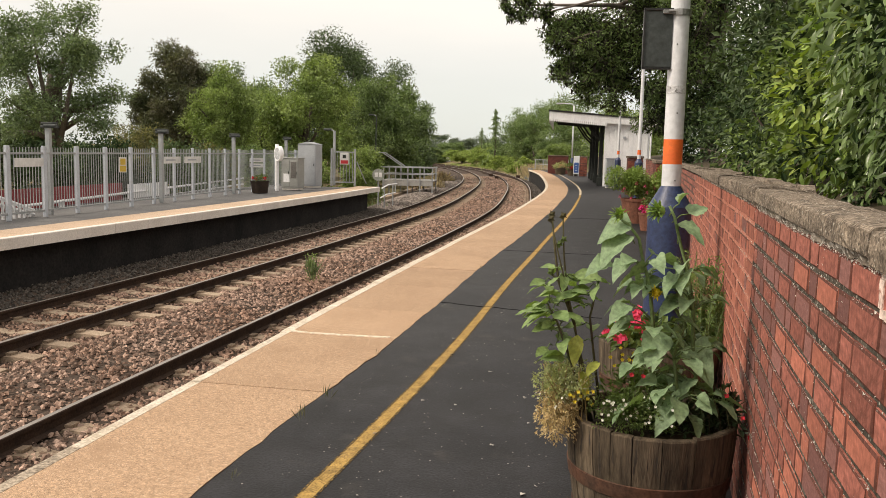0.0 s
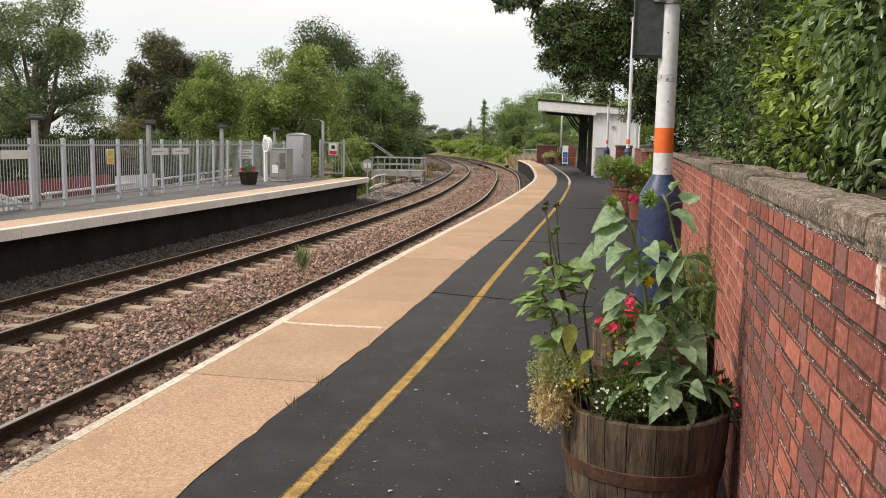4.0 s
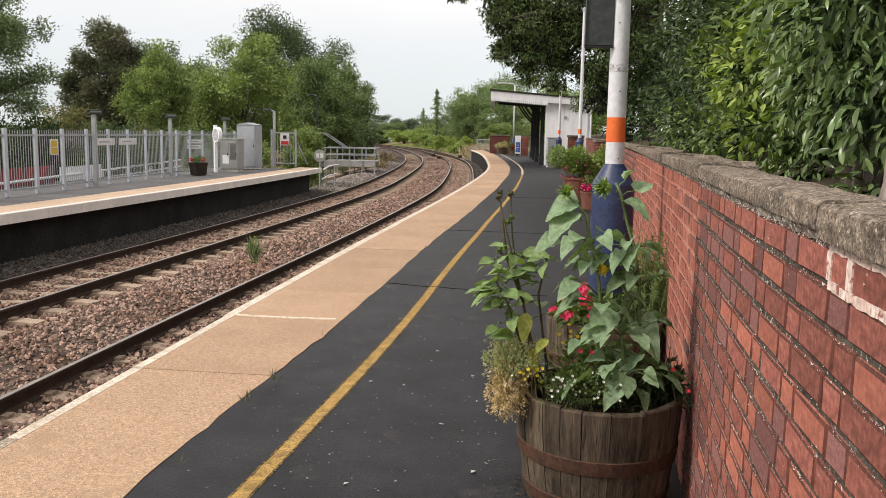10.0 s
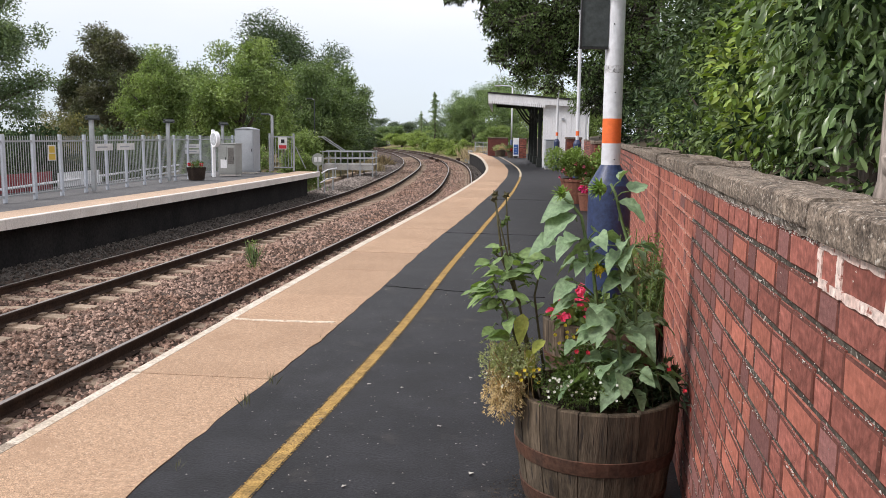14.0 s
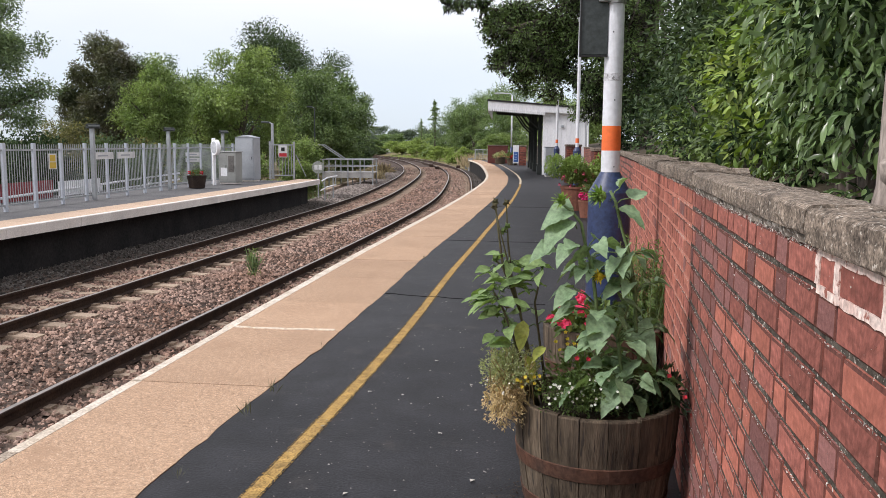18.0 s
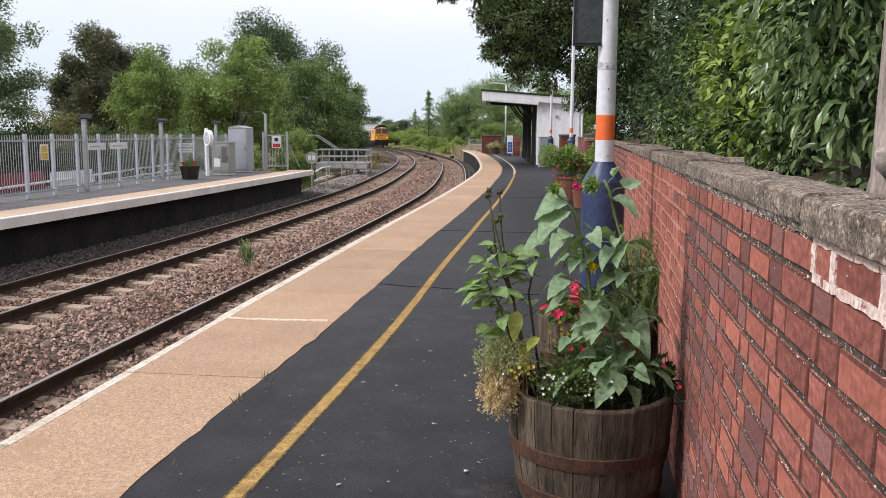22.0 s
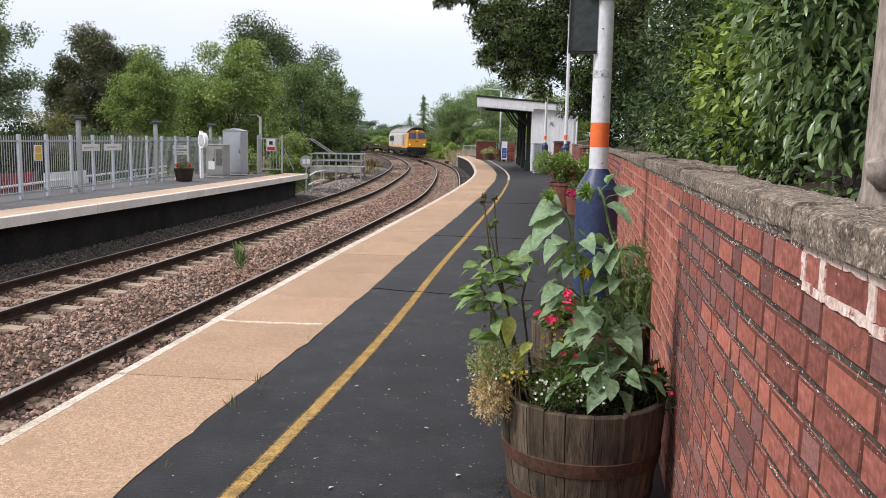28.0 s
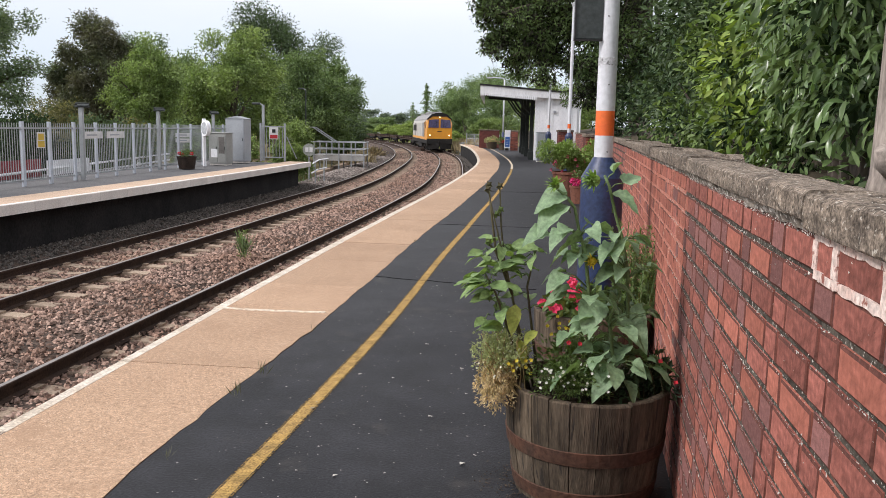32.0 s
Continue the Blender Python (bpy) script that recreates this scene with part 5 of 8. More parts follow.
def cabinet(name, label, m, w, d, h, material, doors=1, roof=False, notice=False, group=""):
    t = thing(name, label, "cabinet", m, group=group)
    bm = BM()
    box(bm, -w / 2, -d / 2, 0.06, w / 2, d / 2, h, 0.012)
    body = part("body", bm, material, t)
    bm = BM()
    box(bm, -w / 2 + 0.03, -d / 2 + 0.03, 0, w / 2 - 0.03, d / 2 - 0.03, 0.06)
    part("plinth", bm, CONC, t)
    for k in range(doors):
        x0, x1 = -w / 2 + 0.03 + k * (w - 0.06) / doors, -w / 2 + 0.03 + (k + 1) * (w - 0.06) / doors
        bm = BM()
        box(bm, x0 + 0.008, -d / 2 - 0.012, 0.12, x1 - 0.008, -d / 2 + 0.002, h - 0.06, 0.003)
        dr = part("door", bm, material, t)
        bm = BM()
        box(bm, x1 - 0.05, -d / 2 - 0.03, h * 0.5, x1 - 0.03, -d / 2 - 0.012, h * 0.5 + 0.1, 0.003)
        part("handle", bm, BLACK_PAINT, dr)
    bm = BM()
    if roof:
        v = [bm.verts.new(q) for q in ((-w / 2 - 0.02, -d / 2 - 0.02, h), (w / 2 + 0.02, -d / 2 - 0.02, h), (w / 2 + 0.02, d / 2 + 0.02, h), (-w / 2 - 0.02, d / 2 + 0.02, h), (0, -d / 2 - 0.02, h + 0.09), (0, d / 2 + 0.02, h + 0.09))]
        for q in ((0, 1, 4), (1, 2, 5, 4), (2, 3, 5), (3, 0, 4, 5), (3, 2, 1, 0)):
            bm.faces.new([v[i] for i in q])
    else:
        box(bm, -w / 2 - 0.02, -d / 2 - 0.02, h, w / 2 + 0.02, d / 2 + 0.02, h + 0.035, 0.008)
    part("lid", bm, material, t)
    if notice:
        bm = BM()
        box(bm, -w / 2 + 0.1, -d / 2 - 0.016, 0.28, -w / 2 + 0.34, -d / 2 - 0.012, 0.58)
        part("notice", bm, WHITE_BOARD, t, "white notice plate")
        bm = BM()
        box(bm, 0.05, -d / 2 - 0.018, 0.42, w / 2 - 0.07, -d / 2 - 0.012, h - 0.12)
        part("inset_panel", bm, mat("darker_panel_paint", (0.15, 0.14, 0.13), None, 0.5, 4, 30, 0.05), t, "darker inset panel")
    return t


cabinet("equipment_cabinet", "grey steel equipment cabinet beside the shelter", pose(4.71, 39.6, 0), 0.56, 0.45, 1.35, GREY_CAB, 2)


def poster_board():
    t = thing("poster_board", "blue and white information poster board", "sign", pose(4.62, 59.4, 0))
    bm = BM()
    box(bm, -0.2, 0, 0.15, 0.2, 0.05, 1.4, 0.01)
    part("board", bm, WHITE_BOARD, t)
    bm = BM()
    box(bm, -0.16, -0.006, 0.25, 0.16, 0.0, 0.95)
    part("poster", bm, mat("blue_poster", (0.05, 0.14, 0.42), None, 0.5, 3, 20, 0), t)
    for k in range(3):
        bm = BM()
        box(bm, -0.10, -0.012, 0.4 + k * 0.17, 0.06, -0.006, 0.42 + k * 0.17)
        part("text_bar", bm, WHITE_BOARD, t)
    for x in (-0.18, 0.18):
        bm = BM()
        box(bm, x - 0.02, 0.01, 0, x + 0.02, 0.04, 1.45)
        part("leg", bm, GREY_CAB, t)


poster_board()


def tub_with_bush(label, m, r, h, bush_r, bush_h, leaf_mtl, flower_mtl, seed, n=1600, nf=26, leaf=0.06, pot=TERRA, droop=0.2, fl=0.05):
    t = thing("flower_tub", label, "planter", m, group="flower tubs")
    bm = BM()
    lathe(bm, [(0, 0), (r * 0.82, 0), (r, h * 0.9), (r * 1.05, h * 0.9), (r * 1.05, h), (r * 0.92, h), (r * 0.9, h - 0.05), (0, h - 0.04)], 22)
    part("tub", bm, pot, t)
    rng = np.random.default_rng(seed)
    bl = [(rng.normal(0, bush_r * 0.45), rng.normal(0, bush_r * 0.4), h + bush_h * rng.uniform(0.15, 0.75), bush_r * 0.5, bush_r * 0.5, bush_h * 0.34) for _ in range(9)]
    p, o = blob_points(bl, n, rng, 0.6)
    link("foliage", leaves("foliage", p, o, leaf, rng, droop=droop, aspect=0.6), leaf_mtl, t)
    for k in range(nf):
        a = rng.uniform(3.2, 6.2)
        q = rng.uniform(0.6, 0.95) * bush_r
        c = Vector((math.cos(a) * q, math.sin(a) * q, h + bush_h * rng.uniform(0.0, 0.5)))
        bm = BM()
        for i in range(5):
            v = Vector((math.cos(i * 1.256), -0.5, math.sin(i * 1.256)))
            blade(bm, c, v, fl, fl * 0.9, n=2, droop=0.05)
        part("flower", bm, flower_mtl, t)
    return t


BUSHLEAF = blade_mat("tub_leaf", (0.25, 0.34, 0.085), (0.16, 0.25, 0.06))
tub_with_bush("terracotta tub with a bushy plant and pink flowers by the wall", pose(2.92, 19.4, 0), 0.36, 0.55, 0.54, 0.78, BUSHLEAF, mat("faded_pink_petal", (0.72, 0.12, 0.22), None, 0.7, 6, 30, 0), 3, 9000, 13, 0.055)
tub_with_bush("tub of magenta flowers beside the wall", pose(2.90, 17.4, 0), 0.24, 0.36, 0.26, 0.30, TINYLEAF, MAGENTA, 4, 500, 40, 0.05)
tub_with_bush("wooden tub of straw-coloured flowers at the platform end", pose(3.78, 63.8, 0), 0.42, 0.5, 0.55, 0.45, PALELEAF, mat("peach_petal", (0.75, 0.45, 0.25), None, 0.7, 6, 30, 0), 6, 700, 7, 0.08, OAK, fl=0.09)
tub_with_bush("dark wooden tub with red flowers at the platform end", pose(4.5, 61.0, 0), 0.4, 0.5, 0.45, 0.4, TINYLEAF, REDP, 7, 600, 16, 0.10, OAK, fl=0.10)

# ---- opposite platform ----
def fx(y):
    return -8.74 - (27.6 - y) * 0.065


GALV_POST = mat("pale_galvanised_post", (0.56, 0.60, 0.66), (0.47, 0.51, 0.56), 0.55, 4, 40, 0.1, metal=0.2, fine_mix=0.1)


def behind_fence():
    """Low handrail, red and white boards and shade-dark shrubs that show between the bars."""
    red = mat("red_painted_board", (0.27, 0.042, 0.046), (0.20, 0.036, 0.04), 0.7, 2, 20, 0.1)
    for name, lab, mt, y0, y1, z1 in (("red_hoarding", "dull red board hoarding behind the fence", red, 15.5, 22.6, 0.44), ("white_hoarding", "white board hoarding behind the fence", WHITE_BOARD, 22.9, 25.3, 0.38)):
        t = thing(name, lab, "hoarding")
        n = int((y1 - y0) / 0.6)
        for k in range(n):
            a = y0 + (y1 - y0) * k / n
            b = y0 + (y1 - y0) * (k + 1) / n - 0.03
            bm = BM()
            d = 1.6 + 0.02 * (k % 2)
            v = [bm.verts.new((fx(y) - d - e, y, z)) for e in (0, 0.04) for y, z in ((a, -1.0), (b, -1.0), (b, z1), (a, z1))]
            for q in ((0, 1, 2, 3), (7, 6, 5, 4), (0, 4, 5, 1), (1, 5, 6, 2), (2, 6, 7, 3), (3, 7, 4, 0)):
                bm.faces.new([v[i] for i in q])
            part("board", bm, mt, t)
    rng = np.random.default_rng(91)
    # shrubs whose shade is given by the near-black leaf colour
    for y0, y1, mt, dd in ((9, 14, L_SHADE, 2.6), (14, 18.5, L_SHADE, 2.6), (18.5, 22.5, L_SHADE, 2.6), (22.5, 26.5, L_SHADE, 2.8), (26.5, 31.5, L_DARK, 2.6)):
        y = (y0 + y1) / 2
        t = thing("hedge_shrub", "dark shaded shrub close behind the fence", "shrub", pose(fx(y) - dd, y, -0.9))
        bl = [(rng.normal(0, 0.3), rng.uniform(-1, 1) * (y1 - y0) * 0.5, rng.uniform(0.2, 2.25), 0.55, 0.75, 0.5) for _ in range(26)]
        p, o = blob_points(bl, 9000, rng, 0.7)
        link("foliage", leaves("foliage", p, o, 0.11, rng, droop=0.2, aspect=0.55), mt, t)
        bm = BM()
        tube(bm, [(0, 0, -0.2), (0.05, 0, 0.7), (0.0, 0.1, 1.4)], [0.05, 0.035, 0.01], 6)
        part("trunk", bm, BARK, t)


def fence():
    t = thing("palisade_fence", "galvanised steel bar fence along the opposite platform", "fence")
    bm = BM()
    box(bm, -0.05, -0.03, -0.02, 0.05, 0.03, 1.43, 0.004)
    post_me = bpy.data.meshes.new("post")
    bm.to_mesh(post_me)
    bm.free()
    bm = BM()
    box(bm, -0.0055, -0.0055, 0.10, 0.0055, 0.0055, 1.40)
    pale_me = bpy.data.meshes.new("bar")
    bm.to_mesh(pale_me)
    bm.free()
    y, step = 5.0, 1.155
    n = 0
    h = math.atan(0.065)
    R = Matrix.Rotation(math.pi / 2 - h, 4, "Z")
    while y < 33.6:
        link("post", post_me, GALV_POST, t, m=Matrix.Translation((fx(y), y, 0)) @ R)
        ye = min(y + step, 33.6)
        for z in (0.12, 1.28):
            bm = BM()
            a, b = Vector((fx(y), y, z)), Vector((fx(ye), ye, z))
            d = (b - a).normalized()
            s = Vector((d.y, -d.x, 0)) * 0.02
            v = [bm.verts.new(p + q + Vector((0, 0, w))) for p in (a, b) for q, w in ((s, -0.02), (-s, -0.02), (-s, 0.02), (s, 0.02))]
            for q in ((0, 4, 5, 1), (1, 5, 6, 2), (2, 6, 7, 3), (3, 7, 4, 0)):
                bm.faces.new([v[i] for i in q])
            part("rail", bm, GALV, t)
        for k in range(1, 12):
            if n < 298:
                yy = y + (ye - y) * k / 12
                link("bar", pale_me, GALV, t, m=Matrix.Translation((fx(yy), yy, 0)) @ R)
                n += 1
        y += step
    return t


fence()


def far_lamp(x, y, h, label, arm=False, w=0.05):
    t = thing("platform_lamp", label, "lamp post", pose(x, y, 0), group="lamps on the opposite platform")
    bm = BM()
    box(bm, -w, -w, -0.9 if y > 40 else 0, w, w, h, 0.008)
    part("column", bm, GALV if w > 0.04 else DARKGREY, t)
    bm = BM()
    if arm:
        tube(bm, [(0, 0, h - 0.03), (-0.12, 0, h + 0.03), (-0.25, 0, h + 0.05)], 0.03, 8)
        part("arm", bm, GALV, t)
        bm = BM()
        box(bm, -0.45, -0.08, h, -0.12, 0.08, h + 0.09, 0.025)
    else:
        box(bm, -0.11, -0.11, h - 0.01, 0.17, 0.11, h + 0.06, 0.02)
        part("cover", bm, BLACK_PAINT, t, "dark lamp cover")
        bm = BM()
        box(bm, -0.05, -0.125, h - 0.04, 0.24, -0.05, h + 0.02, 0.015)
        part("tube_cover", bm, DARKGREY, t, "dark tube housing")
        bm = BM()
        box(bm, -0.12, -0.10, h - 0.06, 0.18, 0.10, h - 0.012, 0.008)
    part("lantern", bm, DARKGREY, t)


far_lamp(-9.05, 21.4, 1.86, "low galvanised lamp standing at the fence")
far_lamp(-9.55, 16.9, 1.86, "low galvanised lamp standing at the fence")
far_lamp(-8.75, 26.3, 1.86, "low galvanised lamp standing at the fence")
far_lamp(-8.45, 31.5, 1.86, "low galvanised lamp standing at the fence")
far_lamp(-7.25, 34.6, 2.25, "galvanised lamp with a short arm by the gate", True)
cabinet("ticket_machine", "grey steel cabinet with white notice on the opposite platform", pose(-7.85, 30.2, 0, 0, 0, -12), 0.68, 0.5, 1.12, mat("greenish_grey_paint", (0.32, 0.33, 0.31), (0.26, 0.265, 0.25), 0.6, 2, 30, 0.1, fine_mix=0.1), 2, notice=True)
far_lamp(-7.9, 49.5, 3.5, "tall thin lamp standing beside the walkway", True, 0.03)
cabinet("relay_cabinet", "tall grey cabinet with a pitched lid on the opposite platform", pose(-7.72, 32.3, 0, 0, 0, -12), 0.76, 0.6, 1.66, GREY_CAB, 1, roof=True)
mp = thing("round_mirror", "round white disc with pale grey face on a white post", "mirror", pose(-8.05, 28.95, 0, 0, 0, -50))
bm = BM()
box(bm, -0.14, -0.05, 0, -0.04, 0.05, 1.62, 0.01)
part("post", bm, WHITE_BOARD, mp)
bm = BM()
tube(bm, [(0.08, -0.07, 1.3), (0.08, 0.06, 1.3)], [0.26, 0.26], 24)
part("disc", bm, WHITE_BOARD, mp)
bm = BM()
tube(bm, [(0.08, -0.085, 1.3), (0.08, -0.07, 1.3)], [0.20, 0.21], 24)
part("face", bm, mat("pale_mirror_back", (0.50, 0.52, 0.54), None, 0.35, 3, 20, 0), mp)
tub_with_bush("dark wooden tub with red flowers on the opposite platform", pose(-8.2, 27.3, 0), 0.30, 0.40, 0.26, 0.20, TINYLEAF, REDP, 9, 400, 5, 0.05, mat("dark_stained_tub", (0.05, 0.034, 0.026), (0.03, 0.022, 0.018), 0.8, 5, 40, 0.3), fl=0.07)


def plate(name, label, x, y, z0, w, h, rz, material, extra=(), category="sign"):
    t = thing(name, label, category, pose(x, y, z0, 0, 0, rz))
    bm = BM()
    box(bm, -w / 2, -0.008, 0, w / 2, 0.008, h, 0.002)
    part("plate", bm, material, t)
    for nm, mt, x0, a, x1, b in extra:
        bm = BM()
        box(bm, x0, -0.014, a, x1, -0.009, b)
        part(nm, bm, mt, t)
    return t


SIGN_Y = mat("yellow_sign", (0.72, 0.50, 0.08), None, 0.5, 4, 30, 0, fine_mix=0.08)
SIGN_R = mat("red_sign", (0.55, 0.03, 0.04), None, 0.5, 4, 30, 0, fine_mix=0.08)
SIGN_W = mat("white_sign", (0.75, 0.75, 0.74), None, 0.5, 4, 30, 0, fine_mix=0.08)
fr = 86.0
plate("warning_sign", "yellow and white warning sign on the fence", fx(19.55) + 0.05, 19.55, 0.83, 0.17, 0.36, 40, SIGN_W, [("symbol", SIGN_Y, -0.06, 0.18, 0.06, 0.33), ("text_panel", SIGN_Y, -0.07, 0.02, 0.07, 0.16)])
for yy in (21.95, 23.25):
    plate("fence_sign", "long white lettered sign along the fence", fx(yy) + 0.11, yy, 1.02, 1.04, 0.18, fr, SIGN_W, [("text_bar", GREY_CAB, -0.35, 0.07, 0.2, 0.11)])
plate("fence_sign", "white blank sign along the fence", fx(15.9) + 0.11, 15.9, 1.02, 0.9, 0.17, fr, SIGN_W)
for z in (1.0, 0.82):
    plate("direction_sign", "small white two-line sign between posts", fx(28.2) + 0.11, 28.2, z, 0.46, 0.13, 30, SIGN_W, [("text_bar", GREY_CAB, -0.16, 0.045, 0.14, 0.085)])
plate("no_entry_sign", "white notice with red lower panel on the gate", -6.80, 34.45, 0.88, 0.36, 0.48, 8, SIGN_W, [("red_panel", SIGN_R, -0.15, 0.03, 0.15, 0.17), ("symbol", BLACK_PAINT, -0.07, 0.26, 0.07, 0.4)])


def gate():
    t = thing("steel_gate", "galvanised bar gate at the platform end", "gate", pose(-6.85, 34.5, 0, 0, 0, 8))
    for x in (-0.48, 0.48):
        bm = BM()
        box(bm, x - 0.04, -0.04, -0.02, x + 0.04, 0.04, 1.52, 0.006)
        part("post", bm, GALV, t)
    for z in (0.12, 1.36):
        bm = BM()
        box(bm, -0.44, -0.02, z, 0.44, 0.02, z + 0.05)
        part("rail", bm, GALV, t)
    for k in range(7):
        bm = BM()
        tube(bm, [(-0.38 + k * 0.127, 0, 0.15), (-0.38 + k * 0.127, 0, 1.38)], 0.012, 6)
        part("bar", bm, GALV, t)
    bm = BM()
    tube(bm, [(0.55, 0, 1.0), (0.95, 0.1, 0.1)], 0.02, 6)
    part("stay", bm, GALV, t)


gate()

# boarded walkway with handrails beyond the platform end
def walkway():
    t = thing("boarded_walkway", "grey boarded walkway with white handrails beside the track", "walkway", pose(-5.95, 50.5, 0, 0, 0, 0))
    TIMBER = mat("grey_timber", (0.46, 0.45, 0.43), (0.36, 0.35, 0.335), 0.85, 2, 30, 0.3, vary=0.1)
    for k in range(16):
        bm = BM()
        box(bm, -1.5 + k * 0.19, -1.2, -0.28, -1.5 + k * 0.19 + 0.175, 1.2, -0.22)
        part("board", bm, TIMBER, t)
    bm = BM()
    box(bm, -1.5, -1.2, -0.55, 1.5, -1.14, -0.28)
    part("side_beam", bm, TIMBER, t)
    for x in (-1.45, -0.72, 0.0, 0.72, 1.45):
        for y in (-1.22, 1.22):
            bm = BM()
            box(bm, x - 0.035, y - 0.035, -1.3, x + 0.035, y + 0.035, 0.55)
            part("post", bm, GALV, t)
    for y in (-1.22, 1.22):
        for z in (0.52, 0.12):
            bm = BM()
            tube(bm, [(-1.6, y - 0.05, z), (1.55, y - 0.05, z)], 0.032, 6)
            part("handrail", bm, GALV, t)
    for y in (-0.6, 0.6):
        bm = BM()
        tube(bm, [(-2.4, y, 1.35), (-1.6, y, 1.35), (-0.3, y, 0.5)], 0.035, 6)
        part("stair_rail", bm, GALV, t)
        bm = BM()
        tube(bm, [(-2.4, y, 1.35), (-2.4, y, -1.2)], 0.035, 6)
        part("post", bm, GALV, t)
    return t


walkway()
ss = thing("speed_board", "round grey board with worn markings beside the track", "sign", pose(-5.72, 36.7, -1.1))
bm = BM()
tube(bm, [(0, 0, -0.1), (0, 0, 1.45)], 0.03, 8)
part("post", bm, GALV, ss)
bm = BM()
tube(bm, [(0, -0.04, 1.52), (0, -0.02, 1.52)], 0.27, 24)
part("disc", bm, mat("grey_disc", (0.30, 0.32, 0.28), None, 0.6, 4, 30, 0), ss)
for x0, x1 in ((-0.16, -0.02), (0.02, 0.16)):
    bm = BM()
    box(bm, x0, -0.05, 1.42, x1, -0.042, 1.62)
    part("marking", bm, SIGN_W, ss)
er = thing("end_railing", "white tubular railing sloping down from the platform end", "railing", pose(0, 0, 0))
for d, z in ((FAR_E + 0.0, -0.02), (FAR_E - 0.05, -0.42)):
    bm = BM()
    tube(bm, [off(34.3, d, z - 0.05), off(35.4, d, z + 0.04), off(36.9, d + 0.1, z + 0.06)], 0.03, 6)
    part("rail", bm, WHITE_BOARD, er)
for y in (35.0, 36.8):
    bm = BM()
    tube(bm, [off(y, FAR_E - 0.05, -1.25), off(y, FAR_E - 0.05, 0.02)], 0.03, 6)
    part("post", bm, GALV, er)

# ---- foliage ----
L_MID = leaf_mat("leaf_mid_green", (0.180, 0.248, 0.100), (0.112, 0.170, 0.070))
L_BRIGHT = leaf_mat("leaf_bright_green", (0.275, 0.355, 0.125), (0.175, 0.250, 0.088))
L_GREY = leaf_mat("leaf_grey_green", (0.186, 0.248, 0.132), (0.109, 0.163, 0.085))
L_DARK = leaf_mat("leaf_dark_green", (0.092, 0.135, 0.064), (0.060, 0.095, 0.044))
L_BROWN = leaf_mat("leaf_copper_brown", (0.125, 0.112, 0.078), (0.100, 0.122, 0.068))
L_OLIVE = leaf_mat("leaf_olive", (0.20, 0.19, 0.08), (0.13, 0.13, 0.055))
L_LAUREL = leaf_mat("leaf_laurel", (0.195, 0.275, 0.105), (0.098, 0.165, 0.06), rough=0.28, translucent=0.18, scale=2.0, gloss=0.45)
L_YELLOW = leaf_mat("leaf_yellow_green", (0.33, 0.40, 0.085), (0.15, 0.25, 0.055), scale=2.0)
# leaf green with deep shade painted into the colour
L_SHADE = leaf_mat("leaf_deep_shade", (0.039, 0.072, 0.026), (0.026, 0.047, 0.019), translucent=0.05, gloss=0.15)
# far leaf colours: distance haze is put in as paler, bluer greens
L_FAR = leaf_mat("leaf_far_hazy_green", (0.215, 0.295, 0.128), (0.132, 0.200, 0.085))
L_HAZE = leaf_mat("leaf_haze_blue_green", (0.150, 0.195, 0.140), (0.110, 0.150, 0.110))
L_LIGHT = leaf_mat("leaf_light_green", (0.30, 0.38, 0.11), (0.21, 0.29, 0.08))
L_STRAW = leaf_mat("dry_grass_straw", (0.46, 0.37, 0.23), (0.37, 0.30, 0.18), translucent=0.1)


def big_leaves(name, pos, out, size, rng, aspect=0.36, droop=0.25, jitter=0.7, bend=0.12):
    """Long oval leaves with a curved midrib and two folded halves."""
    n = len(pos)
    d = unit(unit(out) + rng.normal(0, jitter, (n, 3)) - np.array([0, 0, droop]))
    s = unit(np.cross(d, unit(rng.normal(0, 0.7, (n, 3)) + np.array([0, 0, 1.0]))))
    nn = np.cross(s, d)
    L = (size * rng.uniform(0.6, 1.25, n))[:, None]
    w = L * aspect * 0.5
    mid = [pos + d * L * t - nn * L * bend * t * t * 2 for t in (0, 0.2, 0.5, 0.8, 1.0)]
    rows = [mid[0], mid[1], mid[2], mid[3], mid[4]]
    for sg in (1, -1):
        rows += [mid[k] + sg * s * w * q + nn * w * q * 0.32 for k, q in ((1, 0.68), (2, 1.0), (3, 0.70))]
    v = np.stack(rows, 1).reshape(-1, 3)
    f = np.array([[0, 5, 1], [1, 5, 6], [1, 6, 2], [2, 6, 7], [2, 7, 3], [3, 7, 4], [0, 1, 8], [1, 9, 8], [1, 2, 9], [2, 10, 9], [2, 3, 10], [3, 4, 10]])
    F = (np.arange(n)[:, None, None] * 11 + f[None]).reshape(-1, 3)
    return raw_mesh(name, v, F, True)


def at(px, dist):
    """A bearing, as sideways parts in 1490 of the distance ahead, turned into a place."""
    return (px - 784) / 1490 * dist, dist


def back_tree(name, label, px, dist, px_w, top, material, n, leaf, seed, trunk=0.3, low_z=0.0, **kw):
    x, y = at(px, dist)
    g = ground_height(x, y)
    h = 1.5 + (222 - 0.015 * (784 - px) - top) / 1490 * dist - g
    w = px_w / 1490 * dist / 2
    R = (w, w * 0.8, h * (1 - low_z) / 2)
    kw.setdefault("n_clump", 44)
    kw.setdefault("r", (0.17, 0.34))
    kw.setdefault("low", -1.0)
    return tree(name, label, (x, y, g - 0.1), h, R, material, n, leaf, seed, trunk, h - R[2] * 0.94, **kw)


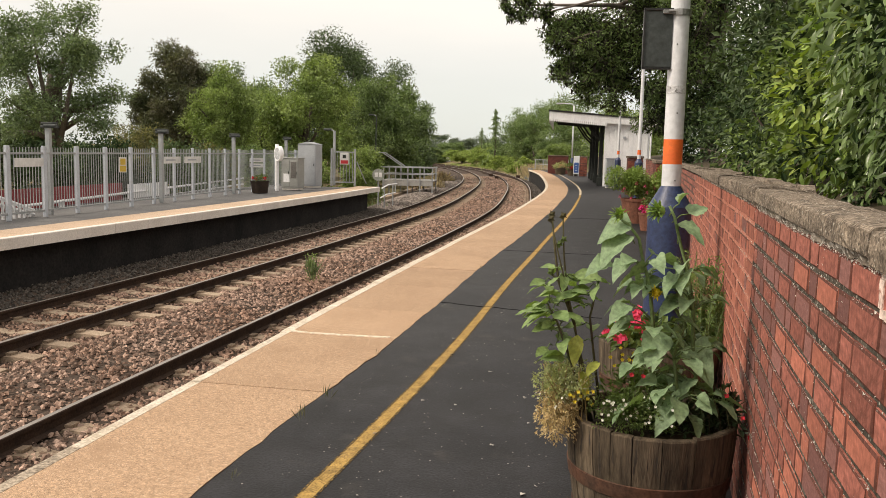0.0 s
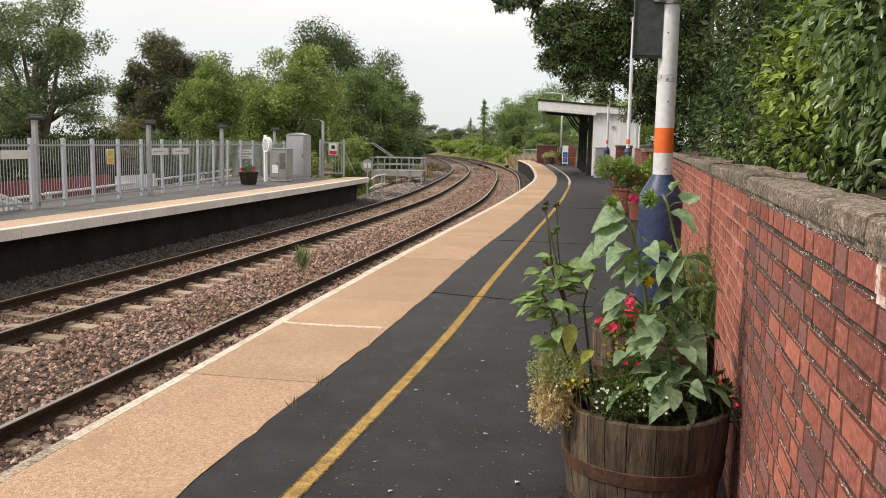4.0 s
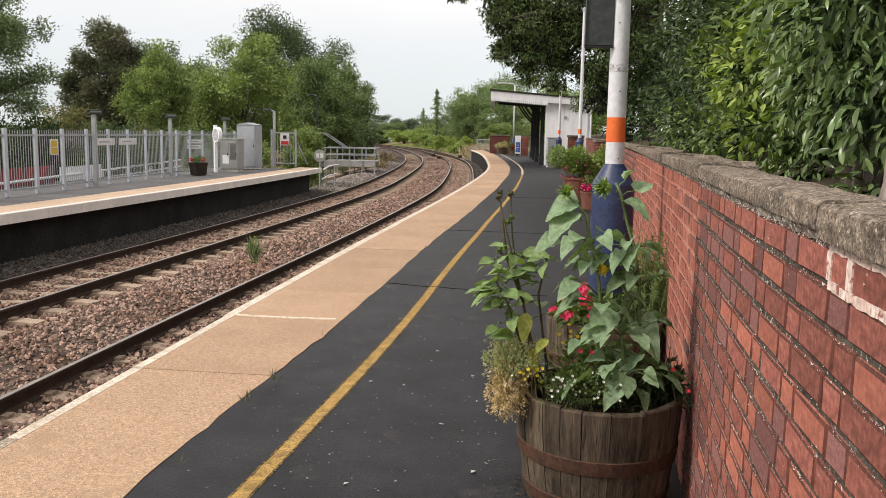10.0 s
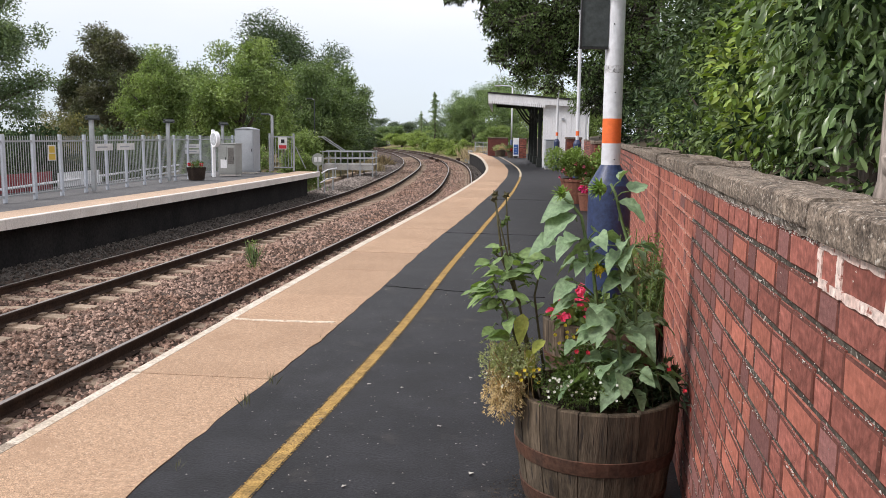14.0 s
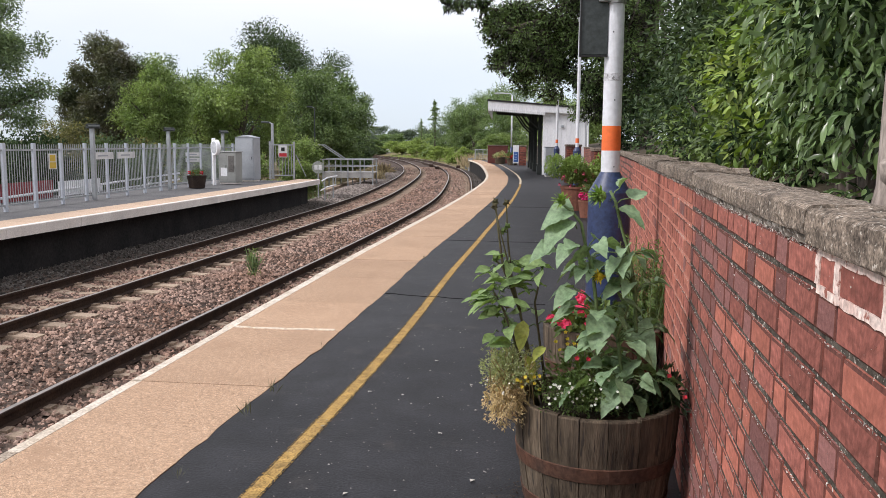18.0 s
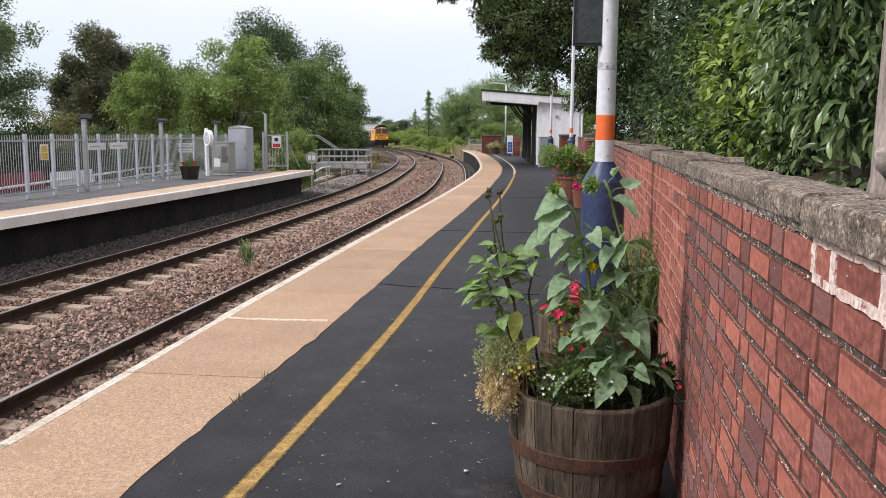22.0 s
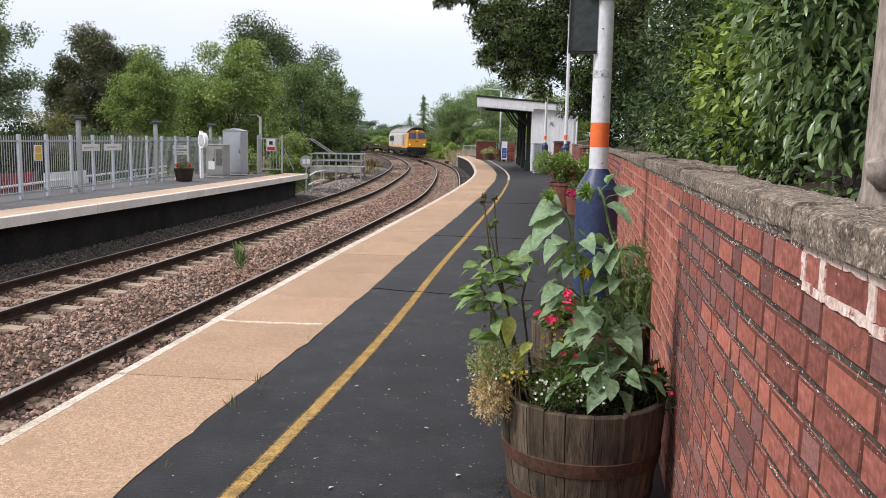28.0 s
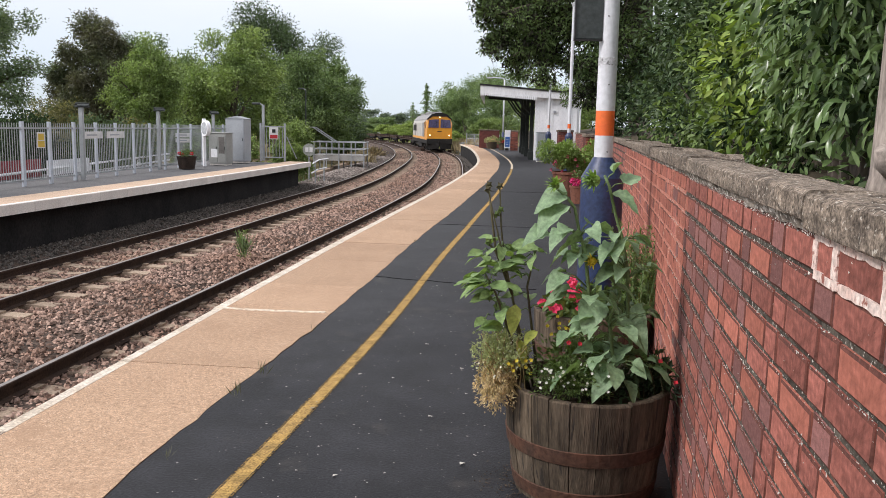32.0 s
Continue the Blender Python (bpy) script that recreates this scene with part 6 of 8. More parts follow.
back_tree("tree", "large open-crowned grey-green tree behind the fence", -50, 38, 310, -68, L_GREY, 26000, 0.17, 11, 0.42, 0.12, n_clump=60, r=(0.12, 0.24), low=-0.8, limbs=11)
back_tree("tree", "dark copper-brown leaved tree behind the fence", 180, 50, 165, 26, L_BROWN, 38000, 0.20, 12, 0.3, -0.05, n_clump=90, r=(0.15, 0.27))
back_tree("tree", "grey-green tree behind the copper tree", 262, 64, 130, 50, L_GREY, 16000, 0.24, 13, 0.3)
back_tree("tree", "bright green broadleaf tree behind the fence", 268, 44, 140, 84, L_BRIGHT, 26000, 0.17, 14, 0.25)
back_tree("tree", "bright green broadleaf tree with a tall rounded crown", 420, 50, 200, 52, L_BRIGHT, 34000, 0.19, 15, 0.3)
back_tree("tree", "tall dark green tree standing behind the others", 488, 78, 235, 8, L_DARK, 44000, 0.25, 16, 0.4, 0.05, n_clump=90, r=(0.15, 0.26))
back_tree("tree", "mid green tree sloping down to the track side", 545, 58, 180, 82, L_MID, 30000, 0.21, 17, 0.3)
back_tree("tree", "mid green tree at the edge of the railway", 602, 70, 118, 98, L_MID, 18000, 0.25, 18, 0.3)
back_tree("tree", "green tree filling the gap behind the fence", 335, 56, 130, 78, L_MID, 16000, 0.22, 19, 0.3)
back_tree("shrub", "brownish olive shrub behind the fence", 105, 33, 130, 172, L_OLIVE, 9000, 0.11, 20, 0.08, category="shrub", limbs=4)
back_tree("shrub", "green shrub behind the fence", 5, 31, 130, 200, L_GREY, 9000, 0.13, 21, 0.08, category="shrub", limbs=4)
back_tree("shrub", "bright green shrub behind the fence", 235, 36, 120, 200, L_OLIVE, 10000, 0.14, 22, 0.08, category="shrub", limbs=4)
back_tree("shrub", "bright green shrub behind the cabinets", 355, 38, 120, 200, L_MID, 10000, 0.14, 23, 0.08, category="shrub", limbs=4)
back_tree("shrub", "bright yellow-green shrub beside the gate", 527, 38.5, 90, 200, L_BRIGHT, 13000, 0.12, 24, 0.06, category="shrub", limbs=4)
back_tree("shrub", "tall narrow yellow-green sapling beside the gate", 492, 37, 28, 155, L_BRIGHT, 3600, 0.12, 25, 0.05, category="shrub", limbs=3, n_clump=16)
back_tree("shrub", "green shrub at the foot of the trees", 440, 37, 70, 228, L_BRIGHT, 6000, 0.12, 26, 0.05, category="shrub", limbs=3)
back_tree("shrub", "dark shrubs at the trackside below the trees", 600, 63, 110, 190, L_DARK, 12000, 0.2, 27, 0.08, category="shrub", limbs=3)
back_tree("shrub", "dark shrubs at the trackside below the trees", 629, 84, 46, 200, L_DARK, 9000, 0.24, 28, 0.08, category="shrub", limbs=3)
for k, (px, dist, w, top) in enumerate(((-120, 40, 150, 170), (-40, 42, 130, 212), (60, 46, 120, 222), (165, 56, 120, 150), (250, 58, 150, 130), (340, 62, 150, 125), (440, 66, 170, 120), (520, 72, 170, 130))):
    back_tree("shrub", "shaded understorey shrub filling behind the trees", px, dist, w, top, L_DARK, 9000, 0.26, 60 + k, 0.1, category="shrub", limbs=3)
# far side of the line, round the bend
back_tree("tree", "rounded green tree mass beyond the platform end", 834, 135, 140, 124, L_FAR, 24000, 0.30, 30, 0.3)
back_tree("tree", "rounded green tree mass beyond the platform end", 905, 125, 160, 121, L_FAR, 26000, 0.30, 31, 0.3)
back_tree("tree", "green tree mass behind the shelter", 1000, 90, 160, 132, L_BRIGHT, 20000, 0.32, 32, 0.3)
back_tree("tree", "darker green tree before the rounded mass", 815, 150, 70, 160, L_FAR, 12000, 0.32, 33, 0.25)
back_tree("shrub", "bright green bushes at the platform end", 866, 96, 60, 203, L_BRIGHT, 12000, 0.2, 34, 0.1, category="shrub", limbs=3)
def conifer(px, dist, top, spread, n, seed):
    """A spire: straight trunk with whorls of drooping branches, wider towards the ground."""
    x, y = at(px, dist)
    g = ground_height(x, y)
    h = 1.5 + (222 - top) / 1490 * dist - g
    rng = np.random.default_rng(seed)
    t = thing("conifer", "thin spindly dark conifer on the skyline by the line", "tree", pose(x, y, g - 0.1))
    bm = BM()
    tube(bm, [(0, 0, 0), (0.05, 0, h * 0.5), (0, 0, h * 0.98)], [0.22, 0.13, 0.02], 8)
    part("trunk", bm, BARK, t, smooth=True)
    u = rng.random(n) ** 0.8
    whorl = np.round(u * 11) / 11 + rng.normal(0, 0.022, n)
    a = rng.integers(0, 7, n) * 0.9 + whorl * 40 + rng.normal(0, 0.10, n)
    q = rng.random(n) ** 0.6 * (0.25 + 0.75 * rng.random(n) ** 0.4) * spread * (1.05 - 0.92 * whorl) * (0.55 + 0.45 * np.sin(a * 2.3 + whorl * 31))
    p = np.stack([np.cos(a) * q, np.sin(a) * q, h * (0.06 + 0.93 * whorl) - q * 0.22], 1)
    o = np.stack([np.cos(a), np.sin(a), np.full(n, -0.3)], 1)
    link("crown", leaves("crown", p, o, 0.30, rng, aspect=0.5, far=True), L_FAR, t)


conifer(757, 128, 150, 3.4, 2400, 35)
conifer(733, 190, 180, 2.6, 800, 36)
# far tree line, its haze mixed into the leaf colour
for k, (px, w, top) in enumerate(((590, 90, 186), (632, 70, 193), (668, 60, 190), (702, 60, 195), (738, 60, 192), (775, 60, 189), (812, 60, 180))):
    back_tree("tree", "haze-tinted blue-green tree in the far tree line", px, 285 + 12 * (k % 3), w, top, L_HAZE, 7000, 0.46, 180 + k, 0.25, n_clump=34)
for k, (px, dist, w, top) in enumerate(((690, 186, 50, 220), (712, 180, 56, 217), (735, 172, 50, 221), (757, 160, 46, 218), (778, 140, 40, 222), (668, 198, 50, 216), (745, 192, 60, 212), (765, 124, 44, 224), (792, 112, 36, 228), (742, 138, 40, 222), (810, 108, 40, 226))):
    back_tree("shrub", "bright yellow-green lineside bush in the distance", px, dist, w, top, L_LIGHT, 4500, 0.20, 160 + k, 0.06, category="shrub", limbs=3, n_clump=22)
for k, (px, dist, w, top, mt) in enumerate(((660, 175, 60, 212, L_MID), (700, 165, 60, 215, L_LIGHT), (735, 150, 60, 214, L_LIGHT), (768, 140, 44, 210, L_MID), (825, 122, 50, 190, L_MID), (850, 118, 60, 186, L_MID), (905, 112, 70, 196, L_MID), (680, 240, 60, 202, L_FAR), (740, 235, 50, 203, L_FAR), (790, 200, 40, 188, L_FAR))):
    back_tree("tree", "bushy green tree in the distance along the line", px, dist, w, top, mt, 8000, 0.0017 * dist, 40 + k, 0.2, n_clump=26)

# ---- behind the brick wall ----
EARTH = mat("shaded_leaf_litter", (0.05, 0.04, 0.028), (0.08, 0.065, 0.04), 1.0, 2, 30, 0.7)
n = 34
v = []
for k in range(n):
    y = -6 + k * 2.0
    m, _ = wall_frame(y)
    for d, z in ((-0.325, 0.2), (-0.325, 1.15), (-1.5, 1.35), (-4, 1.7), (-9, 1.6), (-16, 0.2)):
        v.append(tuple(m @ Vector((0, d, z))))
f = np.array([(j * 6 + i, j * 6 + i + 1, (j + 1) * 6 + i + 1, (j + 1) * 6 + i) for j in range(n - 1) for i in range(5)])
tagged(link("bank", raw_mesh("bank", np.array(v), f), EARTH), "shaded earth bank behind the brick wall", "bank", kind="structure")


def bush(name, label, boxes, n, size, material, seed, category="shrub", big=True, shell=0.55, droop=0.3, aspect=0.36, under=0.35):
    """A dense shrub: foliage masses set along the wall (y, back from the wall, z, radius)."""
    rng = np.random.default_rng(seed)
    y0 = boxes[0][0]
    m0, _ = wall_frame(y0)
    base = m0 @ Vector((0, -boxes[0][1], 1.2))
    t = thing(name, label, category, Matrix.Translation(base))
    bl = []
    for y, back, z, r in boxes:
        m, _ = wall_frame(y)
        c = m @ Vector((0, -back, z)) - base
        for _ in range(4):
            bl.append((c.x + rng.normal(0, r * 0.45), c.y + rng.normal(0, r * 0.45), c.z + rng.normal(0, r * 0.45), r * 0.62, r * 0.62, r * 0.62))
    p, o = blob_points(bl, n, rng, shell)
    o = o + np.array([-0.5, -0.5, 0.1])
    link("foliage", big_leaves("foliage", p, o, size, rng, aspect=aspect, droop=droop) if big else leaves("foliage", p, o, size, rng, droop=droop, aspect=0.5), material, t)
    # inner layer in the shade colour, darkening the gaps between outer leaves
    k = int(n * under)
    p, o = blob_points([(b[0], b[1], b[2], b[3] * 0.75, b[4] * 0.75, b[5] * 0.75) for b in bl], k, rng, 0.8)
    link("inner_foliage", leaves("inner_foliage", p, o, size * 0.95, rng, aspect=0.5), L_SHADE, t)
    for b in bl[::3]:
        bm = BM()
        e = Vector(b[:3])
        tube(bm, [Vector((e.x * 0.3, e.y * 0.3, -0.1)), e * 0.6 + Vector((0, 0, 0.1)), e], [0.03, 0.02, 0.008], 5)
        part("branch", bm, BARK, t)
    return t


bush("cherry_laurel", "glossy green cherry laurel overhanging the wall", [(4.6, 0.95, 1.9, 0.7), (3.9, 1.0, 2.3, 0.7), (4.3, 1.0, 2.8, 0.7), (5.2, 1.1, 2.4, 0.75), (4.9, 1.2, 3.2, 0.8), (5.7, 1.1, 1.75, 0.5), (4.2, 1.5, 3.6, 0.8), (4.0, 0.9, 1.6, 0.45), (4.9, 0.85, 2.9, 0.5)], 19500, 0.080, L_LAUREL, 71, aspect=0.32, droop=0.7)
bush("yellow_shrub", "yellow-green leaved shrub above the laurel", [(7.2, 1.5, 3.3, 0.75), (6.6, 1.4, 3.0, 0.6), (7.8, 1.5, 3.9, 0.8), (6.3, 1.8, 3.9, 0.8), (8.2, 1.2, 2.9, 0.5), (6.0, 1.0, 2.5, 0.45), (5.9, 0.9, 1.9, 0.4), (6.2, 0.95, 2.2, 0.45)], 10500, 0.085, L_YELLOW, 73, aspect=0.40, droop=0.4)
bush("mixed_shrub", "mid green shrub with pale leaf tips behind the wall", [(7.6, 0.85, 1.9, 0.55), (8.6, 0.9, 2.2, 0.65), (9.4, 0.9, 1.8, 0.6), (8.0, 1.0, 2.6, 0.6), (7.0, 0.95, 1.6, 0.4), (9.8, 1.2, 2.6, 0.7)], 9000, 0.085, leaf_mat("leaf_pale_tipped", (0.188, 0.259, 0.082), (0.096, 0.154, 0.049), island=0.5, scale=2.0), 74)
bush("dark_shrub", "dark evergreen shrub farther along behind the wall", [(11.5, 1.2, 2.0, 0.9), (13, 1.3, 2.4, 1.1), (15, 1.5, 2.2, 1.1), (12.2, 1.5, 3.4, 1.2), (14.5, 1.8, 3.6, 1.3), (17, 1.6, 2.4, 1.2), (10.5, 1.3, 3.3, 1.0)], 9000, 0.11, L_DARK, 75, big=False)
# this farther shrub wears the deep-shade leaf colour all over
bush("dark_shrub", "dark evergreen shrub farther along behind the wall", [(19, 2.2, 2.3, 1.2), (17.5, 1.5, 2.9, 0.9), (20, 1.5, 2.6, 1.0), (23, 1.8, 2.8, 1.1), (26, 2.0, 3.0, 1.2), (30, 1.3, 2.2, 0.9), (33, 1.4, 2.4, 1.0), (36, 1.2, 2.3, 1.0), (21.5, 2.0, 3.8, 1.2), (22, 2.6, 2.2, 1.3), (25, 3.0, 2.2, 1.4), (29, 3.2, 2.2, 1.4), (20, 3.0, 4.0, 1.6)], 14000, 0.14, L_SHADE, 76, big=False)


# green darkened to hold the deep shade behind the laurel
L_DEEP = leaf_mat("leaf_green_in_shade", (0.062, 0.098, 0.044), (0.040, 0.066, 0.030))
# brownish inner leaves, their colour lowered to stand for crown shade
L_INNER = leaf_mat("leaf_inner_shade_brown", (0.040, 0.038, 0.026), (0.026, 0.030, 0.019), translucent=0.05, gloss=0.1)


def wall_tree(name, label, y, back, height, masses, n, leaf, material, seed, trunk=0.2, under=12000, lean=(0, 0)):
    rng = np.random.default_rng(seed)
    m, _ = wall_frame(y)
    base = m @ Vector((0, -back, 1.2))
    t = thing(name, label, "tree", Matrix.Translation(base))
    bm = BM()
    tube(bm, [(0, 0, -0.2), (0.0, 0, 0.15), (lean[0] * 0.4, lean[1] * 0.4, height * 0.35), (lean[0], lean[1], height * 0.75)], [trunk * 1.7, trunk * 1.1, trunk * 0.9, trunk * 0.5], 12)
    part("trunk", bm, BARK if trunk > 0.16 else mat("pale_grey_bark", (0.34, 0.29, 0.25), (0.22, 0.185, 0.155), 0.95, 4, 40, 0.8, stretch=(1, 1, 0.3), spots=(0.30, 0.27, 0.23), spot_scale=9, spot_at=0.62), t, smooth=True)
    if not masses:
        bm = BM()
        tube(bm, [(-trunk * 0.5, -0.05, 0.16), (-trunk * 1.15, -0.1, 0.20), (-trunk * 1.4, -0.12, 0.25)], [0.05, 0.045, 0.03], 8)
        part("branch_stub", bm, MATS["pale_grey_bark"], t, "sawn-off stub of a branch", smooth=True)
        return t
    bl = []
    for x, yy, z, r in masses:
        c = Vector((x, yy, z)) - base
        for _ in range(6):
            bl.append((c.x + rng.normal(0, r * 0.5), c.y + rng.normal(0, r * 0.5), c.z + rng.normal(0, r * 0.4), r * 0.5, r * 0.5, r * 0.42))
        bm = BM()
        s = Vector((lean[0] * 0.5, lean[1] * 0.5, height * rng.uniform(0.3, 0.7)))
        tube(bm, [s, (s + c) / 2 + Vector((0, 0, 0.4)), c], [trunk * 0.4, trunk * 0.22, 0.02], 6)
        part("limb", bm, BARK, t, smooth=True)
    p, o = ragged_points(bl, n, rng, 14, 0.36)
    link("crown", leaves("crown", p, o + np.array([0, -0.2, -0.2]), leaf, rng, droop=0.5, aspect=0.5), material, t)
    # shade-coloured leaves fill the inside of the crown
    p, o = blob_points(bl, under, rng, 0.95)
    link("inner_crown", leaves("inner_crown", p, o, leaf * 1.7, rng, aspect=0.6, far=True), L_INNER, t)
    return t


wall_tree("tree", "grey tree trunk rising close behind the wall", 3.26, 0.762, 5.0, [], 0, 0, None, 80, 0.118)
L_OVER = leaf_mat("leaf_overhang_green", (0.140, 0.205, 0.072), (0.085, 0.135, 0.048))
OVER = [(-0.3, 5.25, 0.22), (0.0, 5.1, 0.26), (0.3, 5.3, 0.36), (0.62, 5.02, 0.3), (0.95, 4.72, 0.36), (1.3, 4.3, 0.4), (1.3, 3.65, 0.3), (1.45, 3.75, 0.5), (1.75, 3.3, 0.45), (2.1, 4.3, 0.7), (1.55, 4.5, 0.70), (2.0, 3.75, 0.60), (2.6, 3.3, 0.62), (3.0, 3.55, 0.85), (3.7, 3.05, 0.85), (3.3, 4.4, 1.0), (4.5, 3.0, 0.95), (4.4, 4.3, 1.1), (2.3, 4.8, 0.9), (5.4, 3.9, 1.2), (5.6, 2.7, 0.9), (3.0, 6.0, 1.5), (5.0, 6.2, 1.7), (4.05, 2.45, 0.40)]
wall_tree("tree", "large dark overhanging tree behind the wall by the shelter", 34, 2.0, 11.0,
          [(x * 1.45, 32.0 + 0.9 * math.sin(k * 2.1), 1.5 + (z - 1.5) * 1.45, r * 1.4) for k, (x, z, r) in enumerate(OVER)], 92000, 0.108, L_OVER, 81, 0.4, 24000)
wall_tree("tree", "dark tree behind the shrubs at the wall", 15, 4.0, 9.0,
          [(5.4, 14, 4.2, 1.4), (6.2, 15, 5.2, 1.6), (4.7, 14.5, 5.4, 1.3), (7.0, 14, 3.6, 1.6), (5.0, 13, 6.6, 1.5), (6.6, 12, 6.4, 1.6), (7.6, 12, 4.6, 1.6)], 26000, 0.12, L_DEEP, 82, 0.3, 16000)
wall_tree("tree", "dark tree shading the laurel hedge", 7.5, 3.6, 8.0,
          [(4.6, 8, 3.2, 1.1), (5.0, 7.5, 4.6, 1.3), (4.2, 9.5, 4.8, 1.1), (5.4, 6, 3.4, 1.3), (5.4, 5.2, 5.0, 1.2)], 13000, 0.10, L_DEEP, 83, 0.22, 14000)

# ---- trackside growth ----
def tuft(label, x, y, z, n, size, r, h, material, seed, name="grass_tuft"):
    rng = np.random.default_rng(seed)
    t = thing(name, label, "weed", Matrix.Translation((x, y, z)))
    p = np.stack([rng.normal(0, r, n), rng.normal(0, r, n), rng.uniform(0, h * 0.35, n)], 1)
    o = np.stack([rng.normal(0, 0.35, n), rng.normal(0, 0.35, n), np.ones(n)], 1)
    tagged(link("blade", leaves("blade", p, o, size, rng, droop=-0.2, aspect=0.08, jitter=0.15, fold=0.02), material, t), kind="stuff")
    return t


p = off(15.6, -1.5, -1.05)
t = tuft("wispy green weed growing between the tracks", p.x, p.y, p.z, 30, 0.40, 0.04, 0.5, L_GREY, 90, "track_weed")
rng = np.random.default_rng(3)
q = np.stack([rng.normal(0, 0.06, 260), rng.normal(0, 0.06, 260), rng.uniform(0.05, 0.55, 260)], 1)
link("leaves", leaves("leaves", q, unit(rng.normal(0, 1, (260, 3))), 0.05, rng, aspect=0.3), L_BRIGHT, t)
for k, (y, d, zz, nn, sz, rr2, lab) in enumerate(((57, -6.3, -1.3, 800, 0.8, 0.45, "dry straw-coloured grass beside the walkway"), (60, -6.3, -1.3, 600, 0.7, 0.4, "dry straw-coloured grass beside the walkway"), (92, 4.0, -1.2, 900, 1.2, 0.8, "dry grass at the end of the platform"), (85, 3.4, -1.2, 700, 1.0, 0.6, "dry grass at the end of the platform"),
                                         (120, 5.5, -1.2, 600, 0.6, 1.6, "green weeds and grass beyond the platform end"), (135, 5.0, -1.2, 600, 0.6, 2.0, "green weeds and grass beyond the platform end"), (110, 6.5, -1.1, 600, 0.5, 1.8, "green weeds and grass beyond the platform end"), (150, 5, -1.2, 600, 0.6, 2.5, "green grass along the inside of the bend"))):
    p = off(y, d, zz)
    tuft(lab, p.x, p.y, p.z, nn, sz, rr2, sz, L_STRAW if y < 95 else L_LIGHT, 100 + k)
for k, (y, d) in enumerate(((35.6, -6.3), (37.0, -6.5), (38.6, -6.9), (40.5, -7.2))):
    p = off(y, d, -1.28)
    tuft("mixed green and dry weeds at the platform ramp", p.x, p.y, p.z, 300, 0.40, 0.35, 0.5, L_OLIVE if k % 3 else L_GREY, 120 + k, "weed_clump")

ct = thing("cable_trough", "weathered concrete cable trough lying along the cess", "cable trough")
for k in range(26):
    bm = BM()
    extrude(bm, [(-0.17, -0.2), (0.17, -0.2), (0.17, 0.10), (-0.17, 0.10)], [off(36.2 + k * 1.0, -7.0, -1.06), off(36.2 + k * 1.0 + 0.97, -7.0, -1.06)])
    bmesh.ops.recalc_face_normals(bm, faces=bm.faces[:])
    part("trough_section", bm, SLEEPER, ct)

# ---- ramp railing and steps behind the fence ----
RED_BOARD = mat("red_boarding", (0.30, 0.045, 0.045), (0.22, 0.04, 0.04), 0.7, 2, 20, 0.1, vary=0.1)
rp = thing("ramp_railing", "white ramp railing with red and white boards behind the fence", "railing")
for z in (0.16, -0.08):
    bm = BM()
    tube(bm, [(-10.6, 17.5, z - 0.06), (-10.6, 33, z + 0.1)], 0.035, 6)
    part("rail", bm, WHITE_BOARD, rp)
for k in range(42):
    y = 19.2 + k * 0.3
    bm = BM()
    box(bm, -10.66, y, -0.62, -10.63, y + 0.26, -0.10 if k % 7 else 0.15)
    part("board", bm, WHITE_BOARD if (k > 10 or k == 0) else RED_BOARD, rp)
st = thing("step_balustrade", "white stair balustrade at the opposite platform entrance", "railing")
for z in (0.0, 0.42):
    bm = BM()
    tube(bm, [(-9.95, 14.6, 0.62 + z * 0.5 - 0.1), (-9.75, 16.6, 0.02 + z * 0.2)], 0.04, 6)
    part("handrail", bm, WHITE_BOARD, st)
for k in range(12):
    y = 14.7 + k * 0.16
    bm = BM()
    h = 0.70 - (y - 14.6) * 0.32
    box(bm, -9.93 + k * 0.015, y - 0.02, -0.02, -9.89 + k * 0.015, y + 0.02, max(h, 0.08))
    part("baluster", bm, WHITE_BOARD, st)

# dry weeds in the joint between slabs and tarmac
for k, (y, h) in enumerate(((5.15, 0.10), (4.72, 0.12), (3.86, 0.06), (6.3, 0.05), (11.2, 0.05))):
    p = off(y, TAR + 0.015, 0.0)
    tuft("small dry weed growing in the slab joint", p.x, p.y, 0.0, 9, h * 0.75, 0.010, h, L_BROWN, 140 + k, "joint_weed")


behind_fence()


# ---- small things by the line beyond the platform ----
for x, y, w, h, lab in ((2.35, 88.0, 0.9, 1.35, "grey-green lineside equipment cabinet"), (1.9, 93.0, 0.5, 1.0, "small pale lineside equipment cabinet")):
    cabinet("lineside_cabinet", lab, pose(x, y, ground_height(x, y) - 0.05), w, 0.5, h, GREY_CAB, 1)
cabinet("lineside_cabinet", "small white lineside cabinet in the distance", pose(-12.7, 175.0, ground_height(-12.7, 175.0) - 0.05), 0.9, 0.6, 1.5, WHITE_BOARD, 1)


def mesh_fence():
    t = thing("lineside_fence", "green-grey bar fence closing the platform end", "fence", pose(0, 0, 0))
    a, b = Vector((2.55, 86.0, 0.0)), Vector((5.6, 82.0, 0.0))
    for k in range(5):
        p = a.lerp(b, k / 4)
        bm = BM()
        box(bm, p.x - 0.04, p.y - 0.04, -1.2, p.x + 0.04, p.y + 0.04, 0.95)
        part("post", bm, GALV, t)
    for z in (0.0, 0.45, 0.9):
        bm = BM()
        tube(bm, [a + Vector((0, 0, z)), b + Vector((0, 0, z))], 0.025, 6)
        part("rail", bm, GALV, t)
    for k in range(30):
        p = a.lerp(b, (k + 0.5) / 30)
        bm = BM()
        box(bm, p.x - 0.012, p.y - 0.012, -0.4, p.x + 0.012, p.y + 0.012, 0.92)
        part("bar", bm, GALV, t)


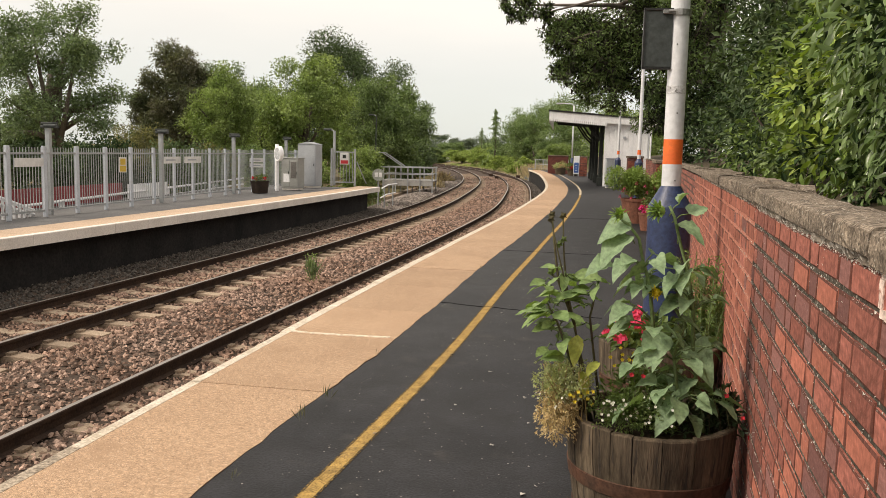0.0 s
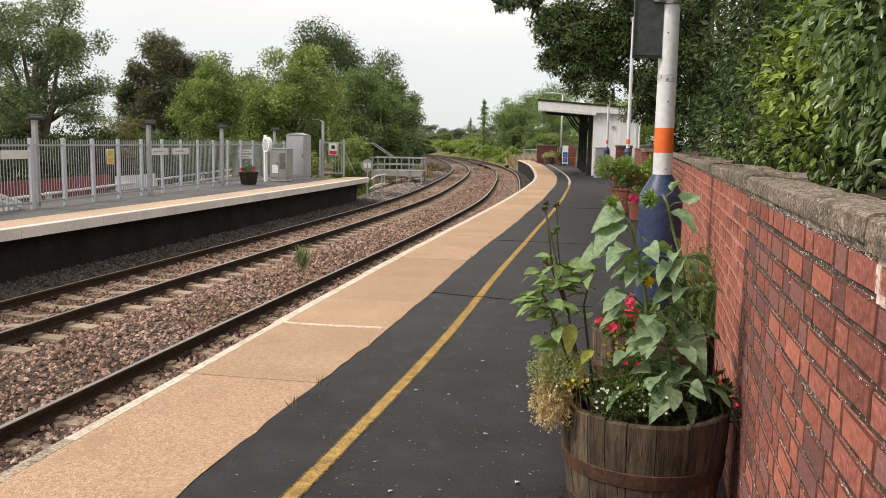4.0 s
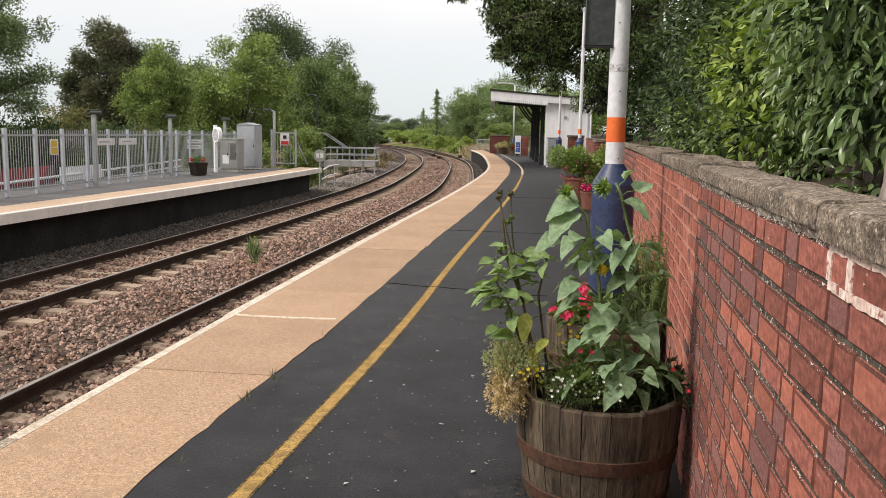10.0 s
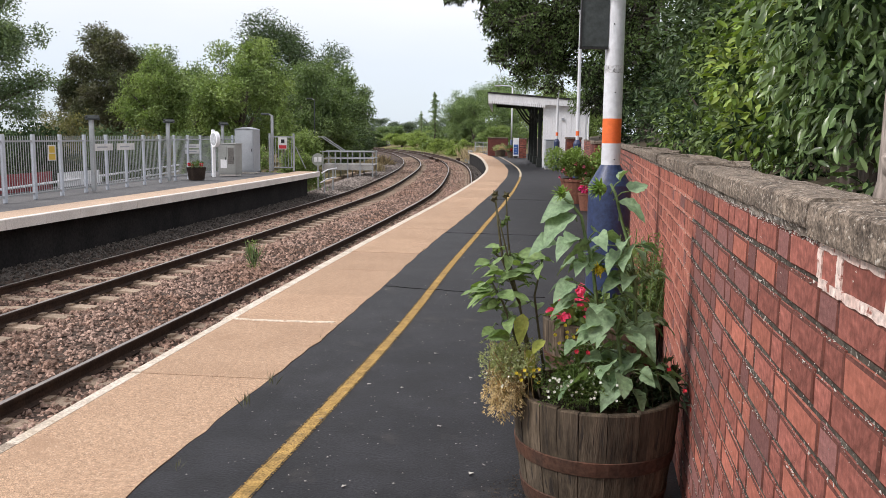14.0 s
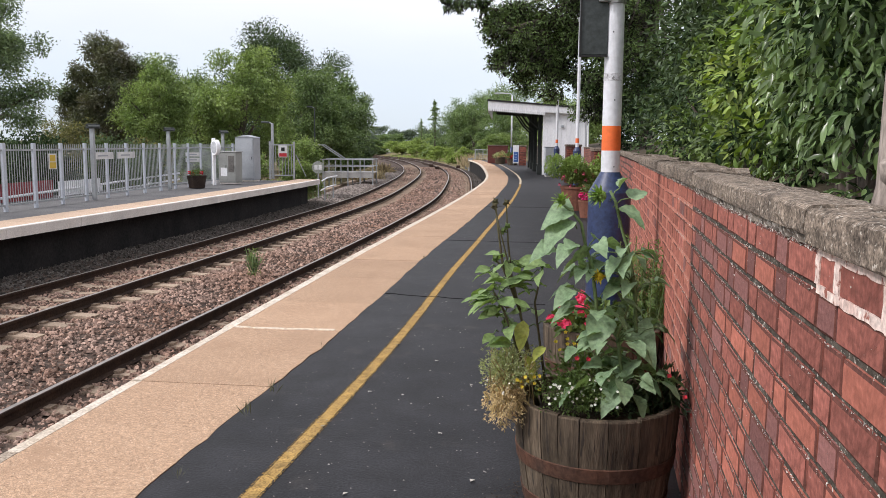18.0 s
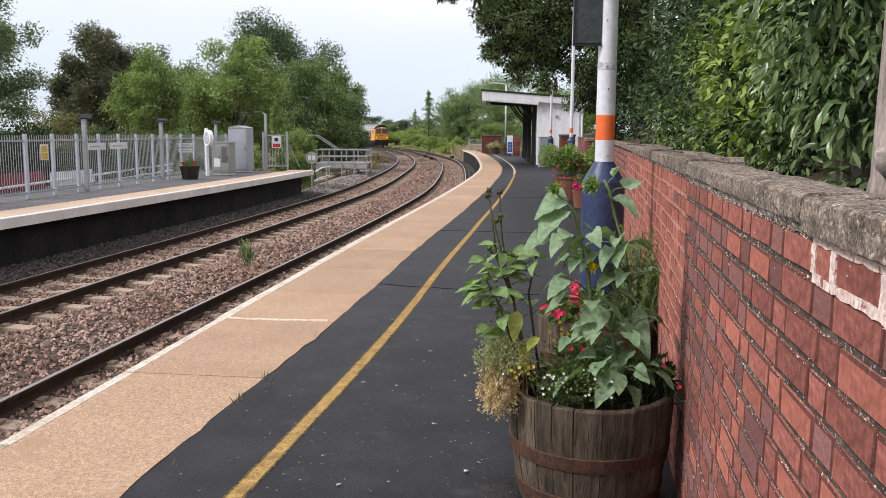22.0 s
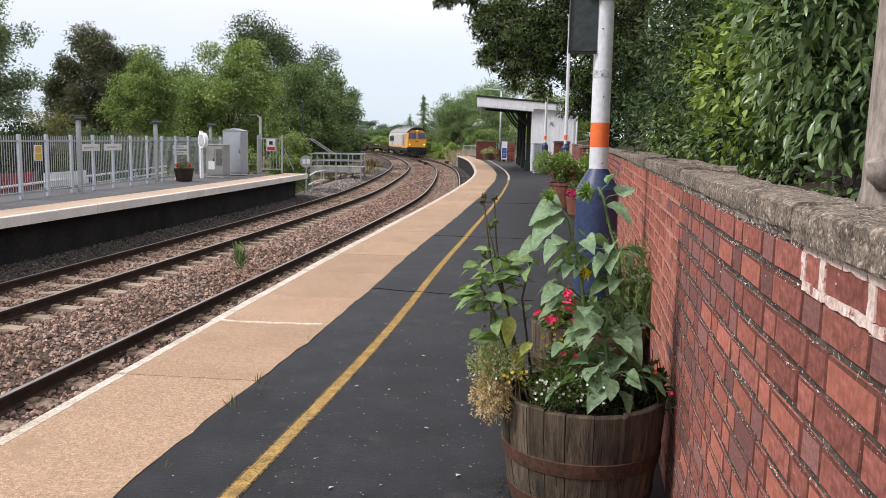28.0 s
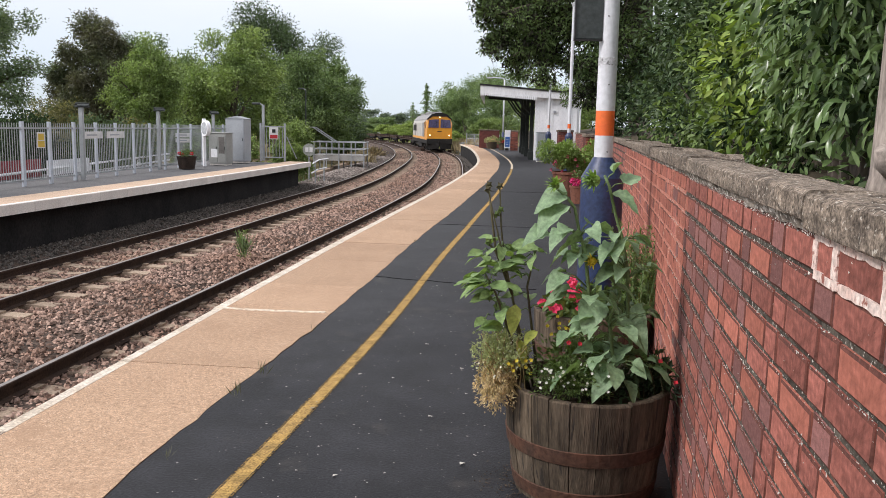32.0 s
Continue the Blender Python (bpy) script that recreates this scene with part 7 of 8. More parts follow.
mesh_fence()
rng = np.random.default_rng(77)
for k, (x, y, r, h) in enumerate(((2.2, 99.0, 0.5, 0.9), (2.0, 95.0, 0.45, 0.8), (-5.6, 69.5, 0.6, 1.1))):
    g = ground_height(x, y)
    t = thing("grass_clump", "tall dry straw-coloured grass beside the track", "grass", pose(x, y, g), group="dry grass clumps")
    n = 700
    p = np.stack([rng.normal(0, r * 0.5, n), rng.normal(0, r * 0.5, n), rng.uniform(0.0, h * 0.35, n)], 1)
    o = np.stack([rng.normal(0, 0.25, n), rng.normal(0, 0.25, n), np.ones(n)], 1)
    link("blade", leaves("blade", p, o, h * 0.75, rng, droop=-0.6, aspect=0.05), L_STRAW, t)


# points in the near line beyond the platform
for y, d, w in ((84.0, -1.15, 0.35), (93.0, -1.2, 0.4), (88.5, 1.35, 0.4)):
    p = off(y, d, RAIL_Z - 0.14)
    t = thing("point_machine", "dark steel point machine box beside the rail", "railway equipment", Matrix.Translation(p))
    bm = BM()
    box(bm, -w / 2, -0.55, 0.0, w / 2, 0.55, 0.24, 0.03)
    part("case", bm, RUST, t)
    bm = BM()
    box(bm, -w / 2 - 0.02, -0.5, 0.24, w / 2 + 0.02, 0.5, 0.27, 0.008)
    part("lid", bm, RUST, t)
    bm = BM()
    tube(bm, [(0, -0.2, 0.06), (0.7 if d < 0 else -0.7, -0.2, 0.06)], 0.025, 6)
    part("drive_rod", bm, RUST, t)
for sgn in (-1, 1):
    bm = BM()
    extrude(bm, [(-0.03, -0.13), (0.03, -0.13), (0.03, 0.0), (-0.03, 0.0)], [off(74 + k * 2.0, sgn * 0.66 - 0.0034 * k * k * (1.0 if sgn < 0 else 1.0), RAIL_Z) for k in range(16)])
    bmesh.ops.recalc_face_normals(bm, faces=bm.faces[:])
    t = thing("switch_rail", "rusty switch rail leaving the near track", "rail")
    part("rail", bm, RUST, t)

# ---- freight train ----
LOCO_Y = mat("loco_orange_yellow", (0.75, 0.33, 0.02), (0.66, 0.27, 0.02), 0.4, 2, 20, 0.05, fine_mix=0.08)
LOCO_G = mat("loco_silver_grey", (0.50, 0.48, 0.44), (0.40, 0.38, 0.35), 0.5, 1.5, 15, 0.1, fine_mix=0.15)
LOCO_B = mat("loco_black", (0.018, 0.018, 0.018), (0.03, 0.027, 0.024), 0.8, 3, 20, 0.2)
LOCO_R = mat("loco_grey_roof", (0.30, 0.30, 0.30), (0.23, 0.225, 0.22), 0.7, 2, 20, 0.2)
GLASS = mat("cab_glass", (0.11, 0.10, 0.19), None, 0.08, 2, 10, 0, gloss=0.8)
HEADLAMP = mat("lit_headlamp", (1, 0.9, 0.6), None, 0.3, 2, 10, 0, alpha_glow=((1.0, 0.82, 0.45), 2.5))
WAGON = mat("wagon_frame_rust", (0.05, 0.036, 0.028), (0.08, 0.055, 0.04), 0.85, 3, 20, 0.2)


def section(bm, y0, y1, pts0, pts1):
    a, b = [bm.verts.new((x, y0, z)) for x, z in pts0], [bm.verts.new((x, y1, z)) for x, z in pts1]
    n = len(a)
    for k in range(n):
        bm.faces.new((a[k], a[(k + 1) % n], b[(k + 1) % n], b[k]))
    bm.faces.new(a[::-1])
    bm.faces.new(b)
    bmesh.ops.recalc_face_normals(bm, faces=bm.faces[:])


def bogie(t, yc, axles, wheel_r):
    bm = BM()
    ln = (axles - 1) * 0.95 + 0.8
    for s in (-1, 1):
        box(bm, s * 1.0 - 0.07, yc - ln, 0.42, s * 1.0 + 0.07, yc + ln, 0.72, 0.02)
    box(bm, -1.0, yc - 0.25, 0.45, 1.0, yc + 0.25, 0.75)
    b = part("bogie", bm, LOCO_B, t)
    for k in range(axles):
        y = yc + (k - (axles - 1) / 2) * 1.9
        for s in (-1, 1):
            bm = BM()
            tube(bm, [(s * 0.70, y, wheel_r), (s * 0.83, y, wheel_r)], wheel_r, 20)
            part("wheel", bm, LOCO_B, b)
            bm = BM()
            box(bm, s * 1.0 - 0.14, y - 0.16, wheel_r - 0.14, s * 1.0 + 0.14, y + 0.16, wheel_r + 0.16, 0.03)
            part("axlebox", bm, LOCO_B, b)


def loco():
    """Local space: front at y = 0 facing -y, rail level z = 0."""
    t = thing("diesel_locomotive", "orange-yellow nosed grey diesel freight locomotive with lit headlamps", "locomotive")
    side = [(-1.32, 1.15), (1.32, 1.15), (1.32, 2.75), (1.18, 3.25), (0.75, 3.68), (0.3, 3.83), (-0.3, 3.83), (-0.75, 3.68), (-1.18, 3.25), (-1.32, 2.75)]
    nose = [(-1.22, 1.15), (1.22, 1.15), (1.26, 2.2), (1.12, 3.2), (0.7, 3.55), (0.3, 3.66), (-0.3, 3.66), (-0.7, 3.55), (-1.12, 3.2), (-1.26, 2.2)]
    bm = BM()
    section(bm, 0.0, 0.45, nose, side)
    part("cab_front", bm, LOCO_Y, t, "orange-yellow cab front")
    bm = BM()
    section(bm, 0.45, 2.6, side, side)
    part("cab_side", bm, LOCO_Y, t, "orange cab side")
    bm = BM()
    section(bm, 2.6, 20.6, side, side)
    part("body", bm, LOCO_G, t, "silver grey engine body")
    bm = BM()
    r0 = [(-1.24, 3.14), (-1.2, 3.28), (-0.76, 3.72), (-0.3, 3.87), (0.3, 3.87), (0.76, 3.72), (1.2, 3.28), (1.24, 3.14), (0.7, 3.5), (-0.7, 3.5)]
    section(bm, 0.12, 20.4, r0, r0)
    part("roof", bm, LOCO_R, t, "dark grey roof")
    bm = BM()
    section(bm, -0.06, 0.5, [(x * 1.02, z - 0.0) for x, z in r0], [(x * 1.04, z + 0.01) for x, z in r0])
    part("roof_brow", bm, LOCO_B, t, "black edge of the cab roof")
    for s in (-1, 1):
        bm = BM()
        v = [bm.verts.new(q) for q in ((s * 0.09, -0.04, 2.38), (s * 1.14, -0.04, 2.38), (s * 1.08, -0.04, 3.16), (s * 0.09, -0.04, 3.24))]
        w = [bm.verts.new(q.co + Vector((0, 0.08, 0))) for q in v]
        bm.faces.new(v)
        bm.faces.new(w[::-1])
        for i in range(4):
            bm.faces.new((v[i], w[i], w[(i + 1) % 4], v[(i + 1) % 4]))
        bmesh.ops.recalc_face_normals(bm, faces=bm.faces[:])
        part("windscreen", bm, GLASS, t, "dark blue-tinted windscreen")
        bm = BM()
        box(bm, s * 0.55 - 0.015, -0.07, 2.38, s * 0.55 + 0.015, -0.045, 3.0, 0, Matrix.Rotation(radians(-s * 4), 4, "Y"))
        part("wiper", bm, LOCO_B, t)
        bm = BM()
        tube(bm, [(s * 0.98, -0.06, 1.62), (s * 0.98, 0.05, 1.62)], 0.075, 16)
        part("headlamp", bm, HEADLAMP, t, "lit headlamp")
        bm = BM()
        box(bm, s * 0.98 - 0.13, -0.03, 1.50, s * 0.98 + 0.13, 0.02, 1.74, 0.03)
        part("lamp_housing", bm, LOCO_Y, t)
        bm = BM()
        tube(bm, [(s * 0.87, -0.55, 0.98), (s * 0.87, -0.45, 0.98)], 0.26, 18)
        tube(bm, [(s * 0.87, -0.46, 0.98), (s * 0.87, 0.05, 0.98)], 0.10, 12)
        part("buffer", bm, LOCO_B, t)
        bm = BM()
        v = [bm.verts.new(q) for q in ((s * 0.05, -0.25, 0.28), (s * 1.2, -0.05, 0.25), (s * 1.2, 0.0, 0.85), (s * 0.05, -0.12, 0.85))]
        w = [bm.verts.new(q.co + Vector((0, 0.08, 0))) for q in v]
        bm.faces.new(v)
        bm.faces.new(w[::-1])
        for i in range(4):
            bm.faces.new((v[i], w[i], w[(i + 1) % 4], v[(i + 1) % 4]))
        part("snowplough", bm, LOCO_B, t)
        bm = BM()
        box(bm, s * 1.325 - 0.01, 0.75, 2.3, s * 1.325 + 0.01, 1.35, 3.0, 0)
        part("cab_side_window", bm, GLASS, t)
        bm = BM()
        box(bm, s * 1.325 - 0.015, 1.6, 1.2, s * 1.325 + 0.015, 2.2, 3.0, 0)
        part("cab_door", bm, LOCO_Y, t)
        for k in range(7):
            bm = BM()
            y0 = 3.4 + k * 2.35
            box(bm, s * 1.33 - 0.012, y0, 1.3, s * 1.33 + 0.012, y0 + 2.0, 2.9, 0.004)
            part("side_panel", bm, LOCO_R if k in (0, 5) else LOCO_G, t)
    bm = BM()
    tube(bm, [(0, -0.08, 3.44), (0, 0.1, 3.44)], 0.06, 14)
    part("top_headlamp", bm, HEADLAMP, t, "lit top headlamp")
    bm = BM()
    box(bm, -1.3, 0.0, 0.75, 1.3, 20.6, 1.15, 0.02)
    part("underframe", bm, LOCO_B, t)
    bm = BM()
    box(bm, -1.25, 7.6, 0.3, 1.25, 13.0, 0.75, 0.05)
    part("fuel_tank", bm, LOCO_B, t)
    bm = BM()
    box(bm, -0.22, -0.02, 1.98, 0.22, 0.0, 2.05)
    part("nose_mark", bm, LOCO_B, t)
    bm = BM()
    box(bm, -1.3, -0.10, 0.72, 1.3, 0.03, 1.27, 0.02)
    part("buffer_beam", bm, LOCO_B, t, "black buffer beam")
    for s in (-1, 1):
        bm = BM()
        box(bm, s * 1.335 - 0.01, 2.65, 1.18, s * 1.335 + 0.01, 20.5, 1.42)
        part("sill_stripe", bm, LOCO_Y, t, "orange stripe along the sill")
        bm = BM()
        box(bm, s * 1.335 - 0.02, 2.75, 1.45, s * 1.335 + 0.02, 3.25, 2.95)
        part("engine_room_door", bm, LOCO_B, t, "black door behind the cab")
        for k in range(6):
            bm = BM()
            box(bm, s * 1.335 - 0.03, 14.2 + k * 0.9, 2.0, s * 1.335 + 0.03, 14.9 + k * 0.9, 2.7, 0.01)
            part("grille", bm, LOCO_B, t, "dark radiator grille")
    for y0, y1, hh in ((3.2, 5.0, 0.14), (6.0, 10.5, 0.20), (12.0, 18.5, 0.12)):
        bm = BM()
        box(bm, -0.55, y0, 3.80, 0.55, y1, 3.86 + hh, 0.04)
        part("roof_hatch", bm, LOCO_R, t)
    bm = BM()
    box(bm, -0.10, -0.45, 0.85, 0.10, 0.0, 1.05)
    part("coupling", bm, LOCO_B, t)
    bogie(t, 3.9, 3, 0.53)
    bogie(t, 16.7, 3, 0.53)
    return t


def wagon():
    t = thing("flat_wagon", "empty rust-brown container flat wagon", "wagon", group="flat wagons behind the locomotive")
    for s in (-1, 1):
        bm = BM()
        box(bm, s * 1.0 - 0.09, 0.5, 0.72, s * 1.0 + 0.09, 19.5, 1.02)
        part("side_girder", bm, WAGON, t)
        bm = BM()
        tube(bm, [(s * 0.87, -0.3, 0.98), (s * 0.87, 0.5, 0.98)], 0.16, 10)
        part("buffer", bm, LOCO_B, t)
    for k in range(10):
        bm = BM()
        y = 0.5 + k * 2.1
        box(bm, -1.25, y, 0.82, 1.25, y + 0.22, 0.98)
        part("cross_member", bm, WAGON, t)
    bm = BM()
    box(bm, -0.25, 0.5, 0.65, 0.25, 19.5, 0.95)
    part("centre_sill", bm, WAGON, t)
    for y in (0.6, 6.8, 13.0, 19.2):
        for s in (-1, 1):
            bm = BM()
            box(bm, s * 1.12 - 0.07, y - 0.08, 0.98, s * 1.12 + 0.07, y + 0.08, 1.18)
            part("container_spigot", bm, WAGON, t)
    bm = BM()
    box(bm, -1.2, 0.1, 0.98, 1.2, 0.25, 1.12)
    part("headstock_board", bm, WAGON, t)
    bogie(t, 3.0, 2, 0.42)
    bogie(t, 17.0, 2, 0.42)
    return t


LOCO = loco()
WAGONS = [wagon()]
for _ in range(4):
    WAGONS.append(copy_thing(WAGONS[0], Matrix.Identity(4)))
# distance along the line, counted from y = 60
ARC_Y = np.arange(60, 470, 0.5)
ARC_S = np.concatenate([[0], np.cumsum(np.hypot(0.5, np.diff([centre(q) for q in ARC_Y])))])


def on_track(s):
    y = float(np.interp(s, ARC_S, ARC_Y))
    return Vector((centre(y), y, RAIL_Z))


def vehicle_pose(s0, length):
    a, b = on_track(s0 + length * 0.18), on_track(s0 + length * 0.82)
    d = (b - a).normalized()
    front = a - d * length * 0.18
    return Matrix.Translation(front) @ Matrix.Rotation(math.atan2(-d.x, d.y), 4, "Z")


FRONT_32, SPEED = float(np.interp(86.2, ARC_Y, ARC_S)), 6.6


def front_at(t):
    return FRONT_32 + (32.0 - t) * SPEED


def motions():
    times = [k * 1.0 for k in range(33)]
    walk(LOCO, [(t, vehicle_pose(front_at(t), 20.6)) for t in times])
    for k, w in enumerate(WAGONS):
        walk(w, [(t, vehicle_pose(front_at(t) + 21.6 + k * 20.9, 20.0)) for t in times])

# ---- the wall's coping stones and bricks ----
def coping():
    r = random.Random(8)
    cuts = [-6.0, -4.7, -3.3, -2.0, -0.9, 0.15, 0.85, 1.53, 3.40]
    while cuts[-1] < 70:
        cuts.append(cuts[-1] + (r.uniform(0.8, 1.3) if cuts[-1] < 25 else 3.0))
    for a, b in zip(cuts, cuts[1:]):
        bm = BM()
        n = 40 if a < 5 else 16 if a < 8 else 5
        g = 0.006
        h = r.uniform(-0.006, 0.006)
        rows = []
        for k in range(n + 1):
            yy = a + g + (b - a - 2 * g) * k / n
            m, _ = wall_frame(yy)
            j = lambda s: r.uniform(-s, s) if a < 8 else 0
            T = WALL_TOP + h
            # the stones past the first joint are narrower, weathered at the back and bedded on thick mortar
            B = WALL_TOP + (0.018 if 1.5 < a < 3.0 else 0.003 if a < 3.0 else 0.014)
            slim = 1.0 if a > 1.5 else 0.0
            R = -0.30 + 0.065 * slim
            prof = [(0.018, B), (0.021 + j(0.003), B + 0.005 + j(0.003)), (0.022 + j(0.003), T + 0.040 + j(0.003)), (0.021 + j(0.003), T + 0.066 + j(0.003)), (0.012 + j(0.003), T + 0.073 + j(0.002)), (-0.012, T + 0.075 + j(0.003)), (-0.05, T + 0.075 + j(0.004)),
                    (-0.09, T + 0.075 - 0.004 * slim + j(0.004)), (-0.12, T + 0.075 - 0.008 * slim + j(0.005)), (-0.15, T + 0.075 - 0.012 * slim + j(0.005)), (R + 0.045, T + 0.073 - 0.014 * slim + j(0.005)), (R + 0.02, T + 0.066 - 0.014 * slim + j(0.006)), (R + 0.005 + j(0.010), T + 0.045), (R + j(0.010), B)]
            rows.append([bm.verts.new(m @ Vector((0, d, z))) for d, z in prof])
        w = len(rows[0])
        for r0, r1 in zip(rows, rows[1:]):
            for i in range(w):
                bm.faces.new((r0[i], r0[(i + 1) % w], r1[(i + 1) % w], r1[i]))
        bm.faces.new(rows[0][::-1])
        bm.faces.new(rows[-1])
        bmesh.ops.recalc_face_normals(bm, faces=bm.faces[:])
        part("coping_stone", bm, COPING, wall)
    # broken flat stones bedded along the back of the coping
    for a, b, w in ((3.45, 6.0, 0.06), (6.7, 10.0, 0.08)):
        bm = BM()
        n = 28
        rq = random.Random(int(a * 10))
        rows = []
        for k in range(n + 1):
            m, _ = wall_frame(a + (b - a) * k / n)
            e = min(1.0, 6 * min(k / n, 1 - k / n) + 0.35)
            top = WALL_TOP + 0.074 + 0.005 * math.sin(k * 0.5) + rq.uniform(-0.006, 0.006)
            rows.append([bm.verts.new(m @ Vector((0, d, z))) for d, z in ((-0.17 - 0.015 * math.sin(k * 0.6) + rq.uniform(-0.008, 0.008), WALL_TOP + 0.058), (-0.18, top * e + (1 - e) * (WALL_TOP + 0.07)), (-0.19 - w * e, top * e + (1 - e) * (WALL_TOP + 0.07)), (-0.21 - w * e, WALL_TOP + 0.02))])
        for r0, r1 in zip(rows, rows[1:]):
            for i in range(4):
                bm.faces.new((r0[i], r0[(i + 1) % 4], r1[(i + 1) % 4], r1[i]))
        bm.faces.new(rows[0][::-1])
        bm.faces.new(rows[-1])
        bmesh.ops.recalc_face_normals(bm, faces=bm.faces[:])
        part("rear_coping_stone", bm, COPING, wall)
    # the ragged pale bed under the coping
    bm = BM()
    rq = random.Random(5)
    rows = []
    for k in range(341):
        m, _ = wall_frame(1.53 + k * 0.02)
        f = rq.uniform(0.000, 0.012)
        rows.append([bm.verts.new(m @ Vector((0, d, z))) for d, z in ((-0.2, WALL_TOP - 0.002), (f - 0.004, WALL_TOP - 0.004 + rq.uniform(-0.003, 0.003)), (f, WALL_TOP + 0.008), (f + 0.003, WALL_TOP + 0.019), (-0.2, WALL_TOP + 0.019))])
    for r0, r1 in zip(rows, rows[1:]):
        for i in range(5):
            bm.faces.new((r0[i], r0[(i + 1) % 5], r1[(i + 1) % 5], r1[i]))
    bm.faces.new(rows[0][::-1])
    bm.faces.new(rows[-1])
    bmesh.ops.recalc_face_normals(bm, faces=bm.faces[:])
    part("mortar_bed", bm, BEDDING, wall, "crumbling pale mortar under the coping")


BEDDING = mat("crumbled_bed_mortar", (0.34, 0.30, 0.25), (0.12, 0.10, 0.082), 0.95, 11, 80, 0.8, spots=(0.58, 0.54, 0.48), spot_scale=60, spot_at=0.55, mid=(30, 0.4))
coping()

COURSE, BH, JOINT = 0.0776, 0.0672, 0.0105


def brick_verts(L, seed):
    """A worn brick: rounded front arrises, slightly uneven face. Along x, front at +y."""
    r = random.Random(seed)
    j = lambda: r.uniform(-0.0026, 0.0026)
    c, cx = 0.0064, 0.0044
    back = [(-L / 2, -0.02, 0), (L / 2, -0.02, 0), (L / 2, -0.02, BH), (-L / 2, -0.02, BH)]
    side = [(-L / 2 + j(), -0.003, j()), (L / 2 + j(), -0.003, j()), (L / 2 + j(), 0.0, BH + j()), (-L / 2 + j(), 0.0, BH + j())]
    face = [(-L / 2 + cx + j(), 0.0012 + j() * 0.25, c + j()), (L / 2 - cx + j(), 0.0012 + j() * 0.25, c + j()), (L / 2 - cx + j(), 0.0012 + j() * 0.25, BH - c + j()), (-L / 2 + cx + j(), 0.0012 + j() * 0.25, BH - c + j())]
    v = back + side + face
    f = [(8, 11, 10, 9)]
    for a in (0, 4):
        for k in range(4):
            f.append((a + k, a + 4 + k, a + 4 + (k + 1) % 4, a + (k + 1) % 4))
    return v, f


STRETCH, HEADER = 0.2165, 0.1030
BRICK_ME = {}
GRIME = mat("grimy_brick_edge", (0.155, 0.056, 0.042), (0.070, 0.036, 0.029), 0.9, 9, 60, 0.4, spots=(0.30, 0.11, 0.08), spot_scale=16, spot_at=0.56)
RING = [0] * 5 + [1] * 4
for L in (STRETCH, HEADER):
    for s in range(6):
        for k in range(3):
            v, f = brick_verts(L, s * 7 + int(L * 1000))
            me = raw_mesh("brick", np.array(v), np.array(f))
            me.materials.append(BRICKS[k])
            me.materials.append(GRIME)
            me.polygons.foreach_set("material_index", RING)
            BRICK_ME[L, s, k] = me


LIME = mat("white_lime_mortar", (0.74, 0.63, 0.56), (0.58, 0.42, 0.36), 0.9, 14, 70, 0.6, spots=(0.30, 0.12, 0.09), spot_scale=34, spot_at=0.57)


def smear(x0, z0, x1, z1, m, r):
    """A ragged patch of mortar wiped along a joint."""
    bm = BM()
    tall = z1 - z0 > x1 - x0
    n = max(4, int(max(x1 - x0, z1 - z0) / 0.022))
    rows = []
    for k in range(n + 1):
        u = k / n
        a, b = r.uniform(-0.0022, 0.0022), r.uniform(-0.0022, 0.0022)
        q = ((x0 + a, z0 + (z1 - z0) * u), (x1 + b, z0 + (z1 - z0) * u)) if tall else ((x0 + (x1 - x0) * u, z0 + a), (x0 + (x1 - x0) * u, z1 + b))
        y1 = 0.0030 + r.uniform(0, 0.0014)
        rows.append([bm.verts.new(m @ Vector(p)) for p in ((q[0][0], -0.003, q[0][1]), (q[0][0], y1, q[0][1]), (q[1][0], y1, q[1][1]), (q[1][0], -0.003, q[1][1]))])
    for r0, r1 in zip(rows, rows[1:]):
        for k in range(3):
            bm.faces.new((r0[k], r0[k + 1], r1[k + 1], r1[k]))
    bm.faces.new(rows[0])
    bm.faces.new(rows[-1][::-1])
    bmesh.ops.recalc_face_normals(bm, faces=bm.faces[:])
    part("mortar_smear", bm, LIME, wall, "white lime mortar smeared round bricks")


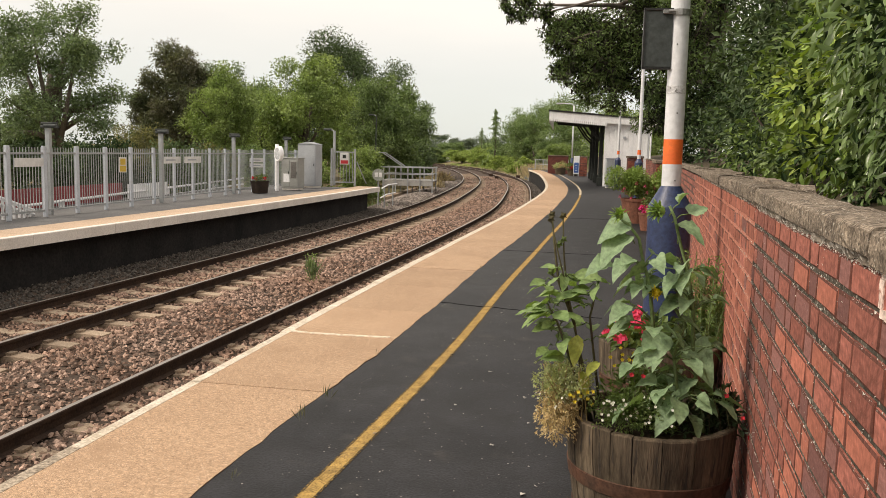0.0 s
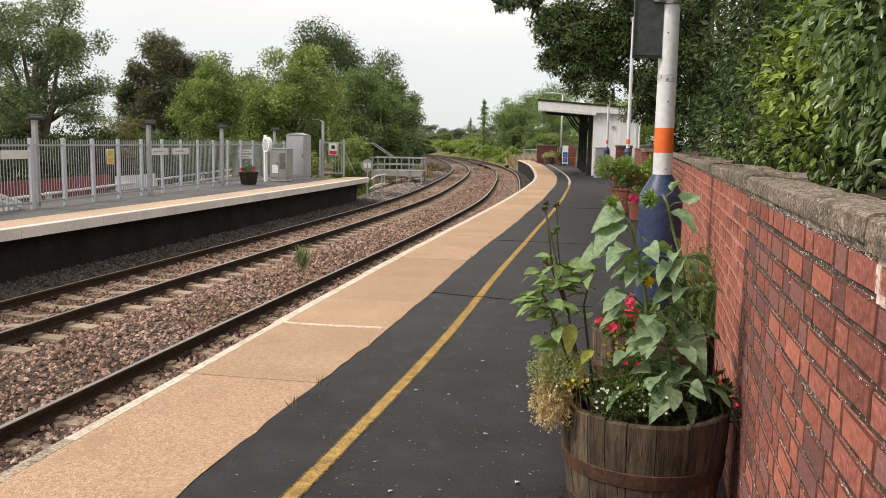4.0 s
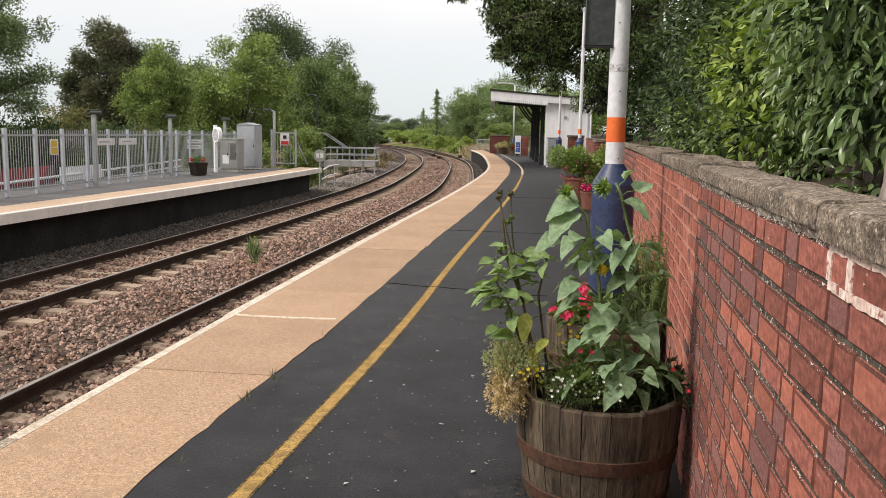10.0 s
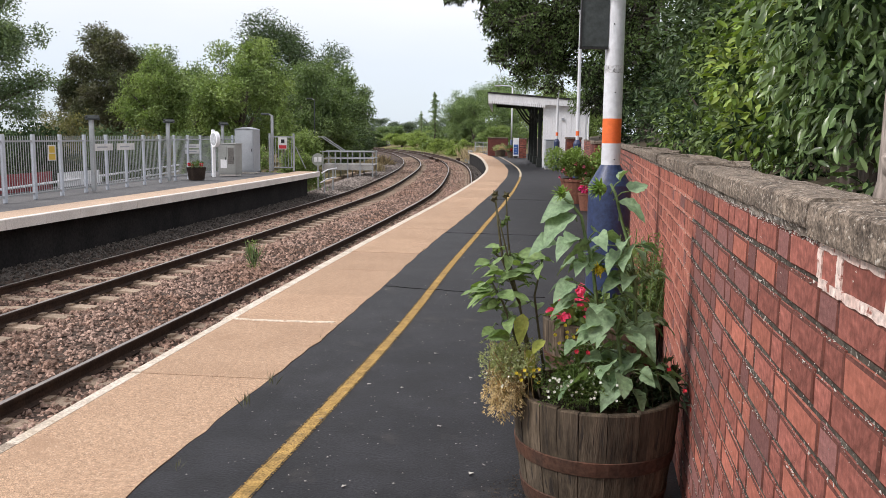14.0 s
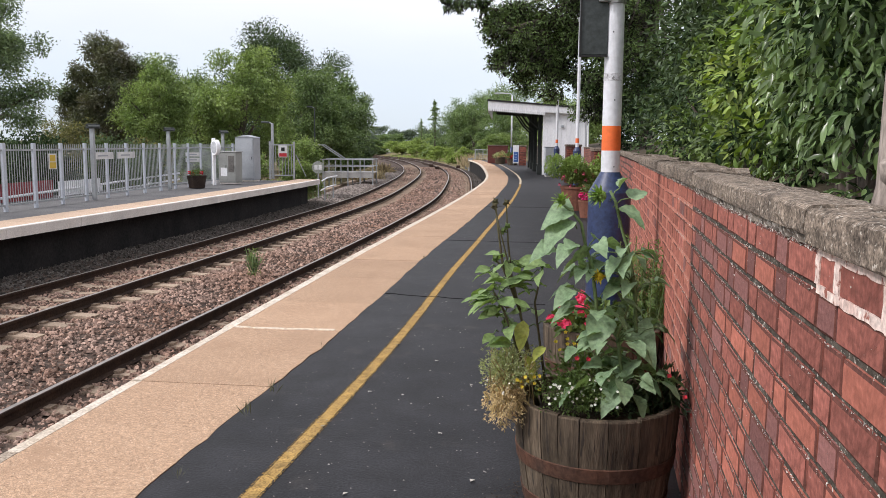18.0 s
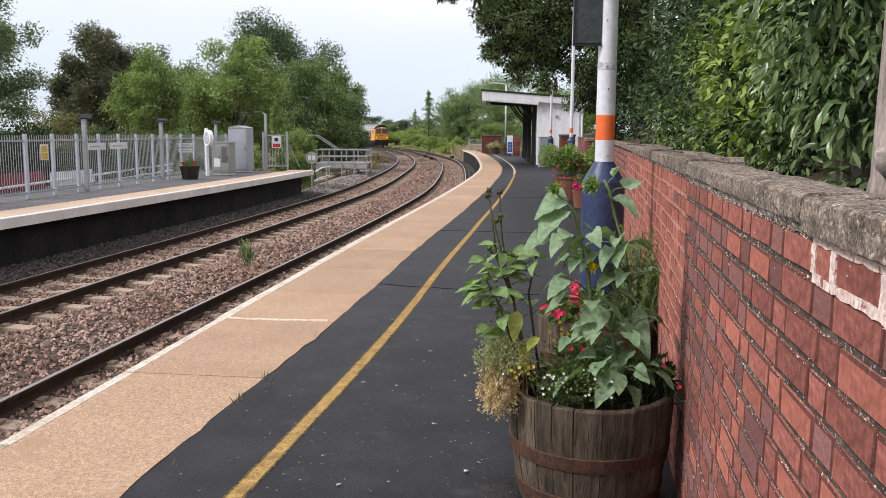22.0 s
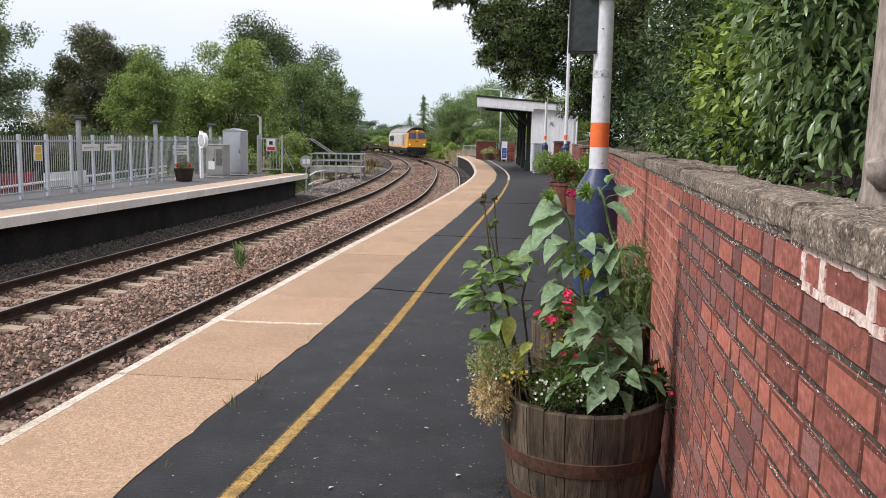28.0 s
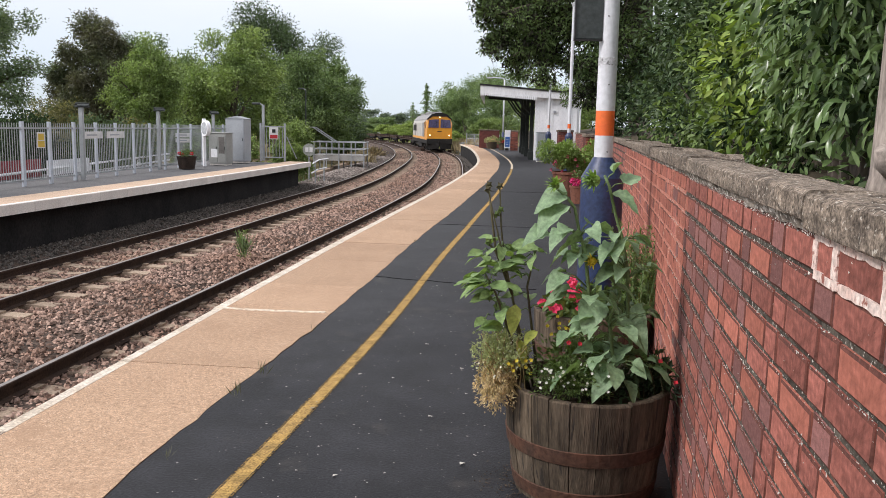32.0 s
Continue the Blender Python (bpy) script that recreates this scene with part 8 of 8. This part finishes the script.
def lay_bricks():
    r = random.Random(17)
    single = 0
    rest = {0: ([], []), 1: ([], []), 2: ([], [])}
    for c in range(17):
        y = -1.2 - (0.0 if c % 2 else 0.163) + (0.055 if c == 16 else 0.0)
        kind = c % 2
        z = c * COURSE + 0.006
        while y < 46:
            L = STRETCH if kind else HEADER
            m, h = wall_frame(y + L / 2 * 0.98)
            roll = r.random()
            orange_zone = 3.45 < y < 9.5
            pick = 2 if roll < (0.05 if orange_zone else 0.38 if y > 2.3 else (0.10 if kind else 0.50)) else (1 if roll < (0.85 if orange_zone else 0.52 if y > 2.3 else 0.50 if kind else 0.62) else 0)
            depth = r.uniform(-0.0008, 0.001)
            mm = m @ Matrix.Translation((0, depth, z + r.uniform(-0.0015, 0.0015))) @ Matrix.Rotation(r.uniform(-0.006, 0.006), 4, "Y")
            s = r.randrange(6)
            if 0.75 < y < 3.5 and single < 300:
                link("brick", BRICK_ME[L, s, pick], None, wall, m=mm)
                single += 1
            else:
                v, f = brick_verts(L, s * 7 + int(L * 1000))
                V, F = rest[pick]
                n0 = len(V)
                V.extend(tuple(mm @ Vector(q)) for q in v)
                F.extend([tuple(i + n0 for i in q) for q in f])
            if c == 16 and 0.9 < y < 1.45:
                for x0, z0, x1, z1 in ((-L / 2 - 0.012, BH - 0.010, L / 2 + 0.012, BH + 0.013), (-L / 2 - 0.014, -0.012, L / 2 + 0.004, 0.005), (L / 2 - 0.008, 0.005, L / 2 + 0.019, BH - 0.010)):
                    smear(x0, z0, x1, z1, mm, r)
            y += (L + JOINT) * math.cos(h)
            kind = 1 - kind
    for k, (V, F) in rest.items():
        me = raw_mesh("bricks", np.array(V), np.array(F))
        me.materials.append(BRICKS[k])
        me.materials.append(GRIME)
        me.polygons.foreach_set("material_index", RING * (len(F) // 9))
        tagged(link("bricks", me, None, wall), kind="stuff")


lay_bricks()

# repointed stretch with flush pinkish mortar, and white crumbs left in the dark joints
rows = []
bm = BM()
for k in range(26):
    m, _ = wall_frame(3.5 + 0.25 * k)
    rows.append([bm.verts.new(m @ Vector((0, d, z))) for d, z in ((-0.012, 0.0), (0.0004, 0.0), (0.0004, WALL_TOP - 0.002), (-0.012, WALL_TOP - 0.002))])
for r0, r1 in zip(rows, rows[1:]):
    for k in range(4):
        bm.faces.new((r0[k], r0[(k + 1) % 4], r1[(k + 1) % 4], r1[k]))
bmesh.ops.recalc_face_normals(bm, faces=bm.faces[:])
part("repointed_mortar", bm, mat("pinkish_mortar", (0.48, 0.21, 0.15), (0.39, 0.145, 0.10), 0.9, 6, 60, 0.4, spots=(0.55, 0.44, 0.36), spot_scale=34, spot_at=0.62), wall, "flush pinkish mortar")
nr = np.random.default_rng(61)
n = 9000
cv, cf = [], []
for k in range(n):
    y = 0.6 + 3.6 * nr.random() ** 0.9
    c = nr.integers(0, 17)
    z = c * COURSE - 0.002 + nr.normal(0, 0.003) if nr.random() < 0.8 else nr.uniform(0.1, WALL_TOP)
    m, _ = wall_frame(y)
    s = 0.0008 + 0.0020 * nr.random() ** 3
    if nr.random() < 0.16:
        y, z = 1.5 + 1.9 * nr.random(), WALL_TOP - 0.006 + nr.normal(0, 0.004)
        m, _ = wall_frame(y)
    e = [Vector((nr.normal(0, 1.7), nr.normal(0, 0.5), nr.normal(0, 0.8))) * s for _ in range(4)]
    b0 = len(cv)
    cv.extend(tuple(m @ (Vector((0, 0.0012, z)) + q)) for q in e)
    cf.extend([(b0, b0 + 1, b0 + 2), (b0, b0 + 2, b0 + 3), (b0, b0 + 3, b0 + 1), (b0 + 1, b0 + 3, b0 + 2)])
tagged(link("mortar_crumb", raw_mesh("mortar_crumb", np.array(cv), np.array(cf)), mat("white_mortar_crumb", (0.62, 0.58, 0.52), None, 0.95, 20, 80, 0), wall), kind="stuff")

motions()
